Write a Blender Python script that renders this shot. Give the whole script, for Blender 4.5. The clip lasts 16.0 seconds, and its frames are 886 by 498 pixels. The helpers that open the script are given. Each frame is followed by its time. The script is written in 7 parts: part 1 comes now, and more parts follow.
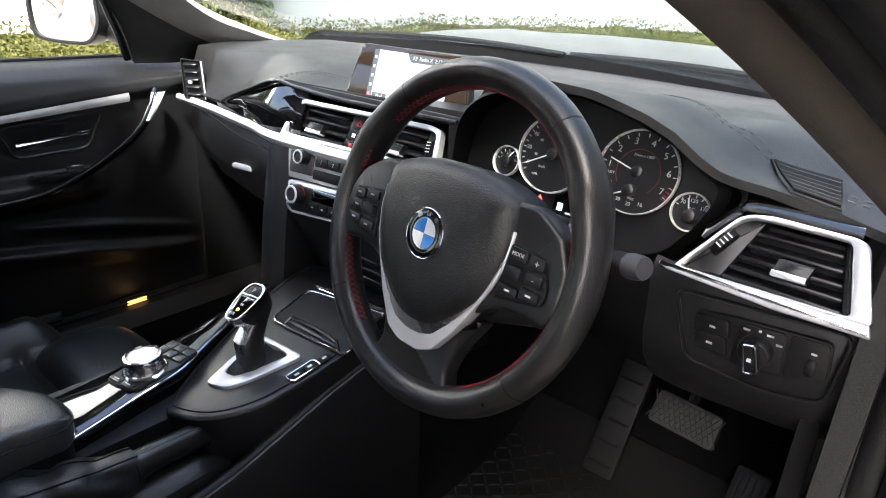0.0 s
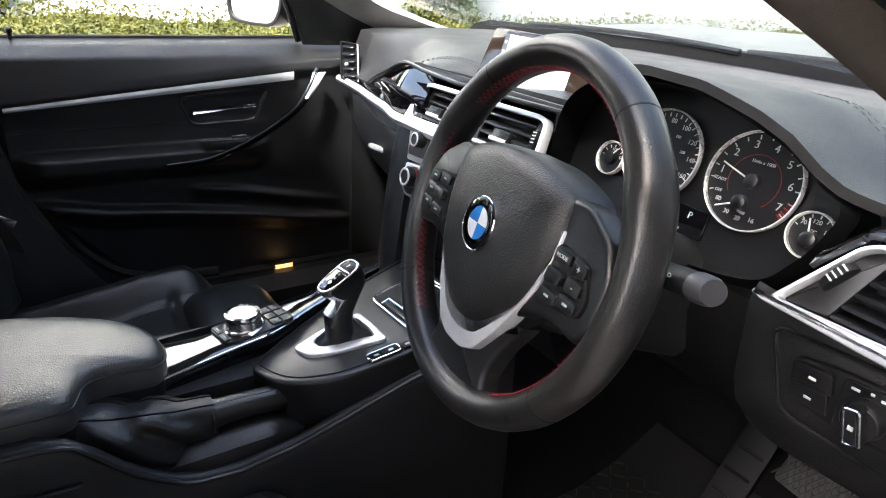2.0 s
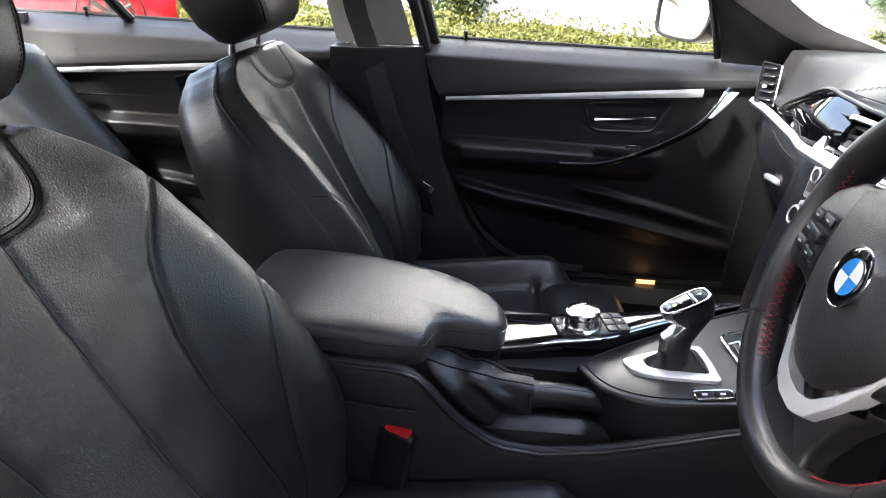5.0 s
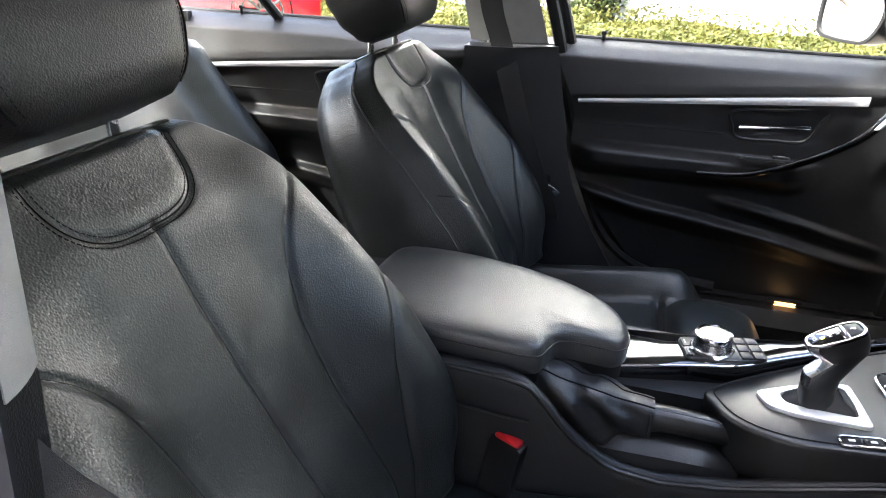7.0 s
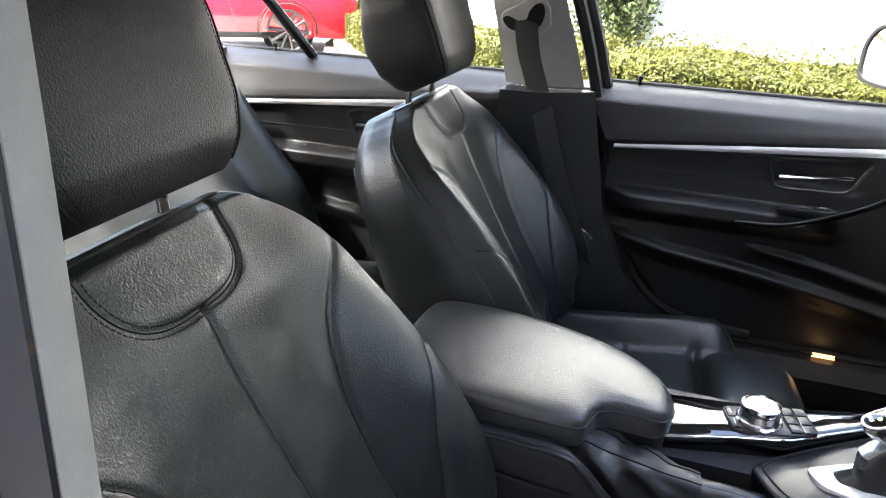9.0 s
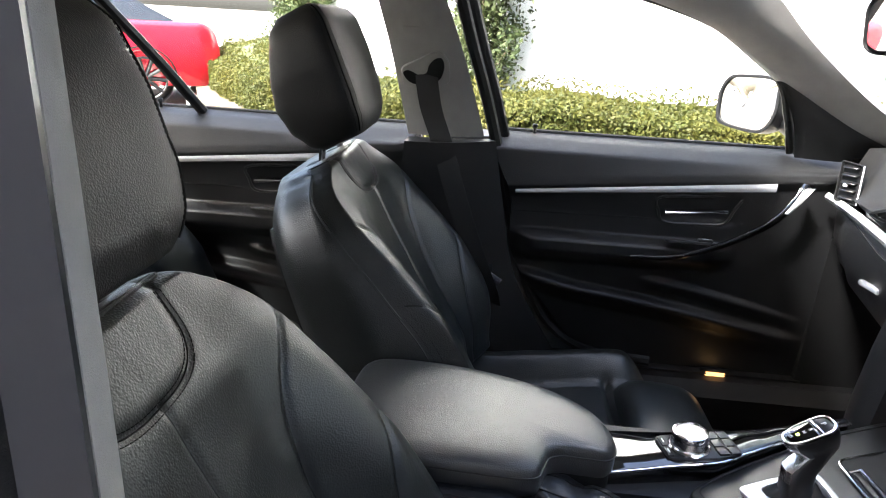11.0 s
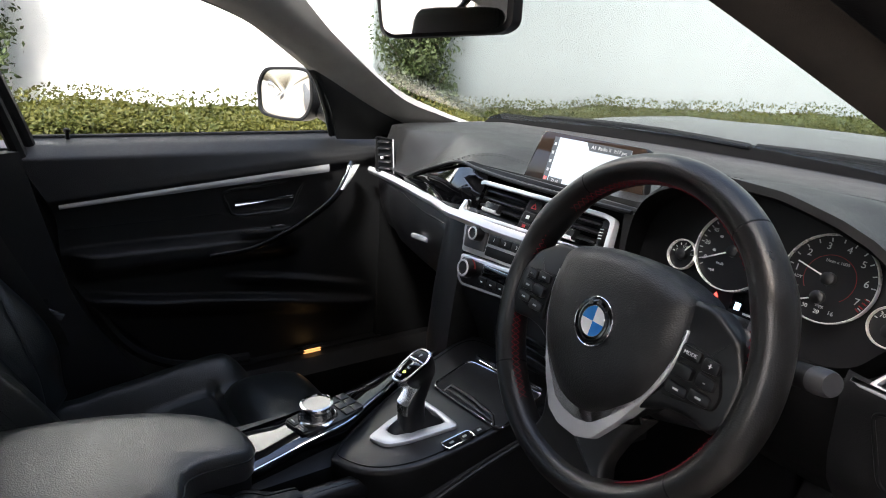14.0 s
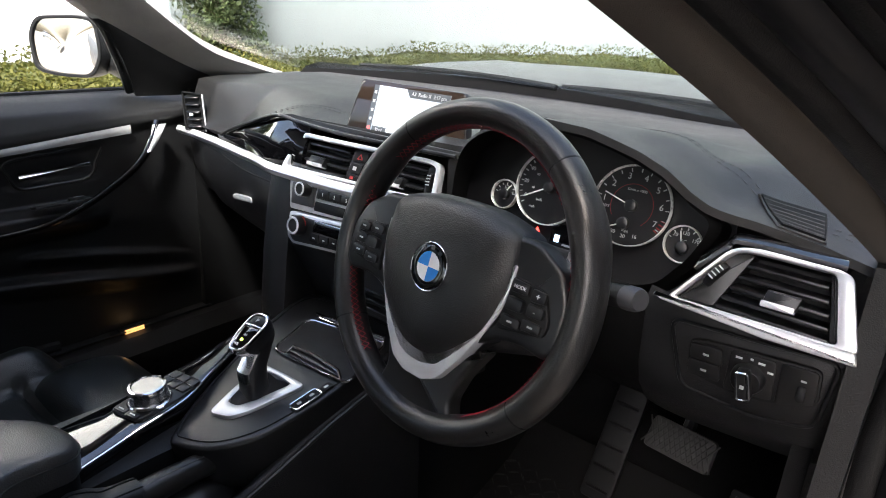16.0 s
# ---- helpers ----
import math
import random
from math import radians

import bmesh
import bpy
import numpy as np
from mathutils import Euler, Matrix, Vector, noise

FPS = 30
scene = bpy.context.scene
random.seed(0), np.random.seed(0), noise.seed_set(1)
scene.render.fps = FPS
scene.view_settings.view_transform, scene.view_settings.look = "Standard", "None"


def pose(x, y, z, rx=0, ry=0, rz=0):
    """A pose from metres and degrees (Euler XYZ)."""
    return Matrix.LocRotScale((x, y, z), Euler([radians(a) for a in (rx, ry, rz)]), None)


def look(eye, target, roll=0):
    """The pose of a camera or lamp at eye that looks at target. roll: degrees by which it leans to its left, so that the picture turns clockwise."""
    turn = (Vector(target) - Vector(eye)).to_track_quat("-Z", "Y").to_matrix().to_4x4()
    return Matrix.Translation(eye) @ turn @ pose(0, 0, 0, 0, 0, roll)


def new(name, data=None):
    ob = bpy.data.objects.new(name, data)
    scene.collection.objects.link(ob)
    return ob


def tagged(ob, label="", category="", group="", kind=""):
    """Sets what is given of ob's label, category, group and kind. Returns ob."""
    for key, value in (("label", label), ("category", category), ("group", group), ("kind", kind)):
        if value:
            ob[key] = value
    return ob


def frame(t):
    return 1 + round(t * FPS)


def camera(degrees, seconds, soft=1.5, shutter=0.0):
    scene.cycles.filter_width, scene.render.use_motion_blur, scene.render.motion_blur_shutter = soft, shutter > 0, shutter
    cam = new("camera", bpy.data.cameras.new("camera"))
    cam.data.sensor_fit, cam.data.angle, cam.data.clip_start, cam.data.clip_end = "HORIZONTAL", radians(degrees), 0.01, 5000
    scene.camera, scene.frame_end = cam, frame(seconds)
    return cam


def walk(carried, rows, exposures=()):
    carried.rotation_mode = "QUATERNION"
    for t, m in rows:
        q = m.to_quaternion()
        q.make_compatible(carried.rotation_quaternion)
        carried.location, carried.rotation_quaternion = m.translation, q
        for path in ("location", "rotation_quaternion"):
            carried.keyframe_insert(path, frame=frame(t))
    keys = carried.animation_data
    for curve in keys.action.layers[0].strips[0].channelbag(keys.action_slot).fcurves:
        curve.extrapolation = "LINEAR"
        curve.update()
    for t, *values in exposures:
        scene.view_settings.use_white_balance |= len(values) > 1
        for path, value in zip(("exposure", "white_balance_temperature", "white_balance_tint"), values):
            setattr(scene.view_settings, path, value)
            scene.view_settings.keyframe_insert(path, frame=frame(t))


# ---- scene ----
cam = camera(68.8, 16.0, soft=1.0)
PATH = [
    (0, (0.76, -0.453, 1.159), (-0.411, 0.98, 0.401), 3.2),
    (0.5, (0.778, -0.42, 1.152), (-0.423, 0.99, 0.397), 3.3),
    (1, (0.793, -0.39, 1.151), (-0.499, 0.932, 0.386), 3.3),
    (1.5, (0.806, -0.356, 1.146), (-0.611, 0.823, 0.37), 3.5),
    (2, (0.813, -0.331, 1.139), (-0.724, 0.676, 0.351), 3.6),
    (2.5, (0.821, -0.317, 1.137), (-0.829, 0.491, 0.345), 3.8),
    (3, (0.832, -0.305, 1.139), (-0.903, 0.304, 0.353), 3.8),
    (3.5, (0.839, -0.302, 1.142), (-0.955, 0.108, 0.358), 3.8),
    (4, (0.84, -0.295, 1.14), (-0.983, -0.07, 0.347), 3.7),
    (4.5, (0.834, -0.292, 1.136), (-0.995, -0.23, 0.331), 3.5),
    (5, (0.836, -0.296, 1.136), (-0.989, -0.379, 0.323), 3.4),
    (5.2, (0.836, -0.29, 1.136), (-0.984, -0.429, 0.317), 2.9),
    (7.5, (0.814, -0.315, 1.149), (-0.942, -0.794, 0.32), 2.9),
    (8, (0.805, -0.324, 1.166), (-0.951, -0.83, 0.353), 2.9),
    (10.5, (0.786, -0.418, 1.208), (-1.062, -0.736, 0.513), 3.3),
    (11, (0.795, -0.44, 1.21), (-1.085, -0.569, 0.542), 3.4),
    (11.5, (0.794, -0.453, 1.203), (-1.099, -0.328, 0.569), 3.5),
    (12, (0.783, -0.463, 1.194), (-1.087, -0.084, 0.597), 3.6),
    (12.5, (0.774, -0.474, 1.188), (-1.043, 0.131, 0.611), 3.6),
    (13, (0.768, -0.48, 1.181), (-0.978, 0.316, 0.616), 3.6),
    (13.5, (0.767, -0.48, 1.181), (-0.889, 0.488, 0.614), 3.5),
    (14, (0.768, -0.481, 1.177), (-0.789, 0.636, 0.603), 3.5),
    (14.5, (0.766, -0.482, 1.175), (-0.677, 0.773, 0.589), 3.5),
    (15, (0.763, -0.48, 1.174), (-0.555, 0.891, 0.555), 3.4),
    (15.5, (0.762, -0.477, 1.175), (-0.467, 0.958, 0.519), 3.3),
    (16, (0.762, -0.477, 1.176), (-0.407, 0.993, 0.488), 3.2),
]
EXPOSURES = [(0, 3.3), (3, 3.75), (5, 4.0), (8, 4.45), (10.5, 4.1), (11.5, 3.4), (12.5, 2.55), (14, 2.55), (16, 2.85)]
walk(cam, [(t, look(eye, target, roll)) for t, eye, target, roll in PATH], EXPOSURES)

# ---- world, sun and exposure ----
SUN_ELEVATION, SUN_TURN = 50.0, 138.0
world = bpy.data.worlds.new("sky")
scene.world = world
world.use_nodes = True
wn = world.node_tree.nodes
sky = wn.new("ShaderNodeTexSky")
sky.sky_type, sky.sun_disc = "NISHITA", False
sky.sun_elevation, sky.sun_rotation = radians(SUN_ELEVATION), radians(SUN_TURN)
sky.air_density, sky.dust_density, sky.ozone_density = 0.78, 5.2, 0.45
world.node_tree.links.new(sky.outputs[0], wn["Background"].inputs[0])
wn["Background"].inputs[1].default_value = 0.15
sun = new("sun", bpy.data.lights.new("sun", "SUN"))
sun.data.energy, sun.data.angle, sun.data.color = 3.2, radians(10), (1.0, 0.985, 0.96)
sun.matrix_basis = pose(0, 0, 20, 90 - SUN_ELEVATION, 0, 180 - SUN_TURN)

# ---- building helpers ----
def V(*a):
    return Vector(a)


def thing(name, at, label, category, group="", kind=""):
    """An empty at the base of a thing that is made of parts."""
    ob = new(name)
    ob.empty_display_size = 0.05
    ob.matrix_basis = Matrix.Translation(at)
    return tagged(ob, label, category, group, kind)


def finish(bm, name, material, smooth=True, angle=38):
    bmesh.ops.recalc_face_normals(bm, faces=bm.faces)
    me = bpy.data.meshes.new(name)
    bm.to_mesh(me)
    bm.free()
    me.materials.append(material)
    if smooth:
        me.shade_smooth()
        me.set_sharp_from_angle(angle=radians(angle))
    return me


def part(name, bm, material, parent, label="", smooth=True, angle=38):
    """One mesh, built in world places, as a part of a thing or of a part."""
    ob = new(name, finish(bm, name, material, smooth, angle))
    ob.parent = parent
    if parent.type == "EMPTY":
        ob.matrix_parent_inverse = parent.matrix_basis.inverted()
    return tagged(ob, label) if label else ob


def solo(name, bm, material, label="", category="", group="", kind="", smooth=True, angle=38):
    """A thing of one mesh."""
    return tagged(new(name, finish(bm, name, material, smooth, angle)), label, category, group, kind)


def box(c, s, bev=0.004, seg=2, turn=None):
    """A box with rounded edges: centre, size, and a turn (Matrix) about its centre."""
    bm = bmesh.new()
    bmesh.ops.create_cube(bm, size=1)
    bmesh.ops.scale(bm, vec=s, verts=bm.verts)
    if bev:
        bmesh.ops.bevel(bm, geom=bm.edges[:], offset=min(bev, min(s) * 0.45), segments=seg, profile=0.5, affect="EDGES")
    m = Matrix.Translation(c) @ (turn.to_4x4() if turn else Matrix())
    bmesh.ops.transform(bm, matrix=m, verts=bm.verts)
    return bm


def prism(poly, h, m=None, bev=0.0, seg=2, both=False):
    """A flat outline (x, y) raised to height h along z, its top edge rounded."""
    bm = bmesh.new()
    lo = [bm.verts.new((x, y, 0)) for x, y in poly]
    hi = [bm.verts.new((x, y, h)) for x, y in poly]
    n = len(poly)
    top = bm.faces.new(hi)
    bot = bm.faces.new(lo[::-1])
    for i in range(n):
        bm.faces.new((lo[i], lo[(i + 1) % n], hi[(i + 1) % n], hi[i]))
    bmesh.ops.recalc_face_normals(bm, faces=bm.faces)
    if bev:
        edges = set(top.edges) | (set(bot.edges) if both else set())
        bmesh.ops.bevel(bm, geom=list(edges), offset=bev, segments=seg, profile=0.5, affect="EDGES")
    if m is not None:
        bmesh.ops.transform(bm, matrix=m, verts=bm.verts)
    return bm


def frame_ring(outer, inner, h, m=None, bev=0.0015):
    """A flat frame between two outlines of as many points."""
    bm = bmesh.new()
    n = len(outer)
    rings = [[bm.verts.new((x, y, z)) for x, y in o] for o, z in ((outer, 0), (outer, h), (inner, h), (inner, 0))]
    for a, b in ((0, 1), (1, 2), (2, 3), (3, 0)):
        for i in range(n):
            j = (i + 1) % n
            bm.faces.new((rings[a][i], rings[a][j], rings[b][j], rings[b][i]))
    bmesh.ops.recalc_face_normals(bm, faces=bm.faces)
    if bev:
        es = [e for e in bm.edges if (e.verts[0] in rings[1] and e.verts[1] in rings[1]) or (e.verts[0] in rings[2] and e.verts[1] in rings[2])]
        bmesh.ops.bevel(bm, geom=es, offset=bev, segments=2, profile=0.5, affect="EDGES")
    if m is not None:
        bmesh.ops.transform(bm, matrix=m, verts=bm.verts)
    return bm


def curve(points, n=8, closed=False):
    """A smooth line through points (Catmull-Rom)."""
    p = [Vector(q) for q in points]
    k = len(p)
    out = []
    for i in range(k if closed else k - 1):
        a = p[(i - 1) % k] if closed or i > 0 else p[0] * 2 - p[1]
        b, c = p[i], p[(i + 1) % k]
        d = p[(i + 2) % k] if closed or i + 2 < k else p[-1] * 2 - p[-2]
        for j in range(n):
            t = j / n
            out.append(0.5 * (2 * b + (c - a) * t + (2 * a - 5 * b + 4 * c - d) * t * t + (3 * b - a - 3 * c + d) * t ** 3))
    if not closed:
        out.append(p[-1].copy())
    return out


def round_poly(pts, r, n=5):
    """An outline with its corners rounded."""
    out = []
    k = len(pts)
    for i in range(k):
        a, b, c = (Vector(pts[(i + j) % k]).to_2d() for j in (-1, 0, 1))
        u, w = a - b, c - b
        d = min(r, u.length * 0.45, w.length * 0.45)
        p, q = b + u.normalized() * d, b + w.normalized() * d
        for j in range(n + 1):
            t = j / n
            out.append(tuple(p * (1 - t) ** 2 + b * 2 * t * (1 - t) + q * t * t))
    return out


def tube(points, r, seg=10, closed=False, flat=1.0, up=None, bm=None):
    """A round (or flattened) rod along a line; r may be one number or one for each point."""
    bm = bm or bmesh.new()
    p = [Vector(q) for q in points]
    k = len(p)
    rr = list(r) if hasattr(r, "__len__") else [r] * k
    rings = []
    prev = Vector(up) if up else None
    for i in range(k):
        a = p[i - 1] if closed or i else p[0]
        b = p[(i + 1) % k] if closed or i < k - 1 else p[-1]
        t = (b - a).normalized()
        if prev is None:
            prev = t.orthogonal()
        s = (prev - t * prev.dot(t)).normalized()
        prev = s if not up else Vector(up)
        w = t.cross(s)
        rings.append([bm.verts.new(p[i] + rr[i] * (math.cos(2 * math.pi * j / seg) * s * flat + math.sin(2 * math.pi * j / seg) * w)) for j in range(seg)])
    for i in range(k if closed else k - 1):
        a, b = rings[i], rings[(i + 1) % k]
        for j in range(seg):
            bm.faces.new((a[j], a[(j + 1) % seg], b[(j + 1) % seg], b[j]))
    if not closed:
        bm.faces.new(rings[0][::-1])
        bm.faces.new(rings[-1])
    return bm


def loft(sections, closed=True, caps=True, bm=None):
    """A skin over cross-sections of as many points each."""
    bm = bm or bmesh.new()
    rows = [[bm.verts.new(q) for q in s] for s in sections]
    n = len(rows[0])
    for a, b in zip(rows, rows[1:]):
        for j in range(n if closed else n - 1):
            bm.faces.new((a[j], a[(j + 1) % n], b[(j + 1) % n], b[j]))
    if caps and closed:
        bm.faces.new(rows[0][::-1])
        bm.faces.new(rows[-1])
    return bm


def sheet(rows, thick, bm=None):
    """A bent panel: a grid of points given thickness behind its face."""
    bm = bm or bmesh.new()
    R, C = len(rows), len(rows[0])
    P = [[Vector(q) for q in r] for r in rows]

    def normal(i, j):
        a = P[min(i + 1, R - 1)][j] - P[max(i - 1, 0)][j]
        b = P[i][min(j + 1, C - 1)] - P[i][max(j - 1, 0)]
        return a.cross(b).normalized()

    f = [[bm.verts.new(P[i][j]) for j in range(C)] for i in range(R)]
    g = [[bm.verts.new(P[i][j] - normal(i, j) * thick) for j in range(C)] for i in range(R)]
    for i in range(R - 1):
        for j in range(C - 1):
            bm.faces.new((f[i][j], f[i + 1][j], f[i + 1][j + 1], f[i][j + 1]))
            bm.faces.new((g[i][j], g[i][j + 1], g[i + 1][j + 1], g[i + 1][j]))
    for i in range(R - 1):
        for j in (0, C - 1):
            bm.faces.new((f[i][j], g[i][j], g[i + 1][j], f[i + 1][j]))
    for j in range(C - 1):
        for i in (0, R - 1):
            bm.faces.new((f[i][j], f[i][j + 1], g[i][j + 1], g[i][j]))
    return bm


def lathe(profile, m=None, seg=32, caps=True):
    """A turned shape: (radius, height) pairs about z."""
    rows = [[(r * math.cos(2 * math.pi * j / seg), r * math.sin(2 * math.pi * j / seg), z) for j in range(seg)] for r, z in profile]
    bm = loft(rows, True, caps)
    if m is not None:
        bmesh.ops.transform(bm, matrix=m, verts=bm.verts)
    return bm


def basis(o, x, y):
    """A frame of axes at o, from its x and y directions."""
    x = Vector(x).normalized()
    z = x.cross(Vector(y)).normalized()
    y = z.cross(x)
    return Matrix(((x.x, y.x, z.x, o[0]), (x.y, y.y, z.y, o[1]), (x.z, y.z, z.z, o[2]), (0, 0, 0, 1)))


def lettering(text, size, m, material, parent, name="lettering", depth=0.0003, align="CENTER"):
    """Raised letters in Blender's own font, turned into one mesh."""
    cu = bpy.data.curves.new(name, "FONT")
    cu.body, cu.size, cu.extrude = text, size, depth
    cu.align_x, cu.align_y = align, "CENTER"
    cu.resolution_u = 3
    tmp = bpy.data.objects.new("tmp", cu)
    me = bpy.data.meshes.new_from_object(tmp)
    me.name = name
    bpy.data.objects.remove(tmp)
    bpy.data.curves.remove(cu)
    me.transform(m)
    me.materials.clear()
    me.materials.append(material)
    ob = new(name, me)
    ob.parent = parent
    if parent.type == "EMPTY":
        ob.matrix_parent_inverse = parent.matrix_basis.inverted()
    return ob


def lerp(a, b, t):
    return a + (b - a) * t


def smooth(t):
    t = max(0.0, min(1.0, t))
    return t * t * (3 - 2 * t)


def bump_at(x, c, w):
    return math.exp(-((x - c) / w) ** 2)


def table(x, xs, ys):
    return float(np.interp(x, xs, ys))

# ---- materials ----
def material(name, color, rough=0.5, metal=0.0, var=0.15, scale=18.0, grain=0.0, grain_scale=900.0, coat=0.0, sheen=0.0, cells=False, rough_var=0.08, relief=0.0, relief_scale=25.0, spec=0.5):
    """A surface with colour and gloss that vary at two scales, and fine relief."""
    m = bpy.data.materials.new(name)
    m.use_nodes = True
    nt = m.node_tree
    n, l = nt.nodes, nt.links
    b = n["Principled BSDF"]
    b.inputs["Metallic"].default_value = metal
    b.inputs["Coat Weight"].default_value = coat
    b.inputs["Coat Roughness"].default_value = 0.04
    b.inputs["Sheen Weight"].default_value = sheen
    b.inputs["Specular IOR Level"].default_value = spec
    co = n.new("ShaderNodeTexCoord")
    big = n.new("ShaderNodeTexNoise")
    big.inputs["Scale"].default_value, big.inputs["Detail"].default_value = scale, 5
    l.new(co.outputs["Object"], big.inputs["Vector"])
    fine = n.new("ShaderNodeTexNoise")
    fine.inputs["Scale"].default_value, fine.inputs["Detail"].default_value = scale * 14, 3
    l.new(co.outputs["Object"], fine.inputs["Vector"])
    both = n.new("ShaderNodeMath")
    both.operation = "MULTIPLY_ADD"
    both.inputs[1].default_value = 0.35
    l.new(fine.outputs[0], both.inputs[0])
    l.new(big.outputs[0], both.inputs[2])
    ramp = n.new("ShaderNodeMapRange")
    ramp.inputs[1].default_value, ramp.inputs[2].default_value = 0.4, 0.95
    ramp.inputs[3].default_value, ramp.inputs[4].default_value = 1 - var, 1 + var
    l.new(both.outputs[0], ramp.inputs[0])
    mul = n.new("ShaderNodeMix")
    mul.data_type, mul.blend_type = "RGBA", "MULTIPLY"
    mul.inputs[0].default_value = 1.0
    mul.inputs[6].default_value = (*color, 1)
    l.new(ramp.outputs[0], mul.inputs[7])
    l.new(mul.outputs[2], b.inputs["Base Color"])
    rr = n.new("ShaderNodeMapRange")
    rr.inputs[1].default_value, rr.inputs[2].default_value = 0.35, 0.9
    rr.inputs[3].default_value, rr.inputs[4].default_value = max(0.02, rough - rough_var), min(1, rough + rough_var)
    l.new(both.outputs[0], rr.inputs[0])
    l.new(rr.outputs[0], b.inputs["Roughness"])
    last = None
    if grain:
        if cells:
            tex = n.new("ShaderNodeTexVoronoi")
            tex.feature = "SMOOTH_F1"
        else:
            tex = n.new("ShaderNodeTexNoise")
            tex.inputs["Detail"].default_value = 2
        tex.inputs["Scale"].default_value = grain_scale
        l.new(co.outputs["Object"], tex.inputs["Vector"])
        bp = n.new("ShaderNodeBump")
        bp.inputs["Strength"].default_value, bp.inputs["Distance"].default_value = grain, 0.0010
        l.new(tex.outputs[0], bp.inputs["Height"])
        last = bp
    if relief:
        tex = n.new("ShaderNodeTexNoise")
        tex.inputs["Scale"].default_value, tex.inputs["Detail"].default_value = relief_scale, 3
        l.new(co.outputs["Object"], tex.inputs["Vector"])
        bp = n.new("ShaderNodeBump")
        bp.inputs["Strength"].default_value, bp.inputs["Distance"].default_value = relief, 0.004
        l.new(tex.outputs[0], bp.inputs["Height"])
        if last:
            l.new(last.outputs[0], bp.inputs["Normal"])
        last = bp
    if last:
        l.new(last.outputs[0], b.inputs["Normal"])
    return m


def glass(name, tint=(1, 1, 1), rough=0.0, edge=0.8):
    """Thin clear glass: it lets light straight through and mirrors a little of it."""
    m = bpy.data.materials.new(name)
    m.use_nodes = True
    n, l = m.node_tree.nodes, m.node_tree.links
    n.remove(n["Principled BSDF"])
    tr = n.new("ShaderNodeBsdfTransparent")
    tr.inputs[0].default_value = (*tint, 1)
    gl = n.new("ShaderNodeBsdfGlossy")
    gl.inputs["Roughness"].default_value = rough
    fr = n.new("ShaderNodeLayerWeight")
    pw = n.new("ShaderNodeMath")
    pw.operation = "POWER"
    pw.inputs[1].default_value = 5.0
    l.new(fr.outputs["Facing"], pw.inputs[0])
    ml = n.new("ShaderNodeMath")
    ml.operation = "MULTIPLY_ADD"
    ml.inputs[1].default_value, ml.inputs[2].default_value = edge, 0.04
    l.new(pw.outputs[0], ml.inputs[0])
    mx = n.new("ShaderNodeMixShader")
    l.new(ml.outputs[0], mx.inputs[0])
    l.new(tr.outputs[0], mx.inputs[1])
    l.new(gl.outputs[0], mx.inputs[2])
    l.new(mx.outputs[0], n["Material Output"].inputs[0])
    return m


def glow(name, color, strength):
    m = bpy.data.materials.new(name)
    m.use_nodes = True
    b = m.node_tree.nodes["Principled BSDF"]
    b.inputs["Base Color"].default_value = (*[c * 0.3 for c in color], 1)
    b.inputs["Emission Color"].default_value = (*color, 1)
    b.inputs["Emission Strength"].default_value = strength
    b.inputs["Roughness"].default_value = 0.3
    return m


LEATHER = material("black_leather", (0.0125, 0.0140, 0.0136), 0.34, var=0.18, grain=0.5, grain_scale=520, cells=True, relief=0.05, relief_scale=14, rough_var=0.05)
LEATHER_WRAP = material("smooth_wheel_leather", (0.0125, 0.0120, 0.0118), 0.31, var=0.12, grain=0.15, grain_scale=700, cells=True, rough_var=0.05)
LEATHER_SOFT = material("soft_gaiter_leather", (0.014, 0.0138, 0.0145), 0.42, var=0.2, grain=0.2, grain_scale=600, cells=True, relief=0.08, relief_scale=60)
PAD = material("black_soft_plastic", (0.0130, 0.0128, 0.0128), 0.46, var=0.12, grain=0.4, grain_scale=800, cells=True, rough_var=0.05)
PAD_DARK = material("dark_grained_plastic", (0.0090, 0.0090, 0.0096), 0.46, var=0.2, grain=0.4, grain_scale=800, cells=True, rough_var=0.06, spec=0.42)
SMOOTH = material("smooth_black_plastic", (0.0075, 0.0075, 0.008), 0.36, var=0.15, rough_var=0.05)
MATT = material("matt_black_plastic", (0.0042, 0.0042, 0.0046), 0.6, var=0.2, spec=0.3)
PIANO = material("gloss_black_lacquer", (0.004, 0.004, 0.005), 0.04, var=0.1, coat=1.0, rough_var=0.02)
SILVER = material("satin_silver_trim", (0.76, 0.76, 0.765), 0.27, 0.45, var=0.0, rough_var=0.0)
CHROME = material("polished_chrome", (0.75, 0.75, 0.77), 0.08, 1.0, var=0.05, rough_var=0.04)
STEEL = material("brushed_steel", (0.6, 0.6, 0.6), 0.26, 1.0, var=0.0, rough_var=0.0)
PILLAR_CLOTH = material("grey_pillar_cloth", (0.30, 0.295, 0.285), 0.85, var=0.1, grain=0.4, grain_scale=1500, scale=30)
BONNET_PAINT = material("silver_grey_car_paint", (0.13, 0.135, 0.135), 0.35, 0.3, var=0.04, coat=0.25)
MIRROR_DIM = material("tinted_mirror_glass", (0.62, 0.61, 0.60), 0.015, 1.0, var=0.01, rough_var=0.01)
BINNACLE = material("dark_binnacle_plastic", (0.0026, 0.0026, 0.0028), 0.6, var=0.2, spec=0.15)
HUB = material("airbag_cover_plastic", (0.0135, 0.013, 0.013), 0.42, var=0.12, grain=0.4, grain_scale=700, cells=True, rough_var=0.05)
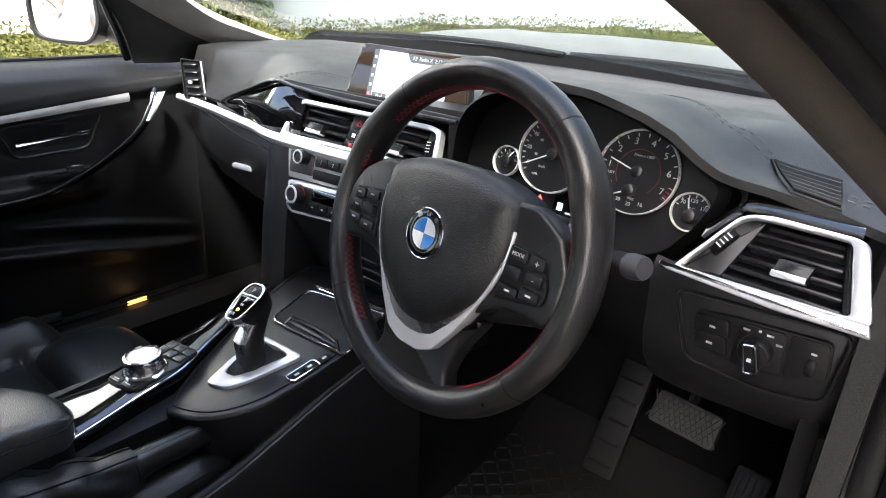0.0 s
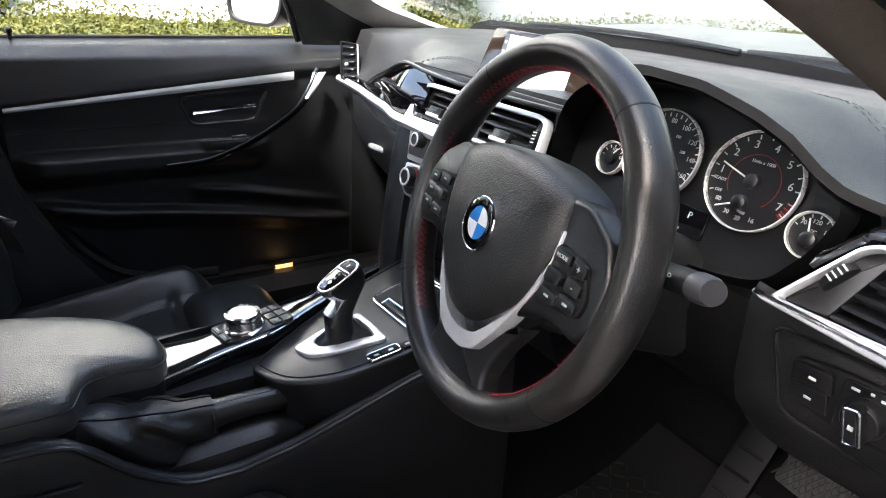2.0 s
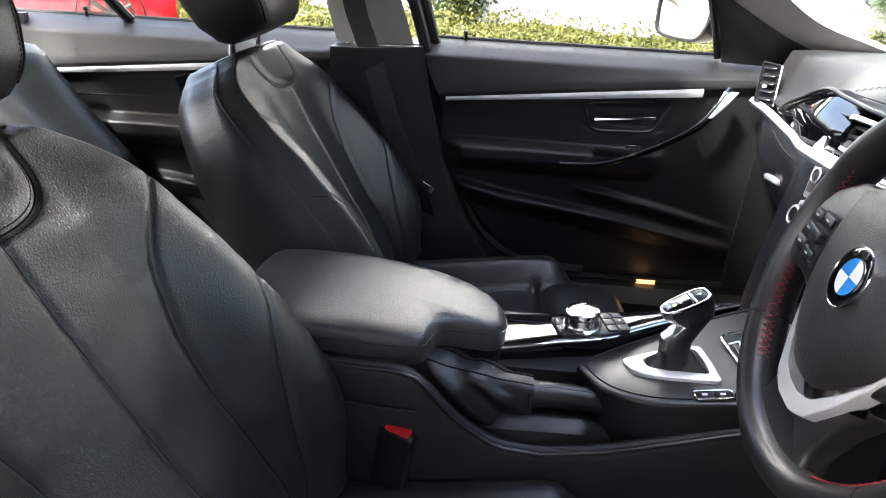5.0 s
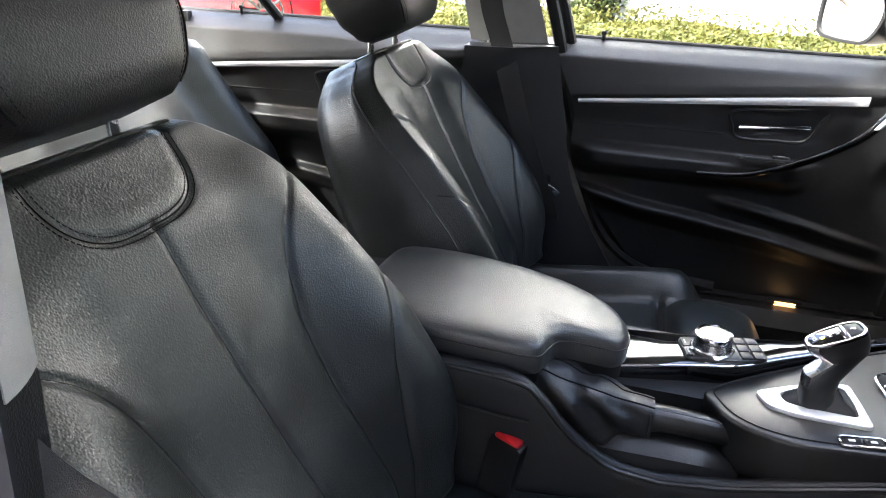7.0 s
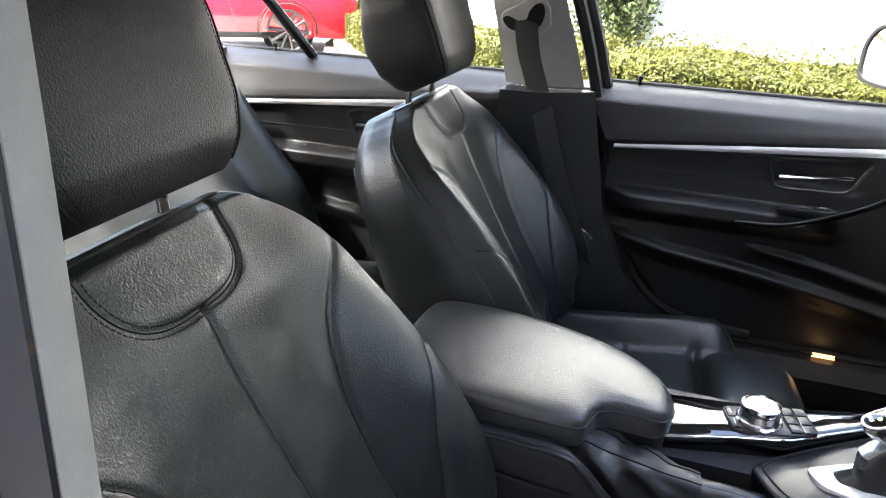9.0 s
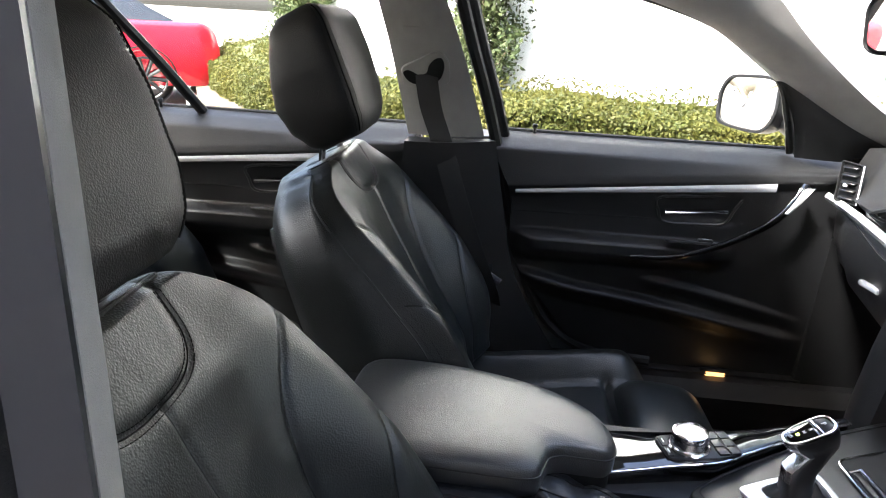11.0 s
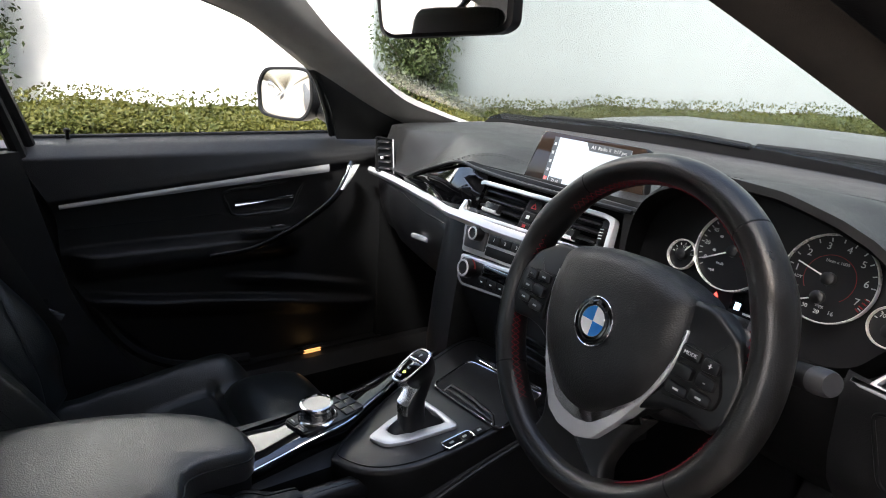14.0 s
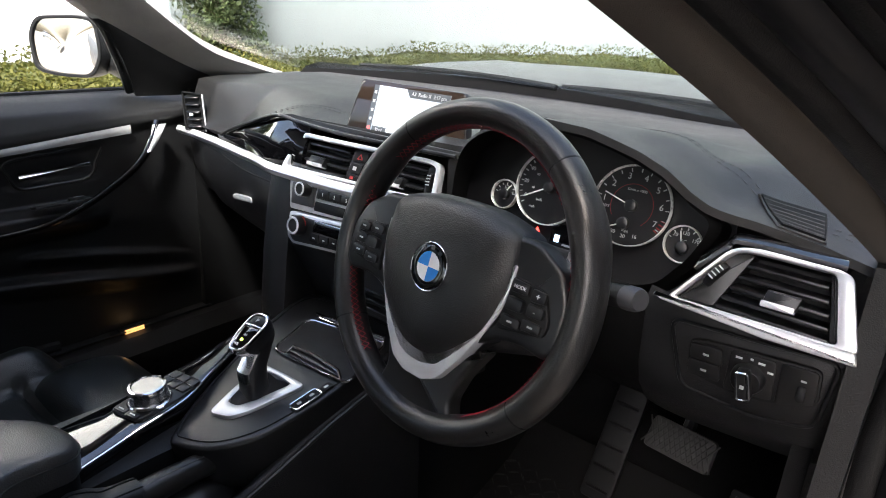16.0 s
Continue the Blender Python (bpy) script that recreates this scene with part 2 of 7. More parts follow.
# armrest leather: base colour lightened to carry the window's sheen on its top
LEATHER_ARM = material("sheen_lightened_armrest_leather", (0.036, 0.037, 0.037), 0.33, var=0.12, grain=0.45, grain_scale=620, cells=True, rough_var=0.05, spec=0.75)
LEATHER_HEAD = material("dull_headrest_leather", (0.0120, 0.0115, 0.0112), 0.48, var=0.12, grain=0.5, grain_scale=620, cells=True, rough_var=0.05, spec=0.4)
SCUTTLE = material("black_scuttle_rubber", (0.005, 0.005, 0.005), 0.9, var=0.2, spec=0.03)
SEAM = material("black_seam_thread", (0.006, 0.0062, 0.0065), 0.75, var=0.1, spec=0.2)
GREY = material("grey_plastic", (0.045, 0.045, 0.048), 0.42, var=0.12, grain=0.2)
LINING = material("pale_grey_woven_lining", (0.30, 0.29, 0.275), 0.85, var=0.1, grain=0.4, grain_scale=1500, scale=30, sheen=0.2)
# darker copy of the pale lining, with the driver's side shade in its colour
LINING_SHADED = material("shaded_pillar_cloth", (0.085, 0.074, 0.064), 0.9, var=0.15, grain=0.6, grain_scale=1300, spec=0.2)
WEBBING = material("black_belt_webbing", (0.020, 0.0195, 0.019), 0.62, var=0.2, grain=0.5, grain_scale=1200)
CARPET = material("black_carpet", (0.0035, 0.0035, 0.0038), 0.95, var=0.35, grain=1.0, grain_scale=1500, scale=60, spec=0.2)
RUBBER = material("black_rubber", (0.0065, 0.0065, 0.0067), 0.55, var=0.25, grain=0.3, scale=40, spec=0.35)
TREAD = material("worn_pedal_rubber", (0.035, 0.034, 0.032), 0.6, var=0.35, scale=70)
RED = material("red_thread", (0.24, 0.006, 0.016), 0.6, var=0.2)
RED_PLASTIC = material("red_plastic", (0.55, 0.012, 0.015), 0.35, var=0.08)
GREY_THREAD = material("grey_thread", (0.075, 0.076, 0.078), 0.7)
WHITE_INK = material("white_print", (0.55, 0.55, 0.55), 0.5, var=0.05)
BLUE_ENAMEL = material("blue_enamel", (0.03, 0.22, 0.62), 0.12, var=0.05, coat=1.0)
WHITE_ENAMEL = material("white_enamel", (0.8, 0.8, 0.8), 0.12, var=0.05, coat=1.0)
DIAL = material("black_dial_face", (0.006, 0.006, 0.007), 0.4, var=0.1)
NEEDLE = material("white_needle", (0.8, 0.8, 0.78), 0.4, var=0.03)
RED_INK = material("red_print", (0.28, 0.01, 0.01), 0.5)
MIRROR = material("mirror_silver", (0.92, 0.92, 0.93), 0.01, 1.0, var=0.01, rough_var=0.01)
WINDOW_GLASS = glass("clear_window_glass", (0.96, 0.98, 0.97))
SCREEN_GLASS = glass("windscreen_glass", (0.83, 0.87, 0.865), 0.0, 0.3)
CAR_PAINT = material("dark_grey_car_paint", (0.016, 0.017, 0.021), 0.35, 0.2, var=0.08, coat=0.25)
BODY_BLACK = material("black_body_paint", (0.008, 0.008, 0.009), 0.42, var=0.1, spec=0.35)
GREY_BODY = material("grey_car_body", (0.17, 0.17, 0.18), 0.35, 0.3, var=0.1)
RED_PAINT = material("bright_red_car_paint", (0.42, 0.008, 0.022), 0.16, 0.1, var=0.06, coat=1.0)
WHITE_PAINT = material("white_car_paint", (0.75, 0.76, 0.77), 0.2, var=0.05, coat=1.0)
TINTED = material("dark_car_glass", (0.012, 0.014, 0.016), 0.05, var=0.1, coat=0.6)
TYRE = material("tyre_rubber", (0.016, 0.016, 0.016), 0.7, var=0.25, scale=40)
ALLOY = material("dark_grey_alloy", (0.06, 0.06, 0.063), 0.32, 0.9, var=0.1)
# the white wall's ahead stretch, its dimming by shade and windscreen put into the colour
DIMMED_WALL = material("dimmed_white_wall", (0.19, 0.203, 0.211), 0.6, var=0.04, scale=0.8, grain=0.2, grain_scale=150)
RENDER_WALL = material("white_rendered_wall", (0.84, 0.845, 0.85), 0.85, var=0.04, scale=1.2, grain=0.4, grain_scale=120)
GRAVEL = material("pale_worn_tarmac", (0.24, 0.212, 0.178), 0.9, var=0.3, scale=3.0, grain=1.0, grain_scale=70, relief=0.4, relief_scale=9)
KERB_STONE = material("concrete_kerb", (0.36, 0.35, 0.33), 0.85, var=0.2, scale=9, grain=0.5, grain_scale=120)
# grey of the added sun-blocking wall, which also sets the driver-side fill
SHADE_WALL = material("grey_shade_wall", (0.30, 0.298, 0.295), 0.9, var=0.25, scale=2.0, grain=0.6, grain_scale=60)
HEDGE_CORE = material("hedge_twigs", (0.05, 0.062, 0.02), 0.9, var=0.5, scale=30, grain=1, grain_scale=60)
SOIL = material("dark_soil", (0.06, 0.045, 0.03), 0.95, var=0.4, scale=12, grain=1, grain_scale=60)
BARK = material("brown_bark", (0.09, 0.065, 0.045), 0.9, var=0.35, scale=20, grain=1, grain_scale=90)


def foliage(name, a, b):
    """Leaves whose green varies from leaf to leaf."""
    m = bpy.data.materials.new(name)
    m.use_nodes = True
    n, l = m.node_tree.nodes, m.node_tree.links
    p = n["Principled BSDF"]
    p.inputs["Roughness"].default_value = 0.6
    p.inputs["Specular IOR Level"].default_value = 0.2
    geo = n.new("ShaderNodeNewGeometry")
    co = n.new("ShaderNodeTexCoord")
    noi = n.new("ShaderNodeTexNoise")
    noi.inputs["Scale"].default_value, noi.inputs["Detail"].default_value = 1.6, 2
    l.new(co.outputs["Object"], noi.inputs["Vector"])
    add = n.new("ShaderNodeMath")
    add.operation = "MULTIPLY_ADD"
    add.inputs[1].default_value, add.inputs[2].default_value = 0.45, -0.12
    l.new(geo.outputs["Random Per Island"], add.inputs[0])
    add2 = n.new("ShaderNodeMath")
    add2.operation = "MULTIPLY_ADD"
    add2.inputs[1].default_value = 0.9
    l.new(noi.outputs[0], add2.inputs[0])
    l.new(add.outputs[0], add2.inputs[2])
    mix = n.new("ShaderNodeMix")
    mix.data_type = "RGBA"
    mix.inputs[6].default_value, mix.inputs[7].default_value = (*a, 1), (*b, 1)
    l.new(add2.outputs[0], mix.inputs[0])
    l.new(mix.outputs[2], p.inputs["Base Color"])
    tl = n.new("ShaderNodeBsdfTranslucent")
    l.new(mix.outputs[2], tl.inputs[0])
    mx = n.new("ShaderNodeMixShader")
    mx.inputs[0].default_value = 0.3
    l.new(p.outputs[0], mx.inputs[1])
    l.new(tl.outputs[0], mx.inputs[2])
    l.new(mx.outputs[0], n["Material Output"].inputs[0])
    return m


HEDGE_LEAF = foliage("hedge_leaves", (0.018, 0.032, 0.007), (0.080, 0.072, 0.013))
TREE_LEAF = foliage("conifer_leaves", (0.018, 0.034, 0.012), (0.06, 0.072, 0.026))
LAMP_WARM = glow("warm_lamp", (1.0, 0.46, 0.15), 0.26)
SCREEN_ON = glow("screen_map", (0.80, 0.90, 1.0), 0.15)
# brown base colour stands in for tarmac reflected in the screen glass
SCREEN_FACE = material("screen_glass_brown_reflection", (0.034, 0.022, 0.016), 0.06, var=0.02, rough_var=0.01)
SCREEN_DIM = glow("screen_bar", (0.05, 0.055, 0.06), 0.5)
CLOCK_GLOW = glow("dial_display", (0.45, 0.75, 1.0), 0.8)
LED_GREEN = glow("green_led", (0.6, 0.9, 0.1), 1.2)
LED_RED = glow("red_led", (1.0, 0.05, 0.04), 1.0)

# ---- outside: ground, wall, hedge, trees, parked cars ----
bm = bmesh.new()
bmesh.ops.create_grid(bm, x_segments=40, y_segments=40, size=300)
solo("ground", bm, GRAVEL, "pale worn tarmac car park", "ground", kind="structure")

HEDGE_LINE = curve([(-17.0, -5.4, 0), (-12.5, -4.75, 0), (-9.2, -4.25, 0), (-6.6, -3.1, 0), (-4.9, -1.2, 0), (-4.55, 1.0, 0), (-4.5, 3.5, 0), (-4.1, 5.6, 0), (-3.1, 7.0, 0), (-1.6, 8.4, 0), (1.5, 10.5, 0), (7, 13, 0)], 8)


def along(line, s):
    """The place and the left-hand way at a length s along a line."""
    for a, b in zip(line, line[1:]):
        d = (b - a).length
        if s <= d:
            t = (b - a) / d
            return a + t * s, Vector((-t.y, t.x, 0))
        s -= d
    t = (line[-1] - line[-2]).normalized()
    return line[-1].copy(), Vector((-t.y, t.x, 0))


HEDGE_LONG = sum((b - a).length for a, b in zip(HEDGE_LINE, HEDGE_LINE[1:]))

# wall behind the hedge
rows = []
for i, p in enumerate(HEDGE_LINE):
    a = HEDGE_LINE[max(i - 1, 0)]
    b = HEDGE_LINE[min(i + 1, len(HEDGE_LINE) - 1)]
    t = (b - a).normalized()
    q = p + Vector((-t.y, t.x, 0)) * 1.15
    rows.append([q + Vector((0, 0, z)) for z in (-0.1, 0.25, 1.8, 3.6, 5.4, 7.6)])
cut = next(i for i, p in enumerate(HEDGE_LINE) if p.y > 2.6)
solo("wall_west", sheet(rows[:cut + 1], -0.25), RENDER_WALL, "white rendered wall of a building", "wall", kind="structure", angle=60)
# same wall carried on past the corner, painted grey to look dimmed
solo("wall_north", sheet([[q + V(0.05, 0.0, 0) for q in r] for r in rows[cut:]], -0.25), DIMMED_WALL, "white wall of a building, coloured grey as if dimmed by the windscreen", "wall", kind="structure", angle=60)

# unseen wall on the driver's side, added to block sun and low sky
solo("shade_wall_east", box((4.6, 4.7, 4.95), (0.3, 23.0, 10.1), 0.02), SHADE_WALL, "unseen grey wall added to keep the sun off the car", "wall", kind="structure")

# soil bed and kerb
bed = []
for i, p in enumerate(HEDGE_LINE):
    a = HEDGE_LINE[max(i - 1, 0)]
    b = HEDGE_LINE[min(i + 1, len(HEDGE_LINE) - 1)]
    t = (b - a).normalized()
    w = Vector((-t.y, t.x, 0))
    bed.append([p + w * o + Vector((0, 0, z)) for o, z in ((-0.62, 0.03), (-0.3, 0.07), (0.4, 0.09), (1.14, 0.08))])
solo("planting_bed", sheet(bed, -0.2), SOIL, "dark soil bed under the hedge", "soil", kind="structure")
kerb = thing("kerb", HEDGE_LINE[0], "row of pale concrete kerb stones along the bed", "kerb", kind="structure")
s = 0.0
while s < HEDGE_LONG - 1:
    p, w = along(HEDGE_LINE, s + 0.45)
    part("kerb_stone", box(p - w * 0.7 + V(0, 0, 0.03), (0.895, 0.13, 0.2), 0.015, 2, Matrix.Rotation(math.atan2(-w.x, w.y), 3, "Z")), KERB_STONE, kerb)
    s += 0.9


def leaves(places, out, size, seed, up=0.3):
    """Many small folded leaves at the given places, each turned at random and a little outwards."""
    g = np.random.default_rng(seed)
    P, O = np.asarray(places), np.asarray(out)
    k = len(P)
    n = g.normal(size=(k, 3)) + np.array((0, 0, up)) + O * 1.2
    n /= np.linalg.norm(n, axis=1, keepdims=True)
    a = np.cross(n, g.normal(size=(k, 3)))
    a /= np.linalg.norm(a, axis=1, keepdims=True)
    b = np.cross(n, a)
    r = (size * g.uniform(0.6, 1.35, k))[:, None]
    verts = np.stack([P - a * r, P + b * r * 0.5 + n * r * 0.12, P + a * r, P - b * r * 0.5 + n * r * 0.12], 1).reshape(-1, 3)
    i = np.arange(k) * 4
    faces = np.stack([i, i + 1, i + 2, i, i + 2, i + 3], 1).reshape(-1, 3)
    me = bpy.data.meshes.new("leaves")
    me.vertices.add(len(verts))
    me.vertices.foreach_set("co", verts.ravel())
    me.loops.add(faces.size)
    me.loops.foreach_set("vertex_index", faces.ravel())
    me.polygons.add(len(faces))
    me.polygons.foreach_set("loop_start", np.arange(len(faces)) * 3)
    me.update(calc_edges=True)
    me.validate()
    return me


def hedge_top(s):
    return 0.66 + 0.07 * smooth((s - 17.5) / 3.0) + 0.07 * noise.noise((s * 0.55, 3.1, 0)) + 0.05 * noise.noise((s * 2.1, 7.7, 0)) + 0.03 * noise.noise((s * 7.0, 1.2, 0))


# the hedge's line sampled finely: place, sideways, height and half width at each step
g = np.random.default_rng(4)
STEP = 0.02
samples = [(along(HEDGE_LINE, k * STEP), hedge_top(k * STEP), 0.48 + 0.06 * noise.noise((k * STEP * 1.3, 0.5, 2)) + 0.03 * noise.noise((k * STEP * 5.0, 2.5, 1)), noise.noise((k * STEP * 3.3, 9, 0))) for k in range(int(HEDGE_LONG / STEP))]
LP_, LW_ = np.array([q[0][0] for q in samples]), np.array([q[0][1] for q in samples])
LT_, LH_, LN_ = (np.array([q[i] for q in samples]) for i in (1, 2, 3))
COUNT = 460000
# thicker where the hedge runs beside the car
weight = 0.55 + np.exp(-((np.linalg.norm(LP_[:, :2] - np.array((-4.6, 1.0)), axis=1)) / 5.5) ** 2)
at = g.choice(len(samples), COUNT, p=weight / weight.sum())
ang = g.uniform(-0.25, 3.4, COUNT)
r = 1 - 0.3 * g.random(COUNT) ** 2
c, sn = np.cos(ang), np.sin(ang)
o = -np.copysign(np.abs(c) ** 0.45, c) * LH_[at] * r
z = np.maximum(0.05, 0.1 + (LT_[at] - 0.1) * np.maximum(0, sn) ** 0.4 * r)
face = g.random(COUNT) < 0.24
z = np.where(face, 0.1 + g.random(COUNT) * (LT_[at] * 0.9 - 0.1), z)
o = np.where(face, -LH_[at] * g.uniform(0.85, 1.05, COUNT), o)
sprig = g.random(COUNT) < 0.016 * (1.5 + LN_[at])
z = np.where(sprig, LT_[at] + g.random(COUNT) ** 1.5 * 0.12, z)
o = np.where(sprig, o * 0.6, o)
W = LW_[at]
out = W * np.where(o < 0, -0.8, 0.8)[:, None] + np.outer(0.7 * np.maximum(0, sn), (0, 0, 1))
me = leaves(LP_[at] + W * o[:, None] + np.outer(z, (0, 0, 1)) + g.normal(0, 0.006, (COUNT, 3)), out, 0.0175, 5)
me.materials.append(HEDGE_LEAF)
tagged(new("hedge", me), "clipped box hedge with yellowing green leaves", "hedge", kind="stuff")
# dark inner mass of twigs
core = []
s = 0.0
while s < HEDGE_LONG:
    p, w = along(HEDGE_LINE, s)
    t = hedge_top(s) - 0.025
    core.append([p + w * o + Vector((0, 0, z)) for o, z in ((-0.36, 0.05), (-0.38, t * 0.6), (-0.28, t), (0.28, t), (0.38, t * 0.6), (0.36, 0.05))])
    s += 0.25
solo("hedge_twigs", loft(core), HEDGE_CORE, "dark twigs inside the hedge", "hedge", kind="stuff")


def conifer(at, high, wide, seed):
    """A narrow evergreen: trunk, limbs and a ragged crown of small leaves."""
    r = random.Random(seed)
    t = thing("conifer_tree", at, "tall narrow evergreen tree with ragged green foliage", "tree", "trees along the wall")
    o = Vector(at)
    part("trunk", tube([o + V(0, 0, z * high) + V(0.03 * math.sin(z * 9), 0.03 * math.cos(z * 7), 0) for z in (0, 0.2, 0.45, 0.7, 0.92)], [0.07, 0.06, 0.045, 0.03, 0.012], 8), BARK, t)
    limbs = bmesh.new()
    pts = []
    for i in range(34):
        h = 0.12 + 0.86 * i / 34
        a = i * 2.4 + r.uniform(-0.4, 0.4)
        reach = wide * (1 - 0.75 * h ** 2.2) * r.uniform(0.7, 1.15)
        b = o + V(0, 0, h * high * 0.9)
        e = b + V(math.cos(a) * reach, math.sin(a) * reach, 0.55 * reach + 0.12)
        tube([b, (b + e) / 2 - V(0, 0, 0.04), e], [0.014, 0.009, 0.004], 5, bm=limbs)
        for k in range(520):
            f = r.random() ** 0.6
            p = b.lerp(e, f) + V(r.gauss(0, 0.1), r.gauss(0, 0.1), r.gauss(0, 0.13)) * (0.6 + 0.5 * f) * (wide / 0.5)
            pts.append((p, V(math.cos(a), math.sin(a), 0.4) * 0.6))
    part("limbs", limbs, BARK, t)
    me = leaves([tuple(p) for p, w in pts], [tuple(w) for p, w in pts], 0.026, seed)
    me.materials.append(TREE_LEAF)
    crown = new("crown", me)
    crown.parent = t
    crown.matrix_parent_inverse = t.matrix_basis.inverted()
    return t


conifer((-5.35, -0.62, 0.05), 3.6, 0.42, 1)
conifer((-4.95, 3.15, 0.05), 3.6, 0.38, 2)
conifer((-7.3, -2.75, 0.05), 3.4, 0.42, 3)
conifer((-9.6, -3.6, 0.05), 3.6, 0.45, 5)


def parked_car(name, at, turn, paint, label, estate=False):
    """A parked saloon: body, cabin glass, wheels, lamps, bumper."""
    m = pose(*at, 0, 0, turn)
    t = thing(name, at, label, "car", "parked cars")
    side = [(2.25, 0.42), (2.3, 0.62), (2.15, 0.78), (1.2, 0.93), (0.9, 0.97), (-1.7, 0.99), (-2.15, 0.97), (-2.28, 0.78), (-2.3, 0.42)]
    secs = []
    for w, k, dz in ((-0.90, 0.93, 0.04), (-0.86, 1, 0), (-0.6, 1, -0.01), (0, 1.01, -0.015), (0.6, 1, -0.01), (0.86, 1, 0), (0.90, 0.93, 0.04)):
        pts = curve([(x * (k if abs(w) > 0.7 else 1.0 + 0.02 * (1 - abs(w))), w, max(0.24, z - dz + (0.012 * (1 - abs(w)) if z > 0.7 else 0))) for x, z in side], 4)
        pts += [V(-2.1, w, 0.24), V(2.1, w, 0.24)]
        secs.append([m @ p for p in pts])
    part("body", loft(secs), paint, t, angle=50)
    roof = [(0.95, 0.96), (0.1, 1.37), (-0.5, 1.43), (-1.1, 1.38), (-1.85, 0.99)]
    secs = []
    for w, k in ((-0.74, 0), (-0.6, 0.9), (-0.3, 1.0), (0.3, 1.0), (0.6, 0.9), (0.74, 0)):
        pts = [m @ V(x * (1 if k else 0.97), w * (1.05 if z < 1.1 else 0.93), (z if k > 0.5 else 0.95) if z > 1.1 else z - 0.01) for x, z in roof]
        secs.append(pts + [m @ V(-1.8, w, 0.9), m @ V(0.9, w, 0.9)])
    part("cabin_glass", loft(secs), TINTED, t, angle=30)
    cap = [[m @ V(x, w * 0.93, z + 0.012 - abs(w) * 0.06) for w in (-0.6, -0.3, 0, 0.3, 0.6)] for x, z in ((0.12, 1.37), (-0.2, 1.415), (-0.5, 1.43), (-0.9, 1.41), (-1.12, 1.38))]
    part("roof", sheet(cap, -0.03), paint, t)
    for x in (1.38, -1.4):
        for s in (-1, 1):
            hub = m @ pose(x, s * 0.86, 0.33, 90, 0, 0)
            w = part("wheel", lathe([(0.33, -0.1), (0.335, 0.08), (0.31, 0.1), (0.24, 0.1), (0.24, -0.1)], hub, 40, False), TYRE, t, "black tyre")
            rim = bmesh.new()
            for k in range(10):
                a = k * 0.628
                tube([hub @ V(0.03 * math.cos(a), 0.03 * math.sin(a), -s * 0.07), hub @ V(0.25 * math.cos(a + 0.08), 0.25 * math.sin(a + 0.08), -s * 0.085)], 0.022, 6, bm=rim)
            tube([hub @ V(0.245 * math.cos(a * 0.2), 0.245 * math.sin(a * 0.2), -s * 0.085) for a in range(31)], 0.014, 6, bm=rim)
            part("rim", rim, ALLOY, w, "dark multi-spoke alloy rim")
            part("wheel_arch", tube([m @ V(x + 0.37 * math.cos(a * 0.13 - 0.1), s * 0.885, 0.33 + 0.37 * math.sin(a * 0.13 - 0.1)) for a in range(27)], 0.02, 6), MATT, t)
    for s in (-1, 1):
        part("tail_lamp", box(m @ V(-2.18, s * 0.66, 0.83), (0.16, 0.4, 0.13), 0.04, 3, m.to_3x3()), RED_PLASTIC, t, "red tail lamp")
        part("headlamp", box(m @ V(2.1, s * 0.62, 0.7), (0.22, 0.4, 0.13), 0.05, 3, m.to_3x3()), CHROME, t, "clear headlamp")
        part("door_mirror", box(m @ V(0.65, s * 0.98, 1.0), (0.12, 0.2, 0.14), 0.04, 3, m.to_3x3()), paint, t)
        part("sill_line", box(m @ V(-0.3, s * 0.885, 0.27), (2.2, 0.05, 0.08), 0.02, 2, m.to_3x3()), MATT, t)
    part("grille", box(m @ V(2.26, 0, 0.56), (0.08, 0.9, 0.2), 0.03, 2, m.to_3x3()), MATT, t)
    part("bumper", box(m @ V(-2.27, 0, 0.45), (0.1, 1.4, 0.22), 0.04, 2, m.to_3x3()), MATT, t)
    return t


parked_car("hatchback_car", (-4.5, -40.0, 0), 80, WHITE_PAINT, "white car parked across the yard behind")
parked_car("hatchback_car", (-9.5, -38.0, 0), 74, WHITE_PAINT, "white car parked across the yard behind")
parked_car("saloon_car", (-7.02, -6.40, 0), -58, RED_PAINT, "bright red saloon parked beside the hedge")

# ---- the car's own shell, in which everything stands ----
FLOOR_Z = 0.27
floor_pts = []
for y in (-1.9, -1.2, -0.75, -0.6, 0.45, 0.62, 0.8):
    floor_pts.append([V(x, y, {0.62: 0.36, 0.8: 0.62}.get(y, FLOOR_Z)) for x in (-0.72, -0.4, -0.17, 0.17, 0.4, 0.72)])
solo("floor", sheet(floor_pts, -0.05), CARPET, "black carpeted car floor", "floor", kind="structure")

# side sills below the doors
for s in (-1, 1):
    sill = thing("door_sill", (s * 0.74, -0.2, 0.3), "black plastic door sill", "sill", kind="structure")
    part("sill_body", loft([[V(s * x, y, z) for x, z in ((0.66, 0.27), (0.655, 0.36), (0.68, 0.395), (0.74, 0.40), (0.80, 0.385), (0.83, 0.30), (0.83, 0.22), (0.7, 0.22))] for y in (-0.55, -0.2, 0.2, 0.62)]), MATT, sill)
    part("tread_plate", box((s * 0.725, 0.0, 0.403), (0.05, 0.75, 0.006), 0.002), MATT, sill)

# small warm puddle lamp in the passenger door's foot
lampthing = thing("footwell_lamp", (-0.712, 0.165, 0.39), "small warm courtesy lamp glowing low in the door", "lamp")
part("bezel", box((-0.712, 0.165, 0.402), (0.018, 0.075, 0.02), 0.004), MATT, lampthing)
part("lens", box((-0.704, 0.165, 0.402), (0.008, 0.05, 0.011), 0.003), LAMP_WARM, lampthing, "glowing warm lens")
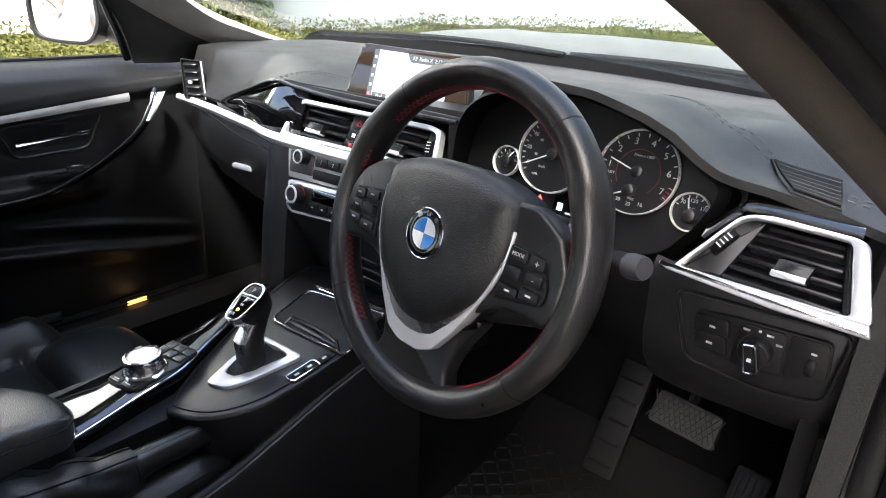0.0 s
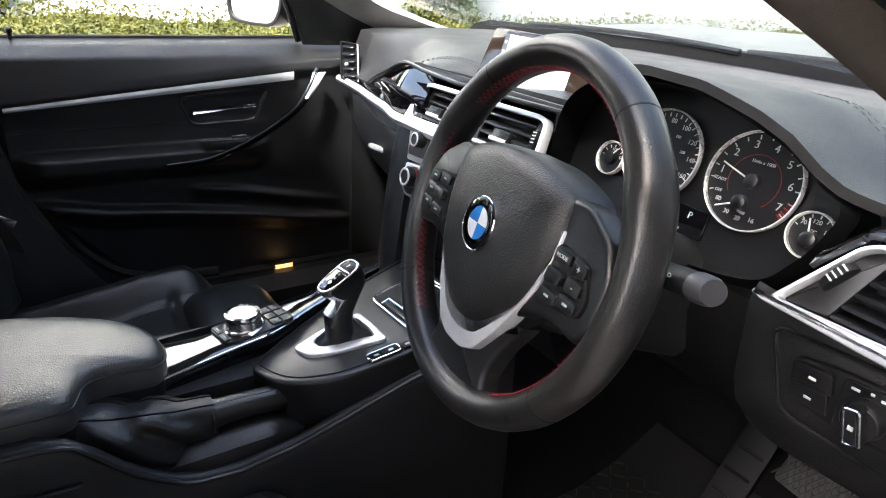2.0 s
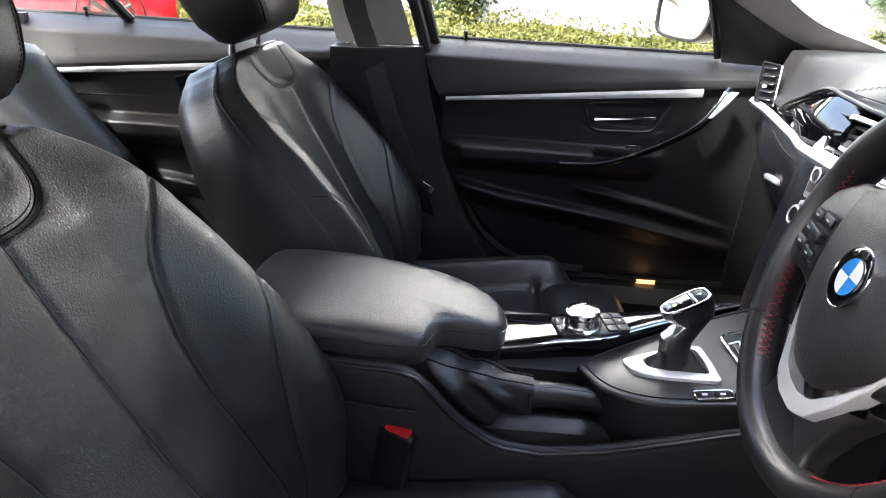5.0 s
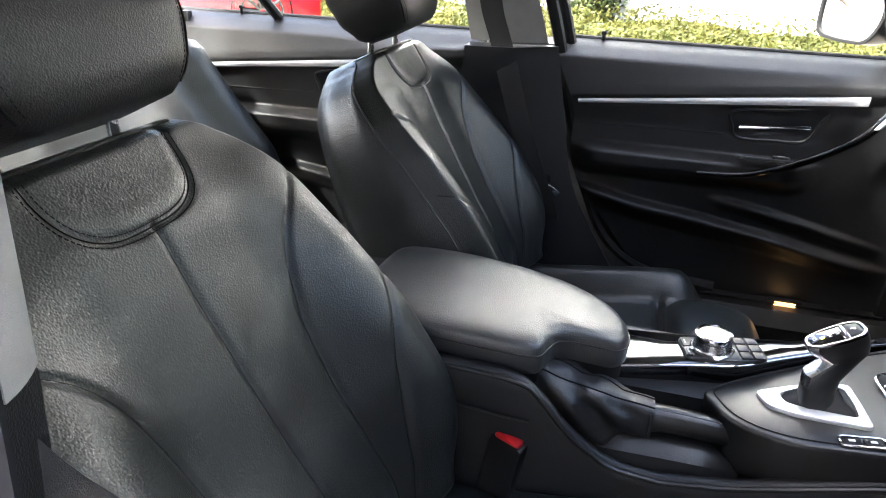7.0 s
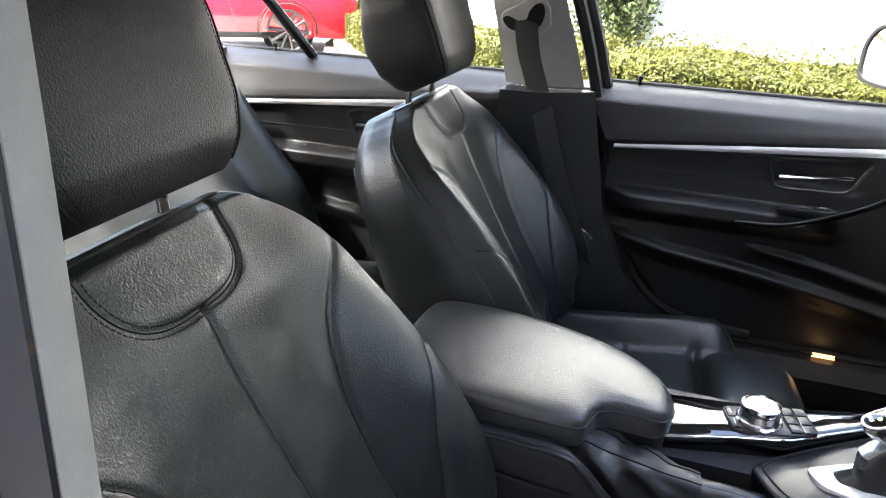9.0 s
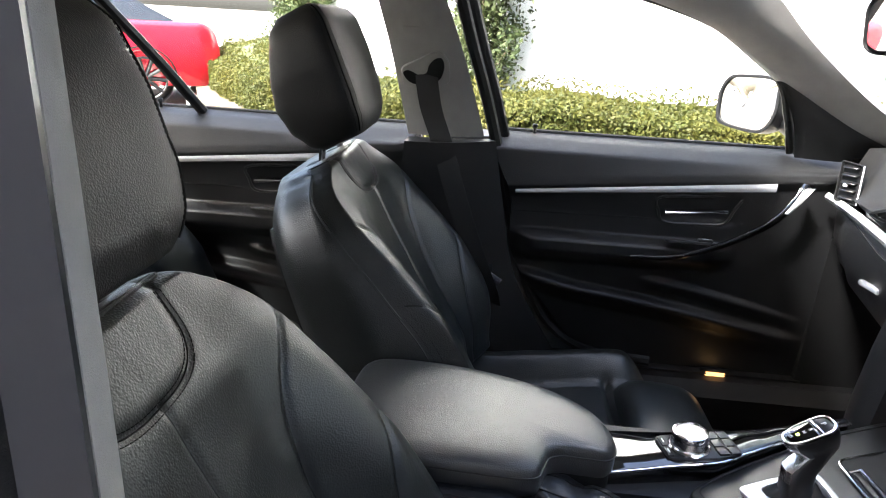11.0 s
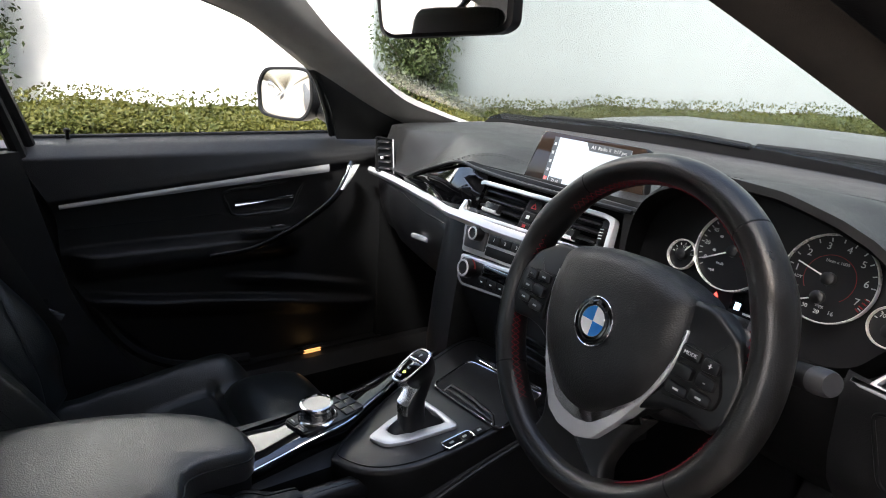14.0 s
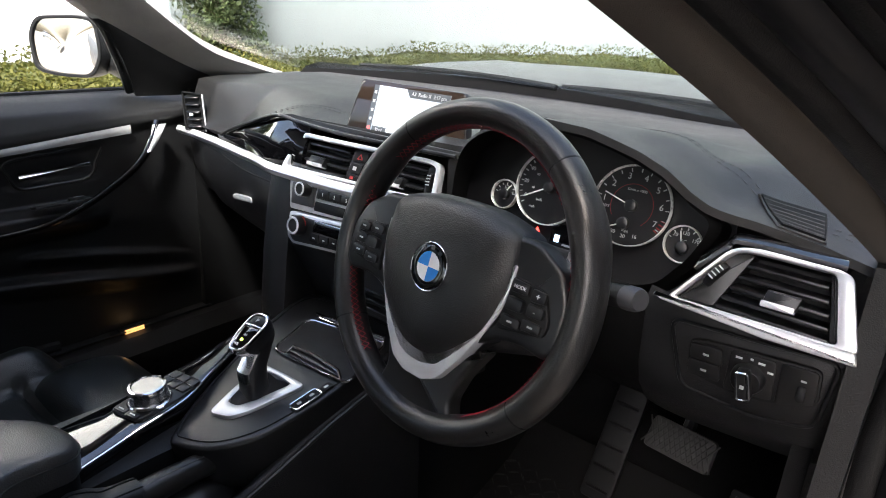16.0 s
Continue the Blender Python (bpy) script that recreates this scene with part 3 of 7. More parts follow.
lp = new("courtesy_light", bpy.data.lights.new("courtesy_light", "POINT"))
lp.data.energy, lp.data.color, lp.data.shadow_soft_size = 0.0025, (1.0, 0.6, 0.25), 0.015
lp.location = (-0.682, 0.165, 0.405)


def edge_band(a, b, n=8, k=6, bulge=0.0, out=(0, 0, 0)):
    """A grid between two smooth lines."""
    A, B = curve(a, n), curve(b, n)
    o = Vector(out)
    return [[p.lerp(q, j / k) + o * bulge * math.sin(math.pi * j / k) for j in range(k + 1)] for p, q in zip(A, B)]


# pillars on the passenger side
pil = thing("windscreen_pillar", (-0.68, 0.35, 0.98), "pale grey cloth-lined windscreen pillar", "pillar", kind="structure")
part("lining", sheet(edge_band([(-0.575, -0.25, 1.305), (-0.62, -0.12, 1.277), (-0.655, 0.0, 1.238), (-0.70, 0.16, 1.142), (-0.725, 0.33, 1.045), (-0.735, 0.47, 0.985)],
                               [(-0.545, -0.02, 1.352), (-0.575, 0.06, 1.30), (-0.605, 0.175, 1.207), (-0.64, 0.35, 1.096), (-0.67, 0.50, 1.04), (-0.70, 0.64, 1.000)], bulge=0.015, out=(1, -0.3, 0)), -0.02), LINING, pil)
part("mirror_triangle", sheet(edge_band([(-0.700, 0.165, 1.135), (-0.722, 0.215, 1.05), (-0.745, 0.245, 0.965)], [(-0.705, 0.175, 1.142), (-0.718, 0.34, 1.045), (-0.728, 0.50, 0.962)], bulge=0.008, out=(1, 0, 0)), -0.02), PAD_DARK, pil)
part("window_seal", tube(curve([(-0.585, -0.27, 1.300), (-0.66, -0.01, 1.233), (-0.705, 0.155, 1.135), (-0.728, 0.207, 1.05), (-0.75, 0.24, 0.966)], 8), 0.009, 8), RUBBER, pil)

# driver's side windscreen pillar, seen from outside the open door
dpil = thing("windscreen_pillar", (0.70, 0.2, 0.98), "cloth-lined windscreen pillar by the open door, shaded to brown-grey", "pillar", kind="structure")
IN_EDGE = [(0.459, -0.34, 1.302), (0.536, -0.20, 1.229), (0.588, -0.10, 1.172), (0.639, 0.0, 1.112), (0.687, 0.10, 1.047), (0.725, 0.185, 0.990), (0.738, 0.21, 0.965)]
MID_EDGE = [(0.505, -0.345, 1.316), (0.582, -0.205, 1.242), (0.634, -0.105, 1.184), (0.684, -0.005, 1.123), (0.727, 0.095, 1.058), (0.752, 0.178, 0.995), (0.760, 0.20, 0.962)]
# lining coloured brown-grey for the shade on this side
part("lining", sheet(edge_band(IN_EDGE, MID_EDGE, bulge=-0.006, out=(0, 0, 1)), 0.03), LINING_SHADED, dpil)
for k, (off, r, mat) in enumerate((((0.018, -0.012, 0.006), 0.016, RUBBER), ((0.05, -0.02, 0.012), 0.022, BODY_BLACK), ((0.085, -0.02, 0.01), 0.02, RUBBER), ((0.125, -0.005, 0.0), 0.03, BODY_BLACK))):
    part(("inner_seal", "door_frame_flange", "outer_seal", "outer_flange")[k], tube(curve([V(*p) + V(*off) for p in MID_EDGE] + [V(0.75, 0.22, 0.8) + V(*off), V(0.755, 0.23, 0.5) + V(*off)], 8), r, 10), mat, dpil)
# front wing and hinge post behind the dashboard's end
part("hinge_post", loft([[V(x, y, z) for x, y in ((0.745, 0.20), (0.86, 0.24), (0.90, 0.5), (0.75, 0.6))] for z in (0.3, 0.7, 1.0)]), BODY_BLACK, dpil)

# centre posts with the belts' upper fixings
def centre_post(s):
    t = thing("door_pillar", (s * 0.7, -0.55, 0.4), "pale grey upper door pillar over a black lower trim" if s < 0 else "pale grey door pillar with black rubber seals", "pillar", kind="structure")
    rear = [(-0.705, -0.640, 0.955), (-0.685, -0.662, 1.06), (-0.655, -0.686, 1.17), (-0.61, -0.715, 1.285)]
    fore = [(-0.712, -0.462, 0.957), (-0.69, -0.493, 1.06), (-0.66, -0.530, 1.17), (-0.615, -0.575, 1.285)]
    flip = lambda q: [(s * -x, y, z) for x, y, z in q]
    part("upper_lining", sheet(edge_band(flip(rear), flip(fore), bulge=0.012, out=(-s, 0, 0)), 0.05 * s), LINING, t)
    lr = [(-0.688, -0.637, 0.953), (-0.70, -0.645, 0.8), (-0.71, -0.65, 0.6), (-0.71, -0.66, 0.42)]
    lf = [(-0.722, -0.455, 0.953), (-0.725, -0.42, 0.8), (-0.725, -0.37, 0.62), (-0.72, -0.25, 0.43)]
    part("lower_trim", sheet(edge_band(flip(lr), flip(lf), bulge=0.015, out=(-s, 0, 0)), 0.05 * s), PAD_DARK, t)
    seal = [(-0.63, -0.545, 1.30), (-0.675, -0.505, 1.17), (-0.705, -0.468, 1.06), (-0.728, -0.437, 0.955), (-0.735, -0.395, 0.8), (-0.735, -0.345, 0.64), (-0.73, -0.27, 0.5), (-0.725, -0.16, 0.43), (-0.722, 0.0, 0.412)]
    part("door_seal", tube(curve(flip(seal), 8), 0.014, 8), RUBBER, t)
    part("door_flange", tube(curve([(x + s * 0.03, y + (0.022 if s < 0 else -0.012), z) for x, y, z in flip(seal)], 8), 0.013, 8), RUBBER, t)
    guide = basis((-0.658, -0.60, 1.10), (0, 1, 0), (0.27, 0, 1))
    part("belt_bezel", prism(round_poly([(-0.056, 0.005), (0.010, 0.041), (0.030, 0.046), (0.050, 0.024), (0.054, -0.022), (0.025, -0.036), (-0.050, -0.036)], 0.010), 0.014, guide @ pose(0, 0, -0.012), 0.004), LINING, t, "pale moulded belt guide")
    kidney = curve([(-0.050, -0.005, 0), (-0.041, 0.002, 0), (-0.029, -0.001, 0), (-0.016, -0.007, 0), (0.001, -0.002, 0), (0.007, 0.0155, 0), (0.020, 0.030, 0), (0.034, 0.032, 0), (0.040, 0.017, 0), (0.037, -0.003, 0), (0.026, -0.019, 0), (-0.004, -0.025, 0), (-0.024, -0.028, 0), (-0.040, -0.021, 0)], 4, True)
    part("belt_slot", prism([(p.x, p.y) for p in kidney], 0.003, guide @ pose(0, 0, 0.001), 0.001), MATT, t, "dark slot of the belt guide")
    part("airbag_badge", prism(round_poly([(-0.020, -0.008), (-0.020, 0.008), (0.020, 0.008), (0.018, -0.008)], 0.003), 0.002, basis((-0.6405, -0.632, 1.185), (0, 1, 0), (0.27, 0, 1)), 0.0008), LINING, t)
    return t


centre_post(-1)

# the driver's door pillar, seen edge on beside the seat
dp = thing("door_pillar", (0.66, -0.56, 0.4), "pale grey lined door pillar with dark painted jamb", "pillar", kind="structure")
FE = [(0.5462, -0.6124, 1.38), (0.5589, -0.6025, 1.30), (0.5747, -0.5906, 1.20), (0.5905, -0.5789, 1.10), (0.6062, -0.5676, 1.0), (0.6145, -0.5619, 0.948)]
BE = [(x + 0.030, y + 0.012, z) for x, y, z in FE]
part("upper_lining", sheet(edge_band(FE, BE, k=4, bulge=0.002, out=(0, 1, 0)), -0.006), PILLAR_CLOTH, dp, "pale grey cloth-covered edge")
part("lining_face", sheet(edge_band([(x + 0.004, y - 0.010, z) for x, y, z in FE], [(x - 0.010, y - 0.030, z) for x, y, z in FE], k=4), 0.003), PILLAR_CLOTH, dp)
LE = [(0.6155, -0.561, 0.946), (0.634, -0.548, 0.86), (0.657, -0.520, 0.74), (0.678, -0.49, 0.60), (0.69, -0.44, 0.45), (0.69, -0.38, 0.40)]
part("lower_trim", sheet(edge_band(LE, [(x + 0.034, y + 0.010, z) for x, y, z in LE], k=4), -0.004), PAD_DARK, dp)
part("lower_face", sheet(edge_band([(x + 0.004, y - 0.010, z) for x, y, z in LE], [(x - 0.010, y - 0.030, z) for x, y, z in LE], k=4), 0.003), PAD_DARK, dp)
JE = [(x + 0.026, y - 0.010, z) for x, y, z in FE] + [(0.652, -0.575, 0.86), (0.690, -0.555, 0.70), (0.70, -0.50, 0.5)]
for k, (o, r, mm) in enumerate((((0.012, -0.012, 0), 0.013, RUBBER), ((0.034, -0.030, 0), 0.016, CAR_PAINT), ((0.058, -0.055, 0), 0.014, RUBBER))):
    part(("inner_seal", "jamb_flange", "outer_seal")[k], tube(curve([V(*p) + V(*o) for p in JE], 6), r, 10), mm, dp)
part("jamb_face", sheet([[V(*b), V(x + 0.036, y - 0.010, z), V(x + 0.052, y - 0.044, z), V(x + 0.074, y - 0.072, z)] for b, (x, y, z) in zip([(x + 0.031, y + 0.012, z) for x, y, z in FE + LE[1:4]], FE + LE[1:4])], 0.004), CAR_PAINT, dp, "dark painted door jamb")
part("jamb_skin", sheet(edge_band([(x + 0.05, y - 0.05, z) for x, y, z in JE], [(x + 0.14, y - 0.11, z) for x, y, z in JE], k=5), 0.02), CAR_PAINT, dp, "dark painted door jamb")
db = thing("seat_belt", (0.62, -0.50, 0.6), "black driver's seat belt beside the pillar", "belt")
bnd = curve([(0.664, -0.590, 0.98), (0.646, -0.560, 0.90), (0.618, -0.512, 0.82), (0.606, -0.475, 0.72), (0.606, -0.44, 0.60), (0.63, -0.41, 0.46)], 6)
part("webbing", sheet([[p + V(-0.020 + 0.040 * j / 4, 0.012 - 0.024 * j / 4, 0) for j in range(5)] for p in bnd], 0.0016), WEBBING, db)
# outer skins close the doors and the body sides
for nm, y0, y1 in (("body_side", -2.4, -0.62), ("body_side", -0.60, 0.95)):
    solo(nm, sheet([[V(-x, lerp(y0, y1, t), z) for x, z in ((0.80, 0.962), (0.86, 0.90), (0.90, 0.75), (0.88, 0.50), (0.84, 0.28))] for t in np.linspace(0, 1, 8)], 0.02), GREY_BODY, "grey outer body side", "body side", kind="structure")
solo("kick_panel", sheet([[V(-0.725 + 0.03 * smooth((y - 0.5) / 0.3), y, z) for y in np.linspace(0.36, 0.86, 8)] for z in (0.26, 0.5, 0.75, 0.97)], 0.02), CARPET, "black carpeted footwell side trim", "side trim", kind="structure")
solo("quarter_panel", sheet([[V(-0.745 + 0.05 * (z < 0.5), y, z) for y in np.linspace(-2.0, -1.40, 6)] for z in (0.26, 0.5, 0.75, 0.968)], 0.02), PAD_DARK, "black rear side trim", "side trim", kind="structure")

# seat belt on the passenger side
belt = thing("seat_belt", (-0.66, -0.58, 0.6), "black seat belt hanging from the pillar with its chromed tongue", "belt")
band = curve([(-0.653, -0.597, 1.092), (-0.650, -0.594, 1.07), (-0.652, -0.583, 1.02), (-0.648, -0.556, 0.95), (-0.628, -0.503, 0.80), (-0.634, -0.448, 0.66), (-0.655, -0.42, 0.58), (-0.70, -0.40, 0.45)], 8)
part("webbing", sheet([[p + V(0.0, -0.025 + 0.050 * j / 4, 0.003 * math.sin(j)) for j in range(5)] for p in band], 0.0016), WEBBING, belt)
part("tongue", box((-0.652, -0.418, 0.636), (0.004, 0.05, 0.018), 0.002, 2, Matrix.Rotation(radians(-30), 3, "X")), CHROME, belt, "chromed belt tongue")
part("tongue_grip", box((-0.657, -0.443, 0.652), (0.012, 0.05, 0.03), 0.005, 2), MATT, belt)

# roof lining and header
roof_rows = [[V(x, y, z - 0.05 * (abs(x) / 0.6) ** 4) for x in (-0.56, -0.45, -0.25, 0, 0.25, 0.45, 0.56)] for y, z in ((-0.08, 1.365), (-0.25, 1.39), (-0.6, 1.40), (-1.1, 1.385), (-1.55, 1.34))]
solo("ceiling", sheet(roof_rows, 0.04), LINING, "pale grey woven roof lining", "roof lining", kind="structure")
for s in (-1, 1):
    solo("roof_rail", sheet(edge_band([(s * 0.585, -0.26, 1.30), (s * 0.60, -0.6, 1.295), (s * 0.60, -1.0, 1.275), (s * 0.585, -1.35, 1.22), (s * 0.575, -1.62, 1.12)], [(s * 0.54, -0.2, 1.375), (s * 0.54, -0.6, 1.38), (s * 0.54, -1.0, 1.37), (s * 0.53, -1.4, 1.31), (s * 0.50, -1.75, 1.20)]), 0.03 * s), LINING, "pale grey roof side rail", "roof rail", kind="structure")

# outer roof, rear window, boot and driver-side skin close the car
solo("roof_skin", sheet([[V(x, y, z - 0.05 * (abs(x) / 0.62) ** 4) for x in np.linspace(-0.62, 0.62, 13)] for y, z in ((-0.10, 1.405), (-0.25, 1.44), (-0.6, 1.455), (-1.1, 1.44), (-1.60, 1.395))], 0.02), BONNET_PAINT, "grey car roof", "roof", kind="structure")
rw = thing("window_rear", (0, -1.8, 1.0), "clear rear window", "window", kind="structure")
part("pane", sheet([[V(x * w, y, z) for x in np.linspace(-1, 1, 11)] for y, z, w in ((-1.60, 1.375, 0.52), (-1.78, 1.24, 0.57), (-2.0, 1.05, 0.62))], 0.004), WINDOW_GLASS, rw)
solo("boot_lid", sheet([[V(x * w, y, z - 0.03 * x * x) for x in np.linspace(-1, 1, 13)] for y, z, w in ((-1.98, 1.055, 0.70), (-2.2, 1.05, 0.72), (-2.38, 1.03, 0.70), (-2.42, 0.80, 0.70))], 0.02), BONNET_PAINT, "grey boot lid", "boot lid", kind="structure")
solo("body_side", sheet([[V(x, lerp(-2.4, -0.72, t), z) for x, z in ((0.80, 0.962), (0.86, 0.90), (0.90, 0.75), (0.88, 0.50), (0.84, 0.28))] for t in np.linspace(0, 1, 8)], -0.02), GREY_BODY, "grey outer body side", "body side", kind="structure")
solo("rear_panel", box((0, -2.42, 0.55), (1.68, 0.06, 0.52), 0.02), GREY_BODY, "grey rear end of the car", "rear panel", kind="structure")

# windscreen, scuttle, bonnet
ws = thing("window_front", (0, 0.6, 1.0), "clear raked windscreen", "windscreen", kind="structure")
glass_rows = edge_band([(-0.585, 0.04, 1.315), (-0.625, 0.19, 1.212), (-0.665, 0.37, 1.10), (-0.73, 0.70, 1.01)], [(0.585, -0.06, 1.315), (0.66, 0.12, 1.212), (0.70, 0.28, 1.10), (0.75, 0.60, 1.01)], k=14, bulge=0.11, out=(0, 1, 0.25))
pane = part("pane", sheet(glass_rows, 0.004), SCREEN_GLASS, ws)
pane.visible_shadow = False
part("frit", sheet([[V(x, 0.72 + 0.13 * (1 - (x / 0.75) ** 2) + d, 0.998 + h) for x in np.linspace(-0.75, 0.75, 21)] for d, h in ((0.0, -0.012), (0.03, 0.013), (0.08, 0.023), (0.11, 0.0))], -0.02), SCUTTLE, ws, "black base of the windscreen")
for x0, x1 in ((-0.62, -0.02), (-0.02, 0.58)):
    part("wiper", tube([V(lerp(x0, x1, t), 0.80 + 0.13 * (1 - (lerp(x0, x1, t) / 0.75) ** 2) - 0.03 * t, 1.022 + 0.008 * math.sin(t * 3)) for t in np.linspace(0, 1, 9)], 0.007, 6), MATT, ws)
bon = []
for y, zc, zs, hw in ((0.93, 1.012, 0.975, 0.80), (1.1, 1.030, 0.978, 0.80), (1.35, 1.034, 0.970, 0.79), (1.65, 1.012, 0.940, 0.77), (1.95, 0.955, 0.87, 0.72), (2.1, 0.85, 0.78, 0.66)):
    bon.append([V(x * hw, y - 0.10 * x * x, 0.012 + lerp(zc, zs, abs(x) ** 2.4) + 0.012 * bump_at(abs(x), 0.62, 0.12)) for x in np.linspace(-1, 1, 21)])
solo("bonnet", sheet(bon, -0.02), BONNET_PAINT, "pale grey car bonnet seen over the dashboard", "bonnet", kind="structure")
for s in (-1, 1):
    solo("front_wing", sheet([[V(s * x, y, z) for x, z in ((0.80, 0.972), (0.87, 0.93), (0.905, 0.8), (0.905, 0.45))] for y in (0.62, 1.0, 1.5, 1.9)], 0.02 * s), GREY_BODY, "grey front wing", "wing", kind="structure")
solo("bulkhead", box((0, 0.86, 0.64), (1.5, 0.04, 0.72), 0.01), MATT, "black bulkhead behind the pedals", "bulkhead", kind="structure")
solo("kick_panel", sheet([[V(0.70 + 0.02 * smooth((0.5 - y) / 0.3), y, z) for y in np.linspace(0.20, 0.86, 8)] for z in (0.24, 0.45, 0.65, 0.86)], -0.02), CARPET, "black carpeted footwell side trim", "side trim", kind="structure")
# the driver's door, swung wide open beside the camera
od = thing("door_driver", (0.86, 0.42, 0.3), "driver's door standing wide open", "car door", kind="structure")
OD = basis((0.86, 0.40, 0.30), (0.90, -0.43, 0), (0, 0, 1))
part("shell", loft([[OD @ V(x, y, z) for x, y in ((0, 0), (1.02, 0), (1.05, 0.3), (1.0, 0.66), (0, 0.66))] for z in (-0.06, 0.0, 0.05)]), PAD_DARK, od)
part("window_frame", tube(curve([OD @ V(*p, 0) for p in ((0.03, 0.66), (0.25, 0.86), (0.6, 1.0), (0.95, 1.0), (1.0, 0.66))], 6), 0.025, 8), BODY_BLACK, od)

# ---- doors on the passenger side ----
def door_face(y, z):
    """How far in (x) the inner door skin stands, by place along and height."""
    st = 0.875 + 0.088 * y
    x = table(z, [0.36, 0.42, 0.60, 0.68, 0.72, 0.80, st - 0.012, st + 0.012, st + 0.03, 0.935, 0.958, 0.968],
              [-0.735, -0.722, -0.712, -0.708, -0.708, -0.708, -0.702, -0.690, -0.694, -0.712, -0.750, -0.782])
    # armrest
    u = smooth((y + 0.385) / 0.06) * (1 - smooth((y - 0.06) / 0.10))
    x += 0.045 * u * smooth((z - 0.665) / 0.05) * (1 - smooth((z - 0.735) / 0.018))
    # sweeping ridge of the door pocket
    zc = 0.612 - 0.35 * max(0, y + 0.28) ** 1.35 * 0.55 + 0.03 * smooth((-0.2 - y) / 0.2)
    x += 0.026 * smooth((z - zc + 0.05) / 0.05) * (1 - smooth((z - zc) / 0.016)) * smooth((y + 0.37) / 0.05) * (1 - smooth((y - 0.24) / 0.14))
    # second, shorter ridge
    zc2 = 0.640 - 0.28 * max(0, y + 0.03) ** 1.25
    x += 0.016 * smooth((y + 0.06) / 0.06) * (1 - smooth((y - 0.22) / 0.14)) * smooth((z - zc2 + 0.03) / 0.03) * (1 - smooth((z - zc2) / 0.012))
    # bowl round the inner handle
    x -= 0.012 * math.exp(-((y - 0.045) / 0.085) ** 6 - ((z - 0.826) / 0.034) ** 6)
    return x


def door(name, dy, y0, y1, label):
    t = thing(name, (-0.72, dy + (y0 + y1) / 2, 0.4), label, "car door", kind="structure")
    zs = list(np.linspace(0.40, 0.50, 6)) + list(np.linspace(0.504, 0.66, 48)) + list(np.linspace(0.664, 0.84, 50)) + list(np.linspace(0.845, 0.968, 26))
    ys = np.linspace(y0, y1, 78)
    rows = []
    for z in zs:
        lo = y0 + (0.0 if dy else 0.20 * (1 - smooth((z - 0.38) / 0.35)))
        lo -= 0.0 if dy else 0.06 * smooth((z - 0.80) / 0.17)
        rows.append([V(door_face(lerp(lo, y1, (y - y0) / (y1 - y0)), z), dy + lerp(lo, y1, (y - y0) / (y1 - y0)), z) for y in ys])
    part("inner_panel", sheet(rows, -0.04), PAD_DARK, t, angle=60)
    a, b = y0 + 0.005, 0.205
    strip = [[V(door_face(y, 0.875 + 0.088 * y) + 0.008 - abs(j - 1.5) * 0.002, dy + y, 0.875 + 0.088 * y + lerp(-1, 1, j / 3) * lerp(0.0045, 0.0095, (y - a) / (b - a))) for j in range(4)] for y in np.linspace(a, b, 20)]
    part("trim_strip", sheet(strip, 0.012), SILVER, t, "satin silver trim strip")
    part("stitched_seam", tube([V(door_face(y, 0.80) + 0.001, dy + y, 0.797 + 0.02 * y) for y in np.linspace(y0 + 0.01, -0.06, 12)], 0.0012, 6), MATT, t)
    # inner handle
    part("handle_bezel", tube(curve([V(-0.707, dy + y, z) for y, z in ((-0.045, 0.848), (0.05, 0.858), (0.138, 0.866), (0.128, 0.83), (0.108, 0.795), (0.04, 0.79), (-0.025, 0.79), (-0.042, 0.815))], 6, True), 0.0035, 8, True), SMOOTH, t)
    part("door_handle", sheet([[V(-0.706 + 0.010 * math.sin(math.pi * j / 4) + 0.004 * math.sin(6 * y), dy + y, lerp(lerp(0.807, 0.817, (y + 0.028) / 0.14), 0.824, j / 4) + 0.06 * y) for j in range(5)] for y in np.linspace(-0.028, 0.112, 18)], 0.006), CHROME, t, "polished chrome pull handle")
    # window switch on the armrest
    part("switch_plate", box((-0.667, dy + 0.045, 0.757), (0.035, 0.135, 0.006), 0.002, 2, Matrix.Rotation(radians(-14), 3, "Y")), SMOOTH, t)
    part("window_switch", box((-0.663, dy + 0.062, 0.762), (0.014, 0.034, 0.012), 0.003), SMOOTH, t)
    part("switch_mark", box((-0.662, dy + 0.062, 0.7685), (0.004, 0.014, 0.0006), 0), WHITE_INK, t)
    # pull
    if not dy:
        pull = curve([(-0.668, 0.258, 0.905), (-0.655, 0.230, 0.864), (-0.648, 0.193, 0.823), (-0.645, 0.138, 0.786), (-0.645, 0.068, 0.750), (-0.650, -0.01, 0.722), (-0.662, -0.10, 0.712)], 8)
        part("pull_handle", tube(pull, [lerp(0.017, 0.008, i / (len(pull) - 1)) for i in range(len(pull))], 12, flat=0.6), PIANO, t, "gloss black sweeping pull handle")
        part("pull_cap", sheet([[p + V(0.012 + 0.004 * math.sin(math.pi * j / 4), lerp(-0.020, 0.013, j / 4) * lerp(1.0, 0.35, i / 11), 0) for j in range(5)] for i, p in enumerate(pull[:12])], 0.003), SILVER, t, "silver cap of the pull handle")
        ring = [V(-0.710, 0.258 + 0.05 * math.cos(a * 0.2618), 0.765 + 0.05 * math.sin(a * 0.2618)) for a in range(24)]
        part("speaker_ring", tube(ring, 0.0022, 6, True), SMOOTH, t)
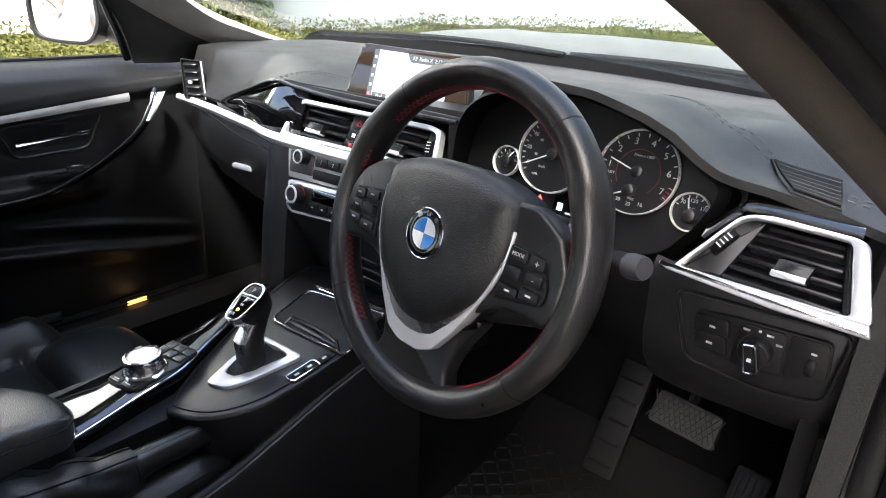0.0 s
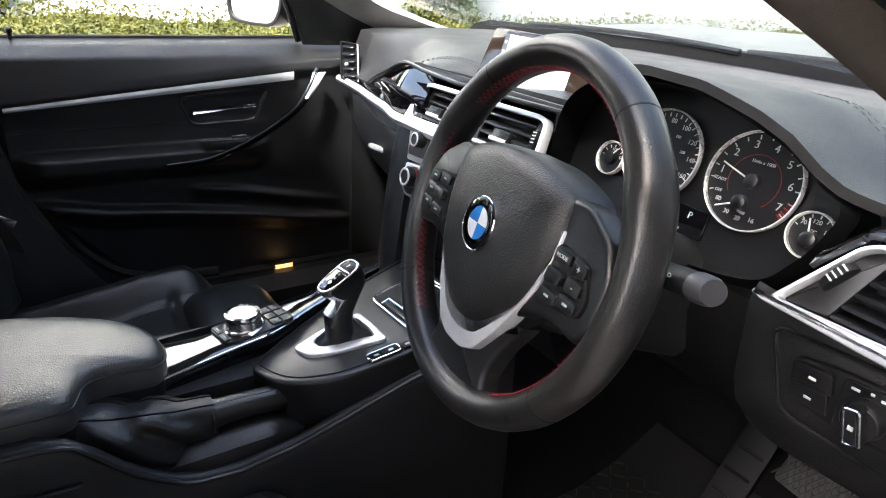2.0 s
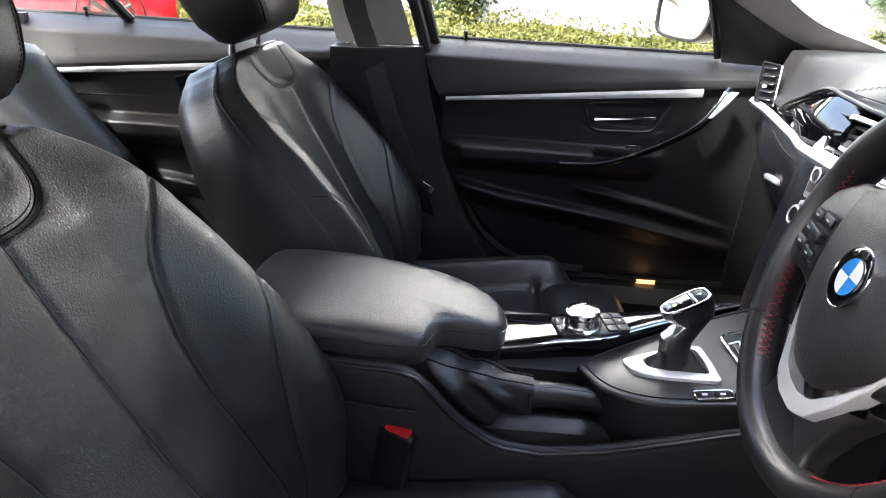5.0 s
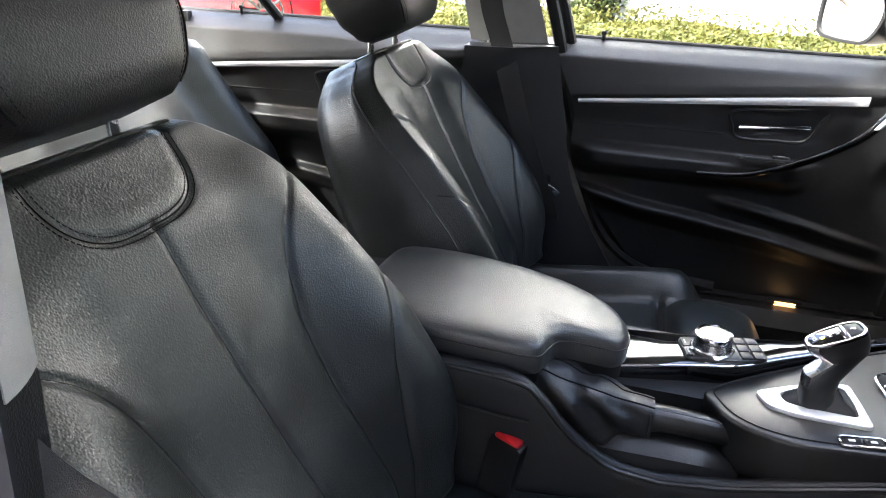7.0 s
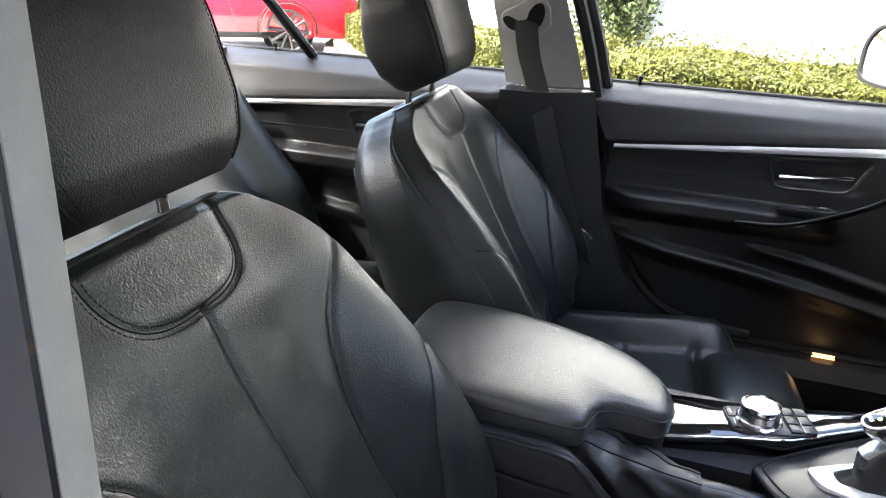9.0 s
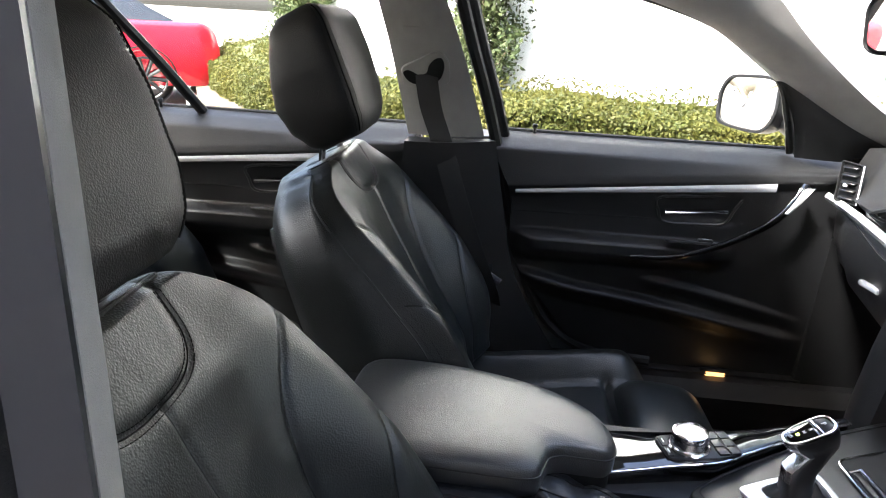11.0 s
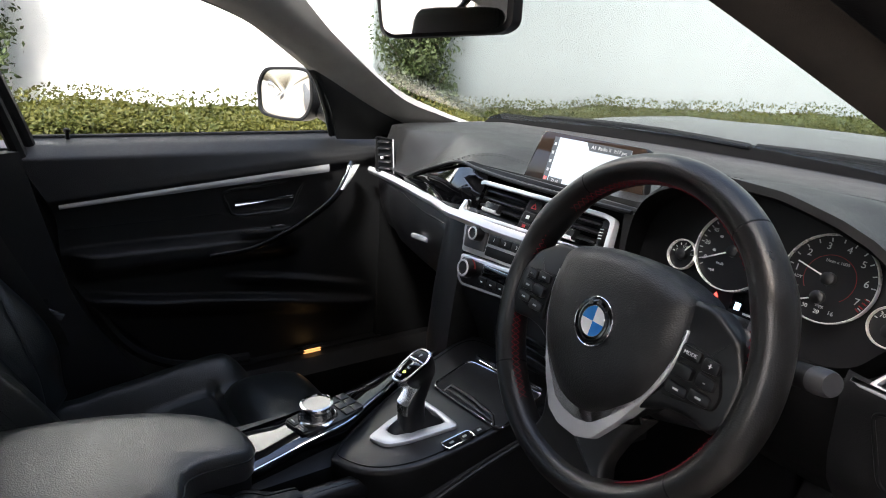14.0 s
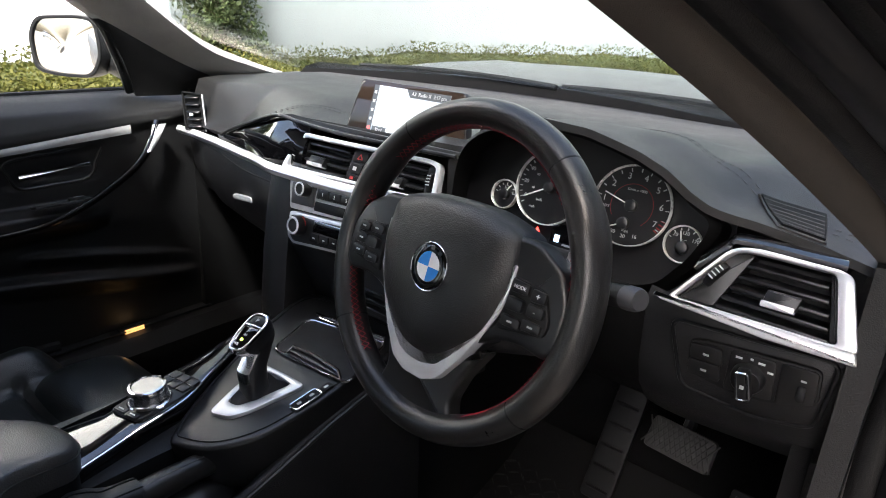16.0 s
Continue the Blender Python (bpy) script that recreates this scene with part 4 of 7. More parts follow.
    # lock pin, glass and its seal
    part("lock_pin", lathe([(0.004, 0), (0.004, 0.012), (0.0065, 0.014), (0.0065, 0.02), (0.004, 0.022)], Matrix.Translation((-0.772, dy - 0.345 + (0 if not dy else 0.06), 0.966)), 12), MATT, t)
    part("sill_seal", tube([V(-0.785, dy + y, 0.968) for y in np.linspace(y0 - 0.05, y1, 10)], 0.006, 8), MATT, t)
    return t


door("door_front", 0.0, -0.385, 0.42, "black leather front passenger door with silver trim")
door("door_rear", -0.985, -0.46, 0.36, "black rear door with silver trim and chrome handle")
for nm, ys, zt in (("window_1", (-0.43, -0.2, 0.02, 0.16, 0.23), (1.285, 1.29, 1.225, 1.14, 1.0)), ("window_2", (-1.36, -1.2, -0.95, -0.72, -0.66), (1.2, 1.26, 1.285, 1.285, 1.28))):
    w = thing(nm, (-0.78, ys[2], 0.97), "clear side window", "window", kind="structure")
    g = part("pane", sheet([[V(lerp(-0.775, -0.62 - 0.1 * (1 - (z - 0.96) / 0.33), k / 6), y, lerp(0.955, z, k / 6)) for k in range(7)] for y, z in zip(ys, zt)], 0.004), WINDOW_GLASS, w)
    g.visible_shadow = False
qb = thing("quarter_bar", (-0.75, -1.16, 0.96), "black bar between rear window and quarter light", "window bar", kind="structure")
part("bar", tube([(-0.765, -1.158, 0.962), (-0.70, -1.225, 1.08), (-0.63, -1.30, 1.20), (-0.58, -1.34, 1.27)], 0.013, 8), MATT, qb)
rp = thing("rear_pillar", (-0.70, -1.62, 0.96), "pale grey rear roof pillar", "pillar", kind="structure")
part("lining", sheet(edge_band([(-0.745, -1.50, 0.97), (-0.68, -1.52, 1.08), (-0.615, -1.45, 1.17), (-0.57, -1.36, 1.235)], [(-0.72, -1.80, 0.97), (-0.66, -1.80, 1.08), (-0.58, -1.78, 1.18), (-0.50, -1.72, 1.25)]), 0.03), LINING, rp)

# door mirror on the passenger side
wm = thing("wing_mirror", (-0.80, 0.27, 0.96), "black wing mirror with a rounded glass", "mirror")
MG = basis((-0.985, 0.215, 1.052), (0.86, 0.51, 0.0), (0, 0.0, 1))
MO = [(-0.082, -0.058), (-0.086, 0.02), (-0.062, 0.058), (0.04, 0.064), (0.082, 0.058), (0.088, -0.02), (0.06, -0.066), (-0.02, -0.066)]
big = round_poly([(x * 1.1, y * 1.12) for x, y in MO], 0.03)
part("housing", loft([[MG @ V(x * k, y * k, z) for x, y in big] for z, k in ((0.004, 0.97), (0.010, 1.0), (-0.03, 1.02), (-0.09, 0.9), (-0.13, 0.55))]), BODY_BLACK, wm)
mo = round_poly(MO, 0.028)
part("glass", loft([[MG @ V(x * k, y * k, 0.010 + (1 - k * k) * (x * x + y * y) / 2.2) for x, y in mo] for k in (1.0, 0.86, 0.7, 0.54, 0.38, 0.22, 0.1, 0.01)]), MIRROR_DIM, wm, "slightly curved mirror glass", angle=80)
part("glass_rim", frame_ring(big, round_poly(MO, 0.028), 0.006, MG @ pose(0, 0, 0.009)), MATT, wm)
part("arm", tube([(-0.95, 0.30, 1.02), (-0.87, 0.33, 0.985), (-0.79, 0.33, 0.975)], [0.035, 0.03, 0.035], 12), BODY_BLACK, wm)

# inside mirror
IM = basis((-0.060, 0.085, 1.243), (0.965, 0.26, 0.06), (0, -0.06, 1))
rv = thing("inside_mirror", (-0.04, 0.12, 1.30), "black inside mirror under the windscreen header", "mirror")
RO = round_poly([(-0.126, -0.030), (-0.130, 0.024), (-0.112, 0.040), (0.112, 0.040), (0.130, 0.024), (0.126, -0.030), (0.106, -0.040), (-0.106, -0.040)], 0.012)
part("housing", loft([[IM @ V(x * k, y * k, z) for x, y in RO] for z, k in ((0.0, 0.98), (0.004, 1.0), (-0.012, 1.03), (-0.03, 0.9), (-0.038, 0.5))]), MATT, rv)
part("glass", prism([(x * 0.93, y * 0.86) for x, y in RO], 0.002, IM @ pose(0, 0, 0.0035)), MIRROR, rv, "mirror glass")
part("stem", tube([IM @ V(0, 0, -0.03), IM @ V(0.0, 0.05, -0.045), IM @ V(0.0, 0.08, -0.05)], [0.016, 0.018, 0.028], 12), MATT, rv)

# ---- dashboard ----
dash = thing("dashboard", (0.0, 0.45, 0.62), "black soft dashboard with silver and gloss black trim", "dashboard")


def front_y(x):
    """Where the front lip of the dashboard stands along the car."""
    return table(x, [-0.69, -0.56, -0.44, -0.29, -0.17, 0.2, 0.25, 0.30, 0.57, 0.60, 0.62, 0.76], [0.330, 0.302, 0.277, 0.244, 0.226, 0.256, 0.222, 0.190, 0.190, 0.195, 0.198, 0.20])


def lip_z(x):
    """Height of the front lip of the dashboard's top pad."""
    return table(x, [-0.66, -0.56, -0.44, -0.362, -0.266, -0.193, -0.148, -0.12, 0.2, 0.235, 0.26, 0.28, 0.30, 0.36, 0.43, 0.46, 0.494, 0.526, 0.555, 0.578, 0.60, 0.62, 0.68, 0.76],
                 [0.905, 0.908, 0.915, 0.940, 0.968, 0.990, 0.998, 0.996, 0.996, 1.004, 1.028, 1.048, 1.058, 1.066, 1.062, 1.055, 1.046, 1.033, 1.014, 1.003, 0.999, 0.997, 0.988, 0.970])


xs = list(np.linspace(-0.665, 0.735, 141))
rows = []
for v in np.linspace(0, 1, 22):
    row = []
    for x in xs:
        y0, y1 = front_y(x), 0.72 + 0.13 * (1 - (x / 0.75) ** 2)
        y = lerp(y0, y1, v)
        crown = table(y, [0.2, 0.30, 0.42, 0.60, 0.85], [0.965, 0.995, 1.005, 1.006, 1.000])
        hood = 0.060 * math.exp(-((x - 0.40) / 0.155) ** 4) * (1 - smooth((y - 0.24) / 0.36)) + 0.024 * smooth((x - 0.52) / 0.07) * (1 - smooth((y - 0.34) / 0.25))
        lip = lip_z(x)
        z = lerp(lip, crown + hood, smooth(v / table(x, [-0.56, -0.44, 0.2, 0.26, 0.58, 0.62], [0.10, 0.30, 0.30, 0.22, 0.22, 0.30])))
        # dip of the passenger-side shelf beside the screen
        z -= 0.018 * math.exp(-((x + 0.06) / 0.14) ** 4) * (1 - smooth((v - 0.30) / 0.15)) * smooth(v / 0.08)
        row.append(V(x, y, z))
    rows.append(row)
part("top_pad", sheet(rows, -0.009), PAD, dash, "grained soft top pad", angle=70)


def top_z(x, y):
    y0, y1 = front_y(x), 0.72 + 0.13 * (1 - (x / 0.75) ** 2)
    v = (y - y0) / (y1 - y0)
    i = max(0, min(20, int(v * 21)))
    j = int(np.clip(np.searchsorted(xs, x) - 1, 0, len(xs) - 2))
    f, g = v * 21 - i, (x - xs[j]) / (xs[j + 1] - xs[j])
    return lerp(lerp(rows[i][j].z, rows[i][j + 1].z, g), lerp(rows[i + 1][j].z, rows[i + 1][j + 1].z, g), f)


# twin stitched seam over the hood
for d in (0.0, 0.012):
    seam = [V(x, table(x, [0.12, 0.2, 0.3, 0.43, 0.55, 0.61, 0.68], [0.55, 0.545, 0.50, 0.395, 0.300, 0.262, 0.240]) + d, 0) for x in np.linspace(0.13, 0.70, 90)]
    st = bmesh.new()
    for a, b in zip(seam[::2], seam[1::2]):
        tube([V(a.x, a.y, top_z(a.x, a.y) + 0.0005), V(b.x, b.y, top_z(b.x, b.y) + 0.0005)], 0.0006, 5, bm=st)
    part("stitching", st, GREY_THREAD, dash)
    seam = [V(x, table(x, [-0.36, -0.28, -0.14, -0.08], [0.30, 0.335, 0.365, 0.37]) + d, 0) for x in np.linspace(-0.36, -0.09, 50)]
    st = bmesh.new()
    for a, b in zip(seam[::2], seam[1::2]):
        tube([V(a.x, a.y, top_z(a.x, a.y) + 0.0005), V(b.x, b.y, top_z(b.x, b.y) + 0.0005)], 0.0006, 5, bm=st)
    part("stitching", st, GREY_THREAD, dash)

# lower face on the passenger side, with the glovebox
low = []
for z, dy in ((0.90, 0.0), (0.885, -0.004), (0.86, -0.006), (0.80, 0.002), (0.74, 0.03), (0.69, 0.085), (0.66, 0.17)):
    low.append([V(x, front_y(x) + dy - 0.008 + 0.02 * smooth((-0.5 - x) / 0.14), z + (0.0 if z < 0.88 else table(x, [-0.66, -0.56, -0.41, -0.17], [-0.012, -0.008, 0.0, -0.025]))) for x in np.linspace(-0.665, -0.165, 24)])
part("glovebox_lid", sheet(low, 0.03), PAD_DARK, dash, "grained glovebox lid")
part("glovebox_catch", box((-0.318, front_y(-0.318) - 0.012, 0.809), (0.062, 0.012, 0.011), 0.004, 2, Matrix.Rotation(radians(-4), 3, "Y")), SILVER, dash, "silver glovebox catch")
part("glovebox_seam", tube([V(x, front_y(x) - 0.012, 0.868 + 0.012 * smooth((-0.3 - x) / 0.2)) for x in np.linspace(-0.62, -0.19, 14)], 0.0015, 6), MATT, dash)

# silver strip from the passenger's end to the centre
def strip_z(x):
    return table(x, [-0.69, -0.649, -0.541, -0.44, -0.29, -0.14, 0.0, 0.2], [0.885, 0.888, 0.8945, 0.8985, 0.9015, 0.9040, 0.9045, 0.9110])


rows_s = [[V(x, front_y(x) - 0.012 - 0.004 * math.sin(math.pi * j / 4) - table(x, [-0.26, -0.15, -0.05, 0.2], [0.0, 0.016, 0.026, 0.042]), strip_z(x) + lerp(-1, 1, j / 4) * table(x, [-0.66, -0.4, -0.2, 0.2], [0.0036, 0.0044, 0.0052, 0.0048])) for j in range(5)] for x in np.linspace(-0.675, 0.200, 40)]
part("silver_strip", sheet(rows_s, -0.007), SILVER, dash, "satin silver trim strip")

# gloss black wedge between strip and pad
wedge = []
for x in np.linspace(-0.438, -0.10, 24):
    lo, hi = strip_z(x) + 0.007, table(x, [-0.438, -0.362, -0.266, -0.193, -0.148, -0.10], [0.908, 0.934, 0.962, 0.983, 0.991, 0.984])
    wedge.append([V(x, front_y(x) - 0.010 + 0.016 * j / 6 + 0.010 * math.sin(j / 6 * 3.0 + (x + 0.4) * 14) * math.sin(math.pi * j / 6), lerp(lo, hi, j / 6)) for j in range(7)])
part("gloss_inlay", sheet(wedge, -0.01), PIANO, dash, "gloss black lacquered inlay")
part("gloss_edge", tube(curve([(-0.435, 0.268, 0.912), (-0.362, 0.250, 0.938), (-0.266, 0.230, 0.967), (-0.193, 0.216, 0.989), (-0.148, 0.210, 0.996), (-0.10, 0.206, 0.993), (0.02, 0.208, 0.988), (0.22, 0.222, 0.988)], 6), 0.0035, 8), SMOOTH, dash)

# side vent at the passenger's end
sv = basis((-0.588, 0.295, 0.936), (0.89, 0.40, 0.0), (-0.12, 0.12, 1))
vent = part("side_vent", prism(round_poly([(-0.008, -0.036), (0.040, -0.036), (0.026, 0.040), (-0.020, 0.042)], 0.006), 0.004, sv @ pose(0, 0, -0.004)), MATT, dash)
part("vent_frame", frame_ring(round_poly([(-0.011, -0.039), (0.044, -0.039), (0.030, 0.043), (-0.023, 0.045)], 0.006), round_poly([(-0.008, -0.036), (0.040, -0.036), (0.026, 0.040), (-0.020, 0.042)], 0.005), 0.006, sv), MATT, vent)
part("vent_edge", tube([sv @ V(0.044, -0.038, 0.006), sv @ V(0.030, 0.042, 0.006)], 0.0018, 6), SILVER, vent, "silver vent edge")
for k in range(5):
    part("slat", box((0, 0, 0), (0.034, 0.004, 0.012), 0.0015, 1), SMOOTH, vent).matrix_basis = sv @ pose(0.015 - 0.003 * k, -0.028 + 0.0155 * k, 0.004, 25, 0, 2)
part("vent_tab", box(sv @ V(0.006, -0.004, 0.008), (0.009, 0.007, 0.006), 0.002, 2, sv.to_3x3()), SILVER, vent)

# centre vents in one silver frame
CV = basis((0, 0.207, 0.905), (1, 0, 0), (0, 0.45, 1))


def vent_block(parent, m, poly, slats, tab, name="air_vent", tab_w=0.036):
    """A vent: dark well, slats and a sliding tab."""
    v = part(name, prism(poly, 0.004, m @ pose(0, 0, -0.022)), MATT, parent)
    for (x0, y0), (x1, y1) in slats:
        d = V(x1 - x0, y1 - y0, 0)
        ob = part("slat", box((0, 0, 0), (d.length, 0.0042, 0.022), 0.0018, 2), SMOOTH, v)
        ob.matrix_basis = m @ Matrix.Translation(((x0 + x1) / 2, (y0 + y1) / 2, -0.006)) @ Matrix.Rotation(math.atan2(d.y, d.x), 4, "Z") @ Matrix.Rotation(radians(18), 4, "X")
    part("vent_tab", prism(round_poly([(-tab_w / 2, -0.008), (tab_w / 2, -0.008), (tab_w / 2 + 0.004, 0.008), (-tab_w / 2 + 0.003, 0.008)], 0.002), 0.012, m @ pose(*tab, 0.0), 0.002), SMOOTH, v)
    part("tab_edge", prism(round_poly([(-tab_w / 2, -0.0035), (tab_w / 2, -0.0035), (tab_w / 2, 0.0025), (-tab_w / 2, 0.0025)], 0.001), 0.0135, m @ pose(tab[0], tab[1] - 0.006, 0.0), 0.001), SILVER, v, "silver edge of the vent tab")
    return v


def thumbwheel(parent, m, x, y, turn=0, h=0.03):
    w = part("thumbwheel", lathe([(0.010, -0.0045), (0.012, -0.003), (0.012, 0.003), (0.010, 0.0045)], m @ pose(x, y, 0.0) @ pose(0, 0, 0, 0, 90, 0) @ pose(0, 0, 0, 0, 0, 0) @ Matrix.Diagonal((1, h / 0.024, 1, 1)), 20), MATT, parent)
    for k in range(4):
        part("mark", box(m @ V(x, y + (k - 1.0) * h * 0.15, 0.0119), (0.0065, 0.0013, 0.0012), 0, 1, m.to_3x3()), WHITE_INK, w)


face = round_poly([(-0.141, 0.0), (-0.1265, 0.048), (-0.114, 0.065), (-0.100, 0.069), (0.172, 0.0727), (0.1925, 0.0690), (0.2022, 0.013)], 0.008)
hole = round_poly([(-0.129, 0.008), (-0.1165, 0.046), (-0.108, 0.0580), (-0.099, 0.0615), (0.172, 0.0660), (0.1855, 0.0625), (0.1925, 0.016)], 0.007)
part("vent_frame", frame_ring(face, hole, 0.012, CV), SILVER, dash, "satin silver frame of the centre vents")
part("vent_surround", prism(hole, 0.004, CV @ pose(0, 0, -0.03)), MATT, dash)
part("vent_side", prism(round_poly([(-0.128, 0.0085), (-0.1165, 0.045), (-0.108, 0.0575), (-0.096, 0.0605), (-0.1055, 0.0085)], 0.004), 0.03, CV @ pose(0, 0, -0.027), 0.002), SMOOTH, dash)
part("vent_side", prism(round_poly([(0.1705, 0.0125), (0.166, 0.0650), (0.1845, 0.0620), (0.1915, 0.016)], 0.004), 0.03, CV @ pose(0, 0, -0.027), 0.002), SMOOTH, dash)
vent_block(dash, CV, [(-0.1055, 0.0085), (-0.0965, 0.060), (0.007, 0.0625), (0.003, 0.0085)], [((-0.101 + 0.0022 * k, 0.0165 + 0.0134 * k), (0.005, 0.0165 + 0.0134 * k)) for k in range(4)], (-0.0616, 0.0275))
vent_block(dash, CV, [(0.056, 0.010), (0.058, 0.063), (0.166, 0.065), (0.1705, 0.0125)], [((0.057, 0.0160 + 0.0138 * k), (0.169 - 0.001 * k, 0.0175 + 0.0138 * k)) for k in range(4)], (0.112, 0.0290))
thumbwheel(dash, CV @ pose(-0.1165, 0.031, 0.0, 0, 0, -14), 0, 0)
thumbwheel(dash, CV @ pose(0.1785, 0.040, 0.0, 0, 0, 6), 0, 0)
hz = part("switch_block", prism(round_poly([(0.004, 0.0095), (0.0078, 0.0625), (0.0577, 0.0635), (0.0551, 0.0110)], 0.004), 0.028, CV @ pose(0, 0, -0.027), 0.002), SMOOTH, dash)
part("hazard_button", prism(round_poly([(0.013, 0.042), (0.016, 0.061), (0.045, 0.061), (0.043, 0.042)], 0.003), 0.005, CV @ pose(0, 0, 0.0), 0.0015), MATT, hz)
tri_o, tri_i = [(0.0225, 0.0470), (0.0355, 0.0470), (0.0292, 0.0570)], [(0.0252, 0.0484), (0.0330, 0.0484), (0.0292, 0.0545)]
part("hazard_mark", frame_ring(tri_o, tri_i, 0.0006, CV @ pose(0, 0, 0.005), 0), RED_INK, hz, "red warning triangle")
part("lock_button", prism(round_poly([(0.011, 0.024), (0.013, 0.040), (0.039, 0.040), (0.037, 0.024)], 0.003), 0.005, CV @ pose(0, 0, 0.0), 0.0015), MATT, hz)
part("lock_mark", box(CV @ V(0.0245, 0.032, 0.0055), (0.007, 0.006, 0.0008), 0, 1, CV.to_3x3()), WHITE_INK, hz)
part("vent_dial", prism(round_poly([(0.011, 0.0115), (0.012, 0.0222), (0.038, 0.0222), (0.037, 0.0115)], 0.002), 0.006, CV @ pose(0, 0, 0.0), 0.0015), MATT, hz)
part("dial_mark", box(CV @ V(0.0245, 0.0165, 0.0065), (0.007, 0.005, 0.0008), 0, 1, CV.to_3x3()), RED_INK, hz)

# ledge over the vents, towards the instruments
part("ledge", prism(round_poly([(-0.150, 0.002), (0.205, 0.0), (0.232, 0.002), (0.226, 0.012), (-0.145, 0.013)], 0.003), 0.07, basis((0, 0.228, 0.982), (1, 0, 0), (0, 0.25, 1)) @ pose(0, 0, -0.068), 0.003), SMOOTH, dash)
part("ledge_side", loft([[V(x, y, z) for x, y in ((0.207, 0.222), (0.232, 0.226), (0.245, 0.32), (0.207, 0.32))] for z in (0.80, 0.88, 0.93, 0.985)]), PAD_DARK, dash)

# radio and climate panels below
SP = basis((0.018, 0.224, 0.911), (1, 0, 0), (0, 0.22, 1))
part("stack_body", loft([[V(x, y, z) for x, y in ((-0.128, 0.222 - d), (0.215, 0.222 - d), (0.22, 0.34), (-0.128, 0.34))] for z, d in ((0.60, -0.06), (0.70, -0.02), (0.775, 0.018), (0.80, 0.018), (0.88, 0.002), (0.905, -0.005))]), SMOOTH, dash)
rad = thing("radio_unit", (0.02, 0.19, 0.85), "silver radio unit with rotary knob and black keys", "radio")
part("faceplate", prism(round_poly([(-0.125, -0.066), (-0.133, -0.030), (-0.135, -0.014), (0.190, 0.000), (0.190, -0.050)], 0.005), 0.016, SP @ pose(0, -0.004, 0.006), 0.002), SILVER, rad, "satin silver faceplate")
part("key_strip", prism(round_poly([(-0.06, -0.036), (-0.058, -0.018), (0.18, -0.008), (0.18, -0.026)], 0.003), 0.004, SP @ pose(0, -0.004, 0.021), 0.001), SMOOTH, rad)
part("disc_slot", prism(round_poly([(-0.062, -0.057), (-0.062, -0.041), (0.18, -0.031), (0.18, -0.046)], 0.003), 0.003, SP @ pose(0, -0.004, 0.021), 0.001), MATT, rad)
part("knob_plate", prism(round_poly([(-0.120, -0.056), (-0.124, -0.020), (-0.064, -0.016), (-0.064, -0.053)], 0.004), 0.004, SP @ pose(0, -0.004, 0.021), 0.001), GREY, rad)
for k in range(8):
    kk = part("preset_key", prism(round_poly([(-0.054 + 0.028 * k, -0.034 + 0.001 * k), (-0.054 + 0.028 * k, -0.020 + 0.001 * k), (-0.029 + 0.028 * k, -0.019 + 0.001 * k), (-0.029 + 0.028 * k, -0.033 + 0.001 * k)], 0.002), 0.004, SP @ pose(0, -0.004, 0.024), 0.001), SMOOTH, rad)
    lettering(str(k + 1), 0.008, SP @ pose(-0.0415 + 0.028 * k, -0.0305 + 0.001 * k, 0.0285), WHITE_INK, kk)
KN = SP @ pose(-0.085, -0.030, 0.024)
kb = part("volume_knob", lathe([(0.0135, 0), (0.0128, 0.012), (0.0118, 0.0165), (0.0088, 0.0170), (0.0080, 0.0160), (0.0001, 0.0162)], KN, 32), SMOOTH, rad)
part("knob_ring", lathe([(0.0116, 0.0160), (0.0116, 0.0176), (0.0108, 0.0182), (0.0092, 0.0182), (0.0088, 0.0168)], KN, 32, False), SILVER, kb, "bright ring")
clim = thing("climate_panel", (0.02, 0.18, 0.80), "silver climate control panel with rotary knob", "climate control")
part("faceplate", prism(round_poly([(-0.119, -0.113), (-0.1216, -0.070), (0.190, -0.050), (0.190, -0.105), (-0.005, -0.1135), (-0.103, -0.123)], 0.006), 0.016, SP @ pose(0, -0.004, 0.008), 0.002), SILVER, clim, "satin silver faceplate")
part("inner_plate", prism(round_poly([(-0.112, -0.108), (-0.114, -0.075), (0.18, -0.056), (0.18, -0.100), (-0.005, -0.1085), (-0.099, -0.1175)], 0.005), 0.004, SP @ pose(0, -0.004, 0.022), 0.001), SMOOTH, clim)
part("display", prism(round_poly([(-0.052, -0.090), (-0.052, -0.074), (0.11, -0.070), (0.11, -0.086)], 0.002), 0.002, SP @ pose(0, -0.004, 0.026), 0.0005), PIANO, clim)
part("bright_bar", prism(round_poly([(-0.052, -0.074), (-0.052, -0.0715), (0.18, -0.0655), (0.18, -0.069)], 0.001), 0.003, SP @ pose(0, -0.004, 0.025), 0.0005), CHROME, clim)
for k in range(7):
    kk = part("climate_key", prism(round_poly([(-0.056 + 0.024 * k, -0.1075 + 0.0015 * k), (-0.056 + 0.024 * k, -0.0930 + 0.0015 * k), (-0.036 + 0.024 * k, -0.0925 + 0.0015 * k), (-0.036 + 0.024 * k, -0.1065 + 0.0015 * k)], 0.002), 0.004, SP @ pose(0, -0.004, 0.025), 0.001), MATT, clim)
    part("mark", box(SP @ V(-0.046 + 0.024 * k, -0.1040 + 0.0015 * k, 0.0293), (0.005, 0.002, 0.0006), 0, 1, SP.to_3x3()), WHITE_INK, kk)
KN = SP @ pose(-0.086, -0.092, 0.026)
kb = part("temperature_knob", lathe([(0.0170, 0), (0.0165, 0.011), (0.0152, 0.016), (0.0110, 0.0168), (0.0102, 0.0155), (0.0001, 0.0158)], KN, 36), SMOOTH, clim)
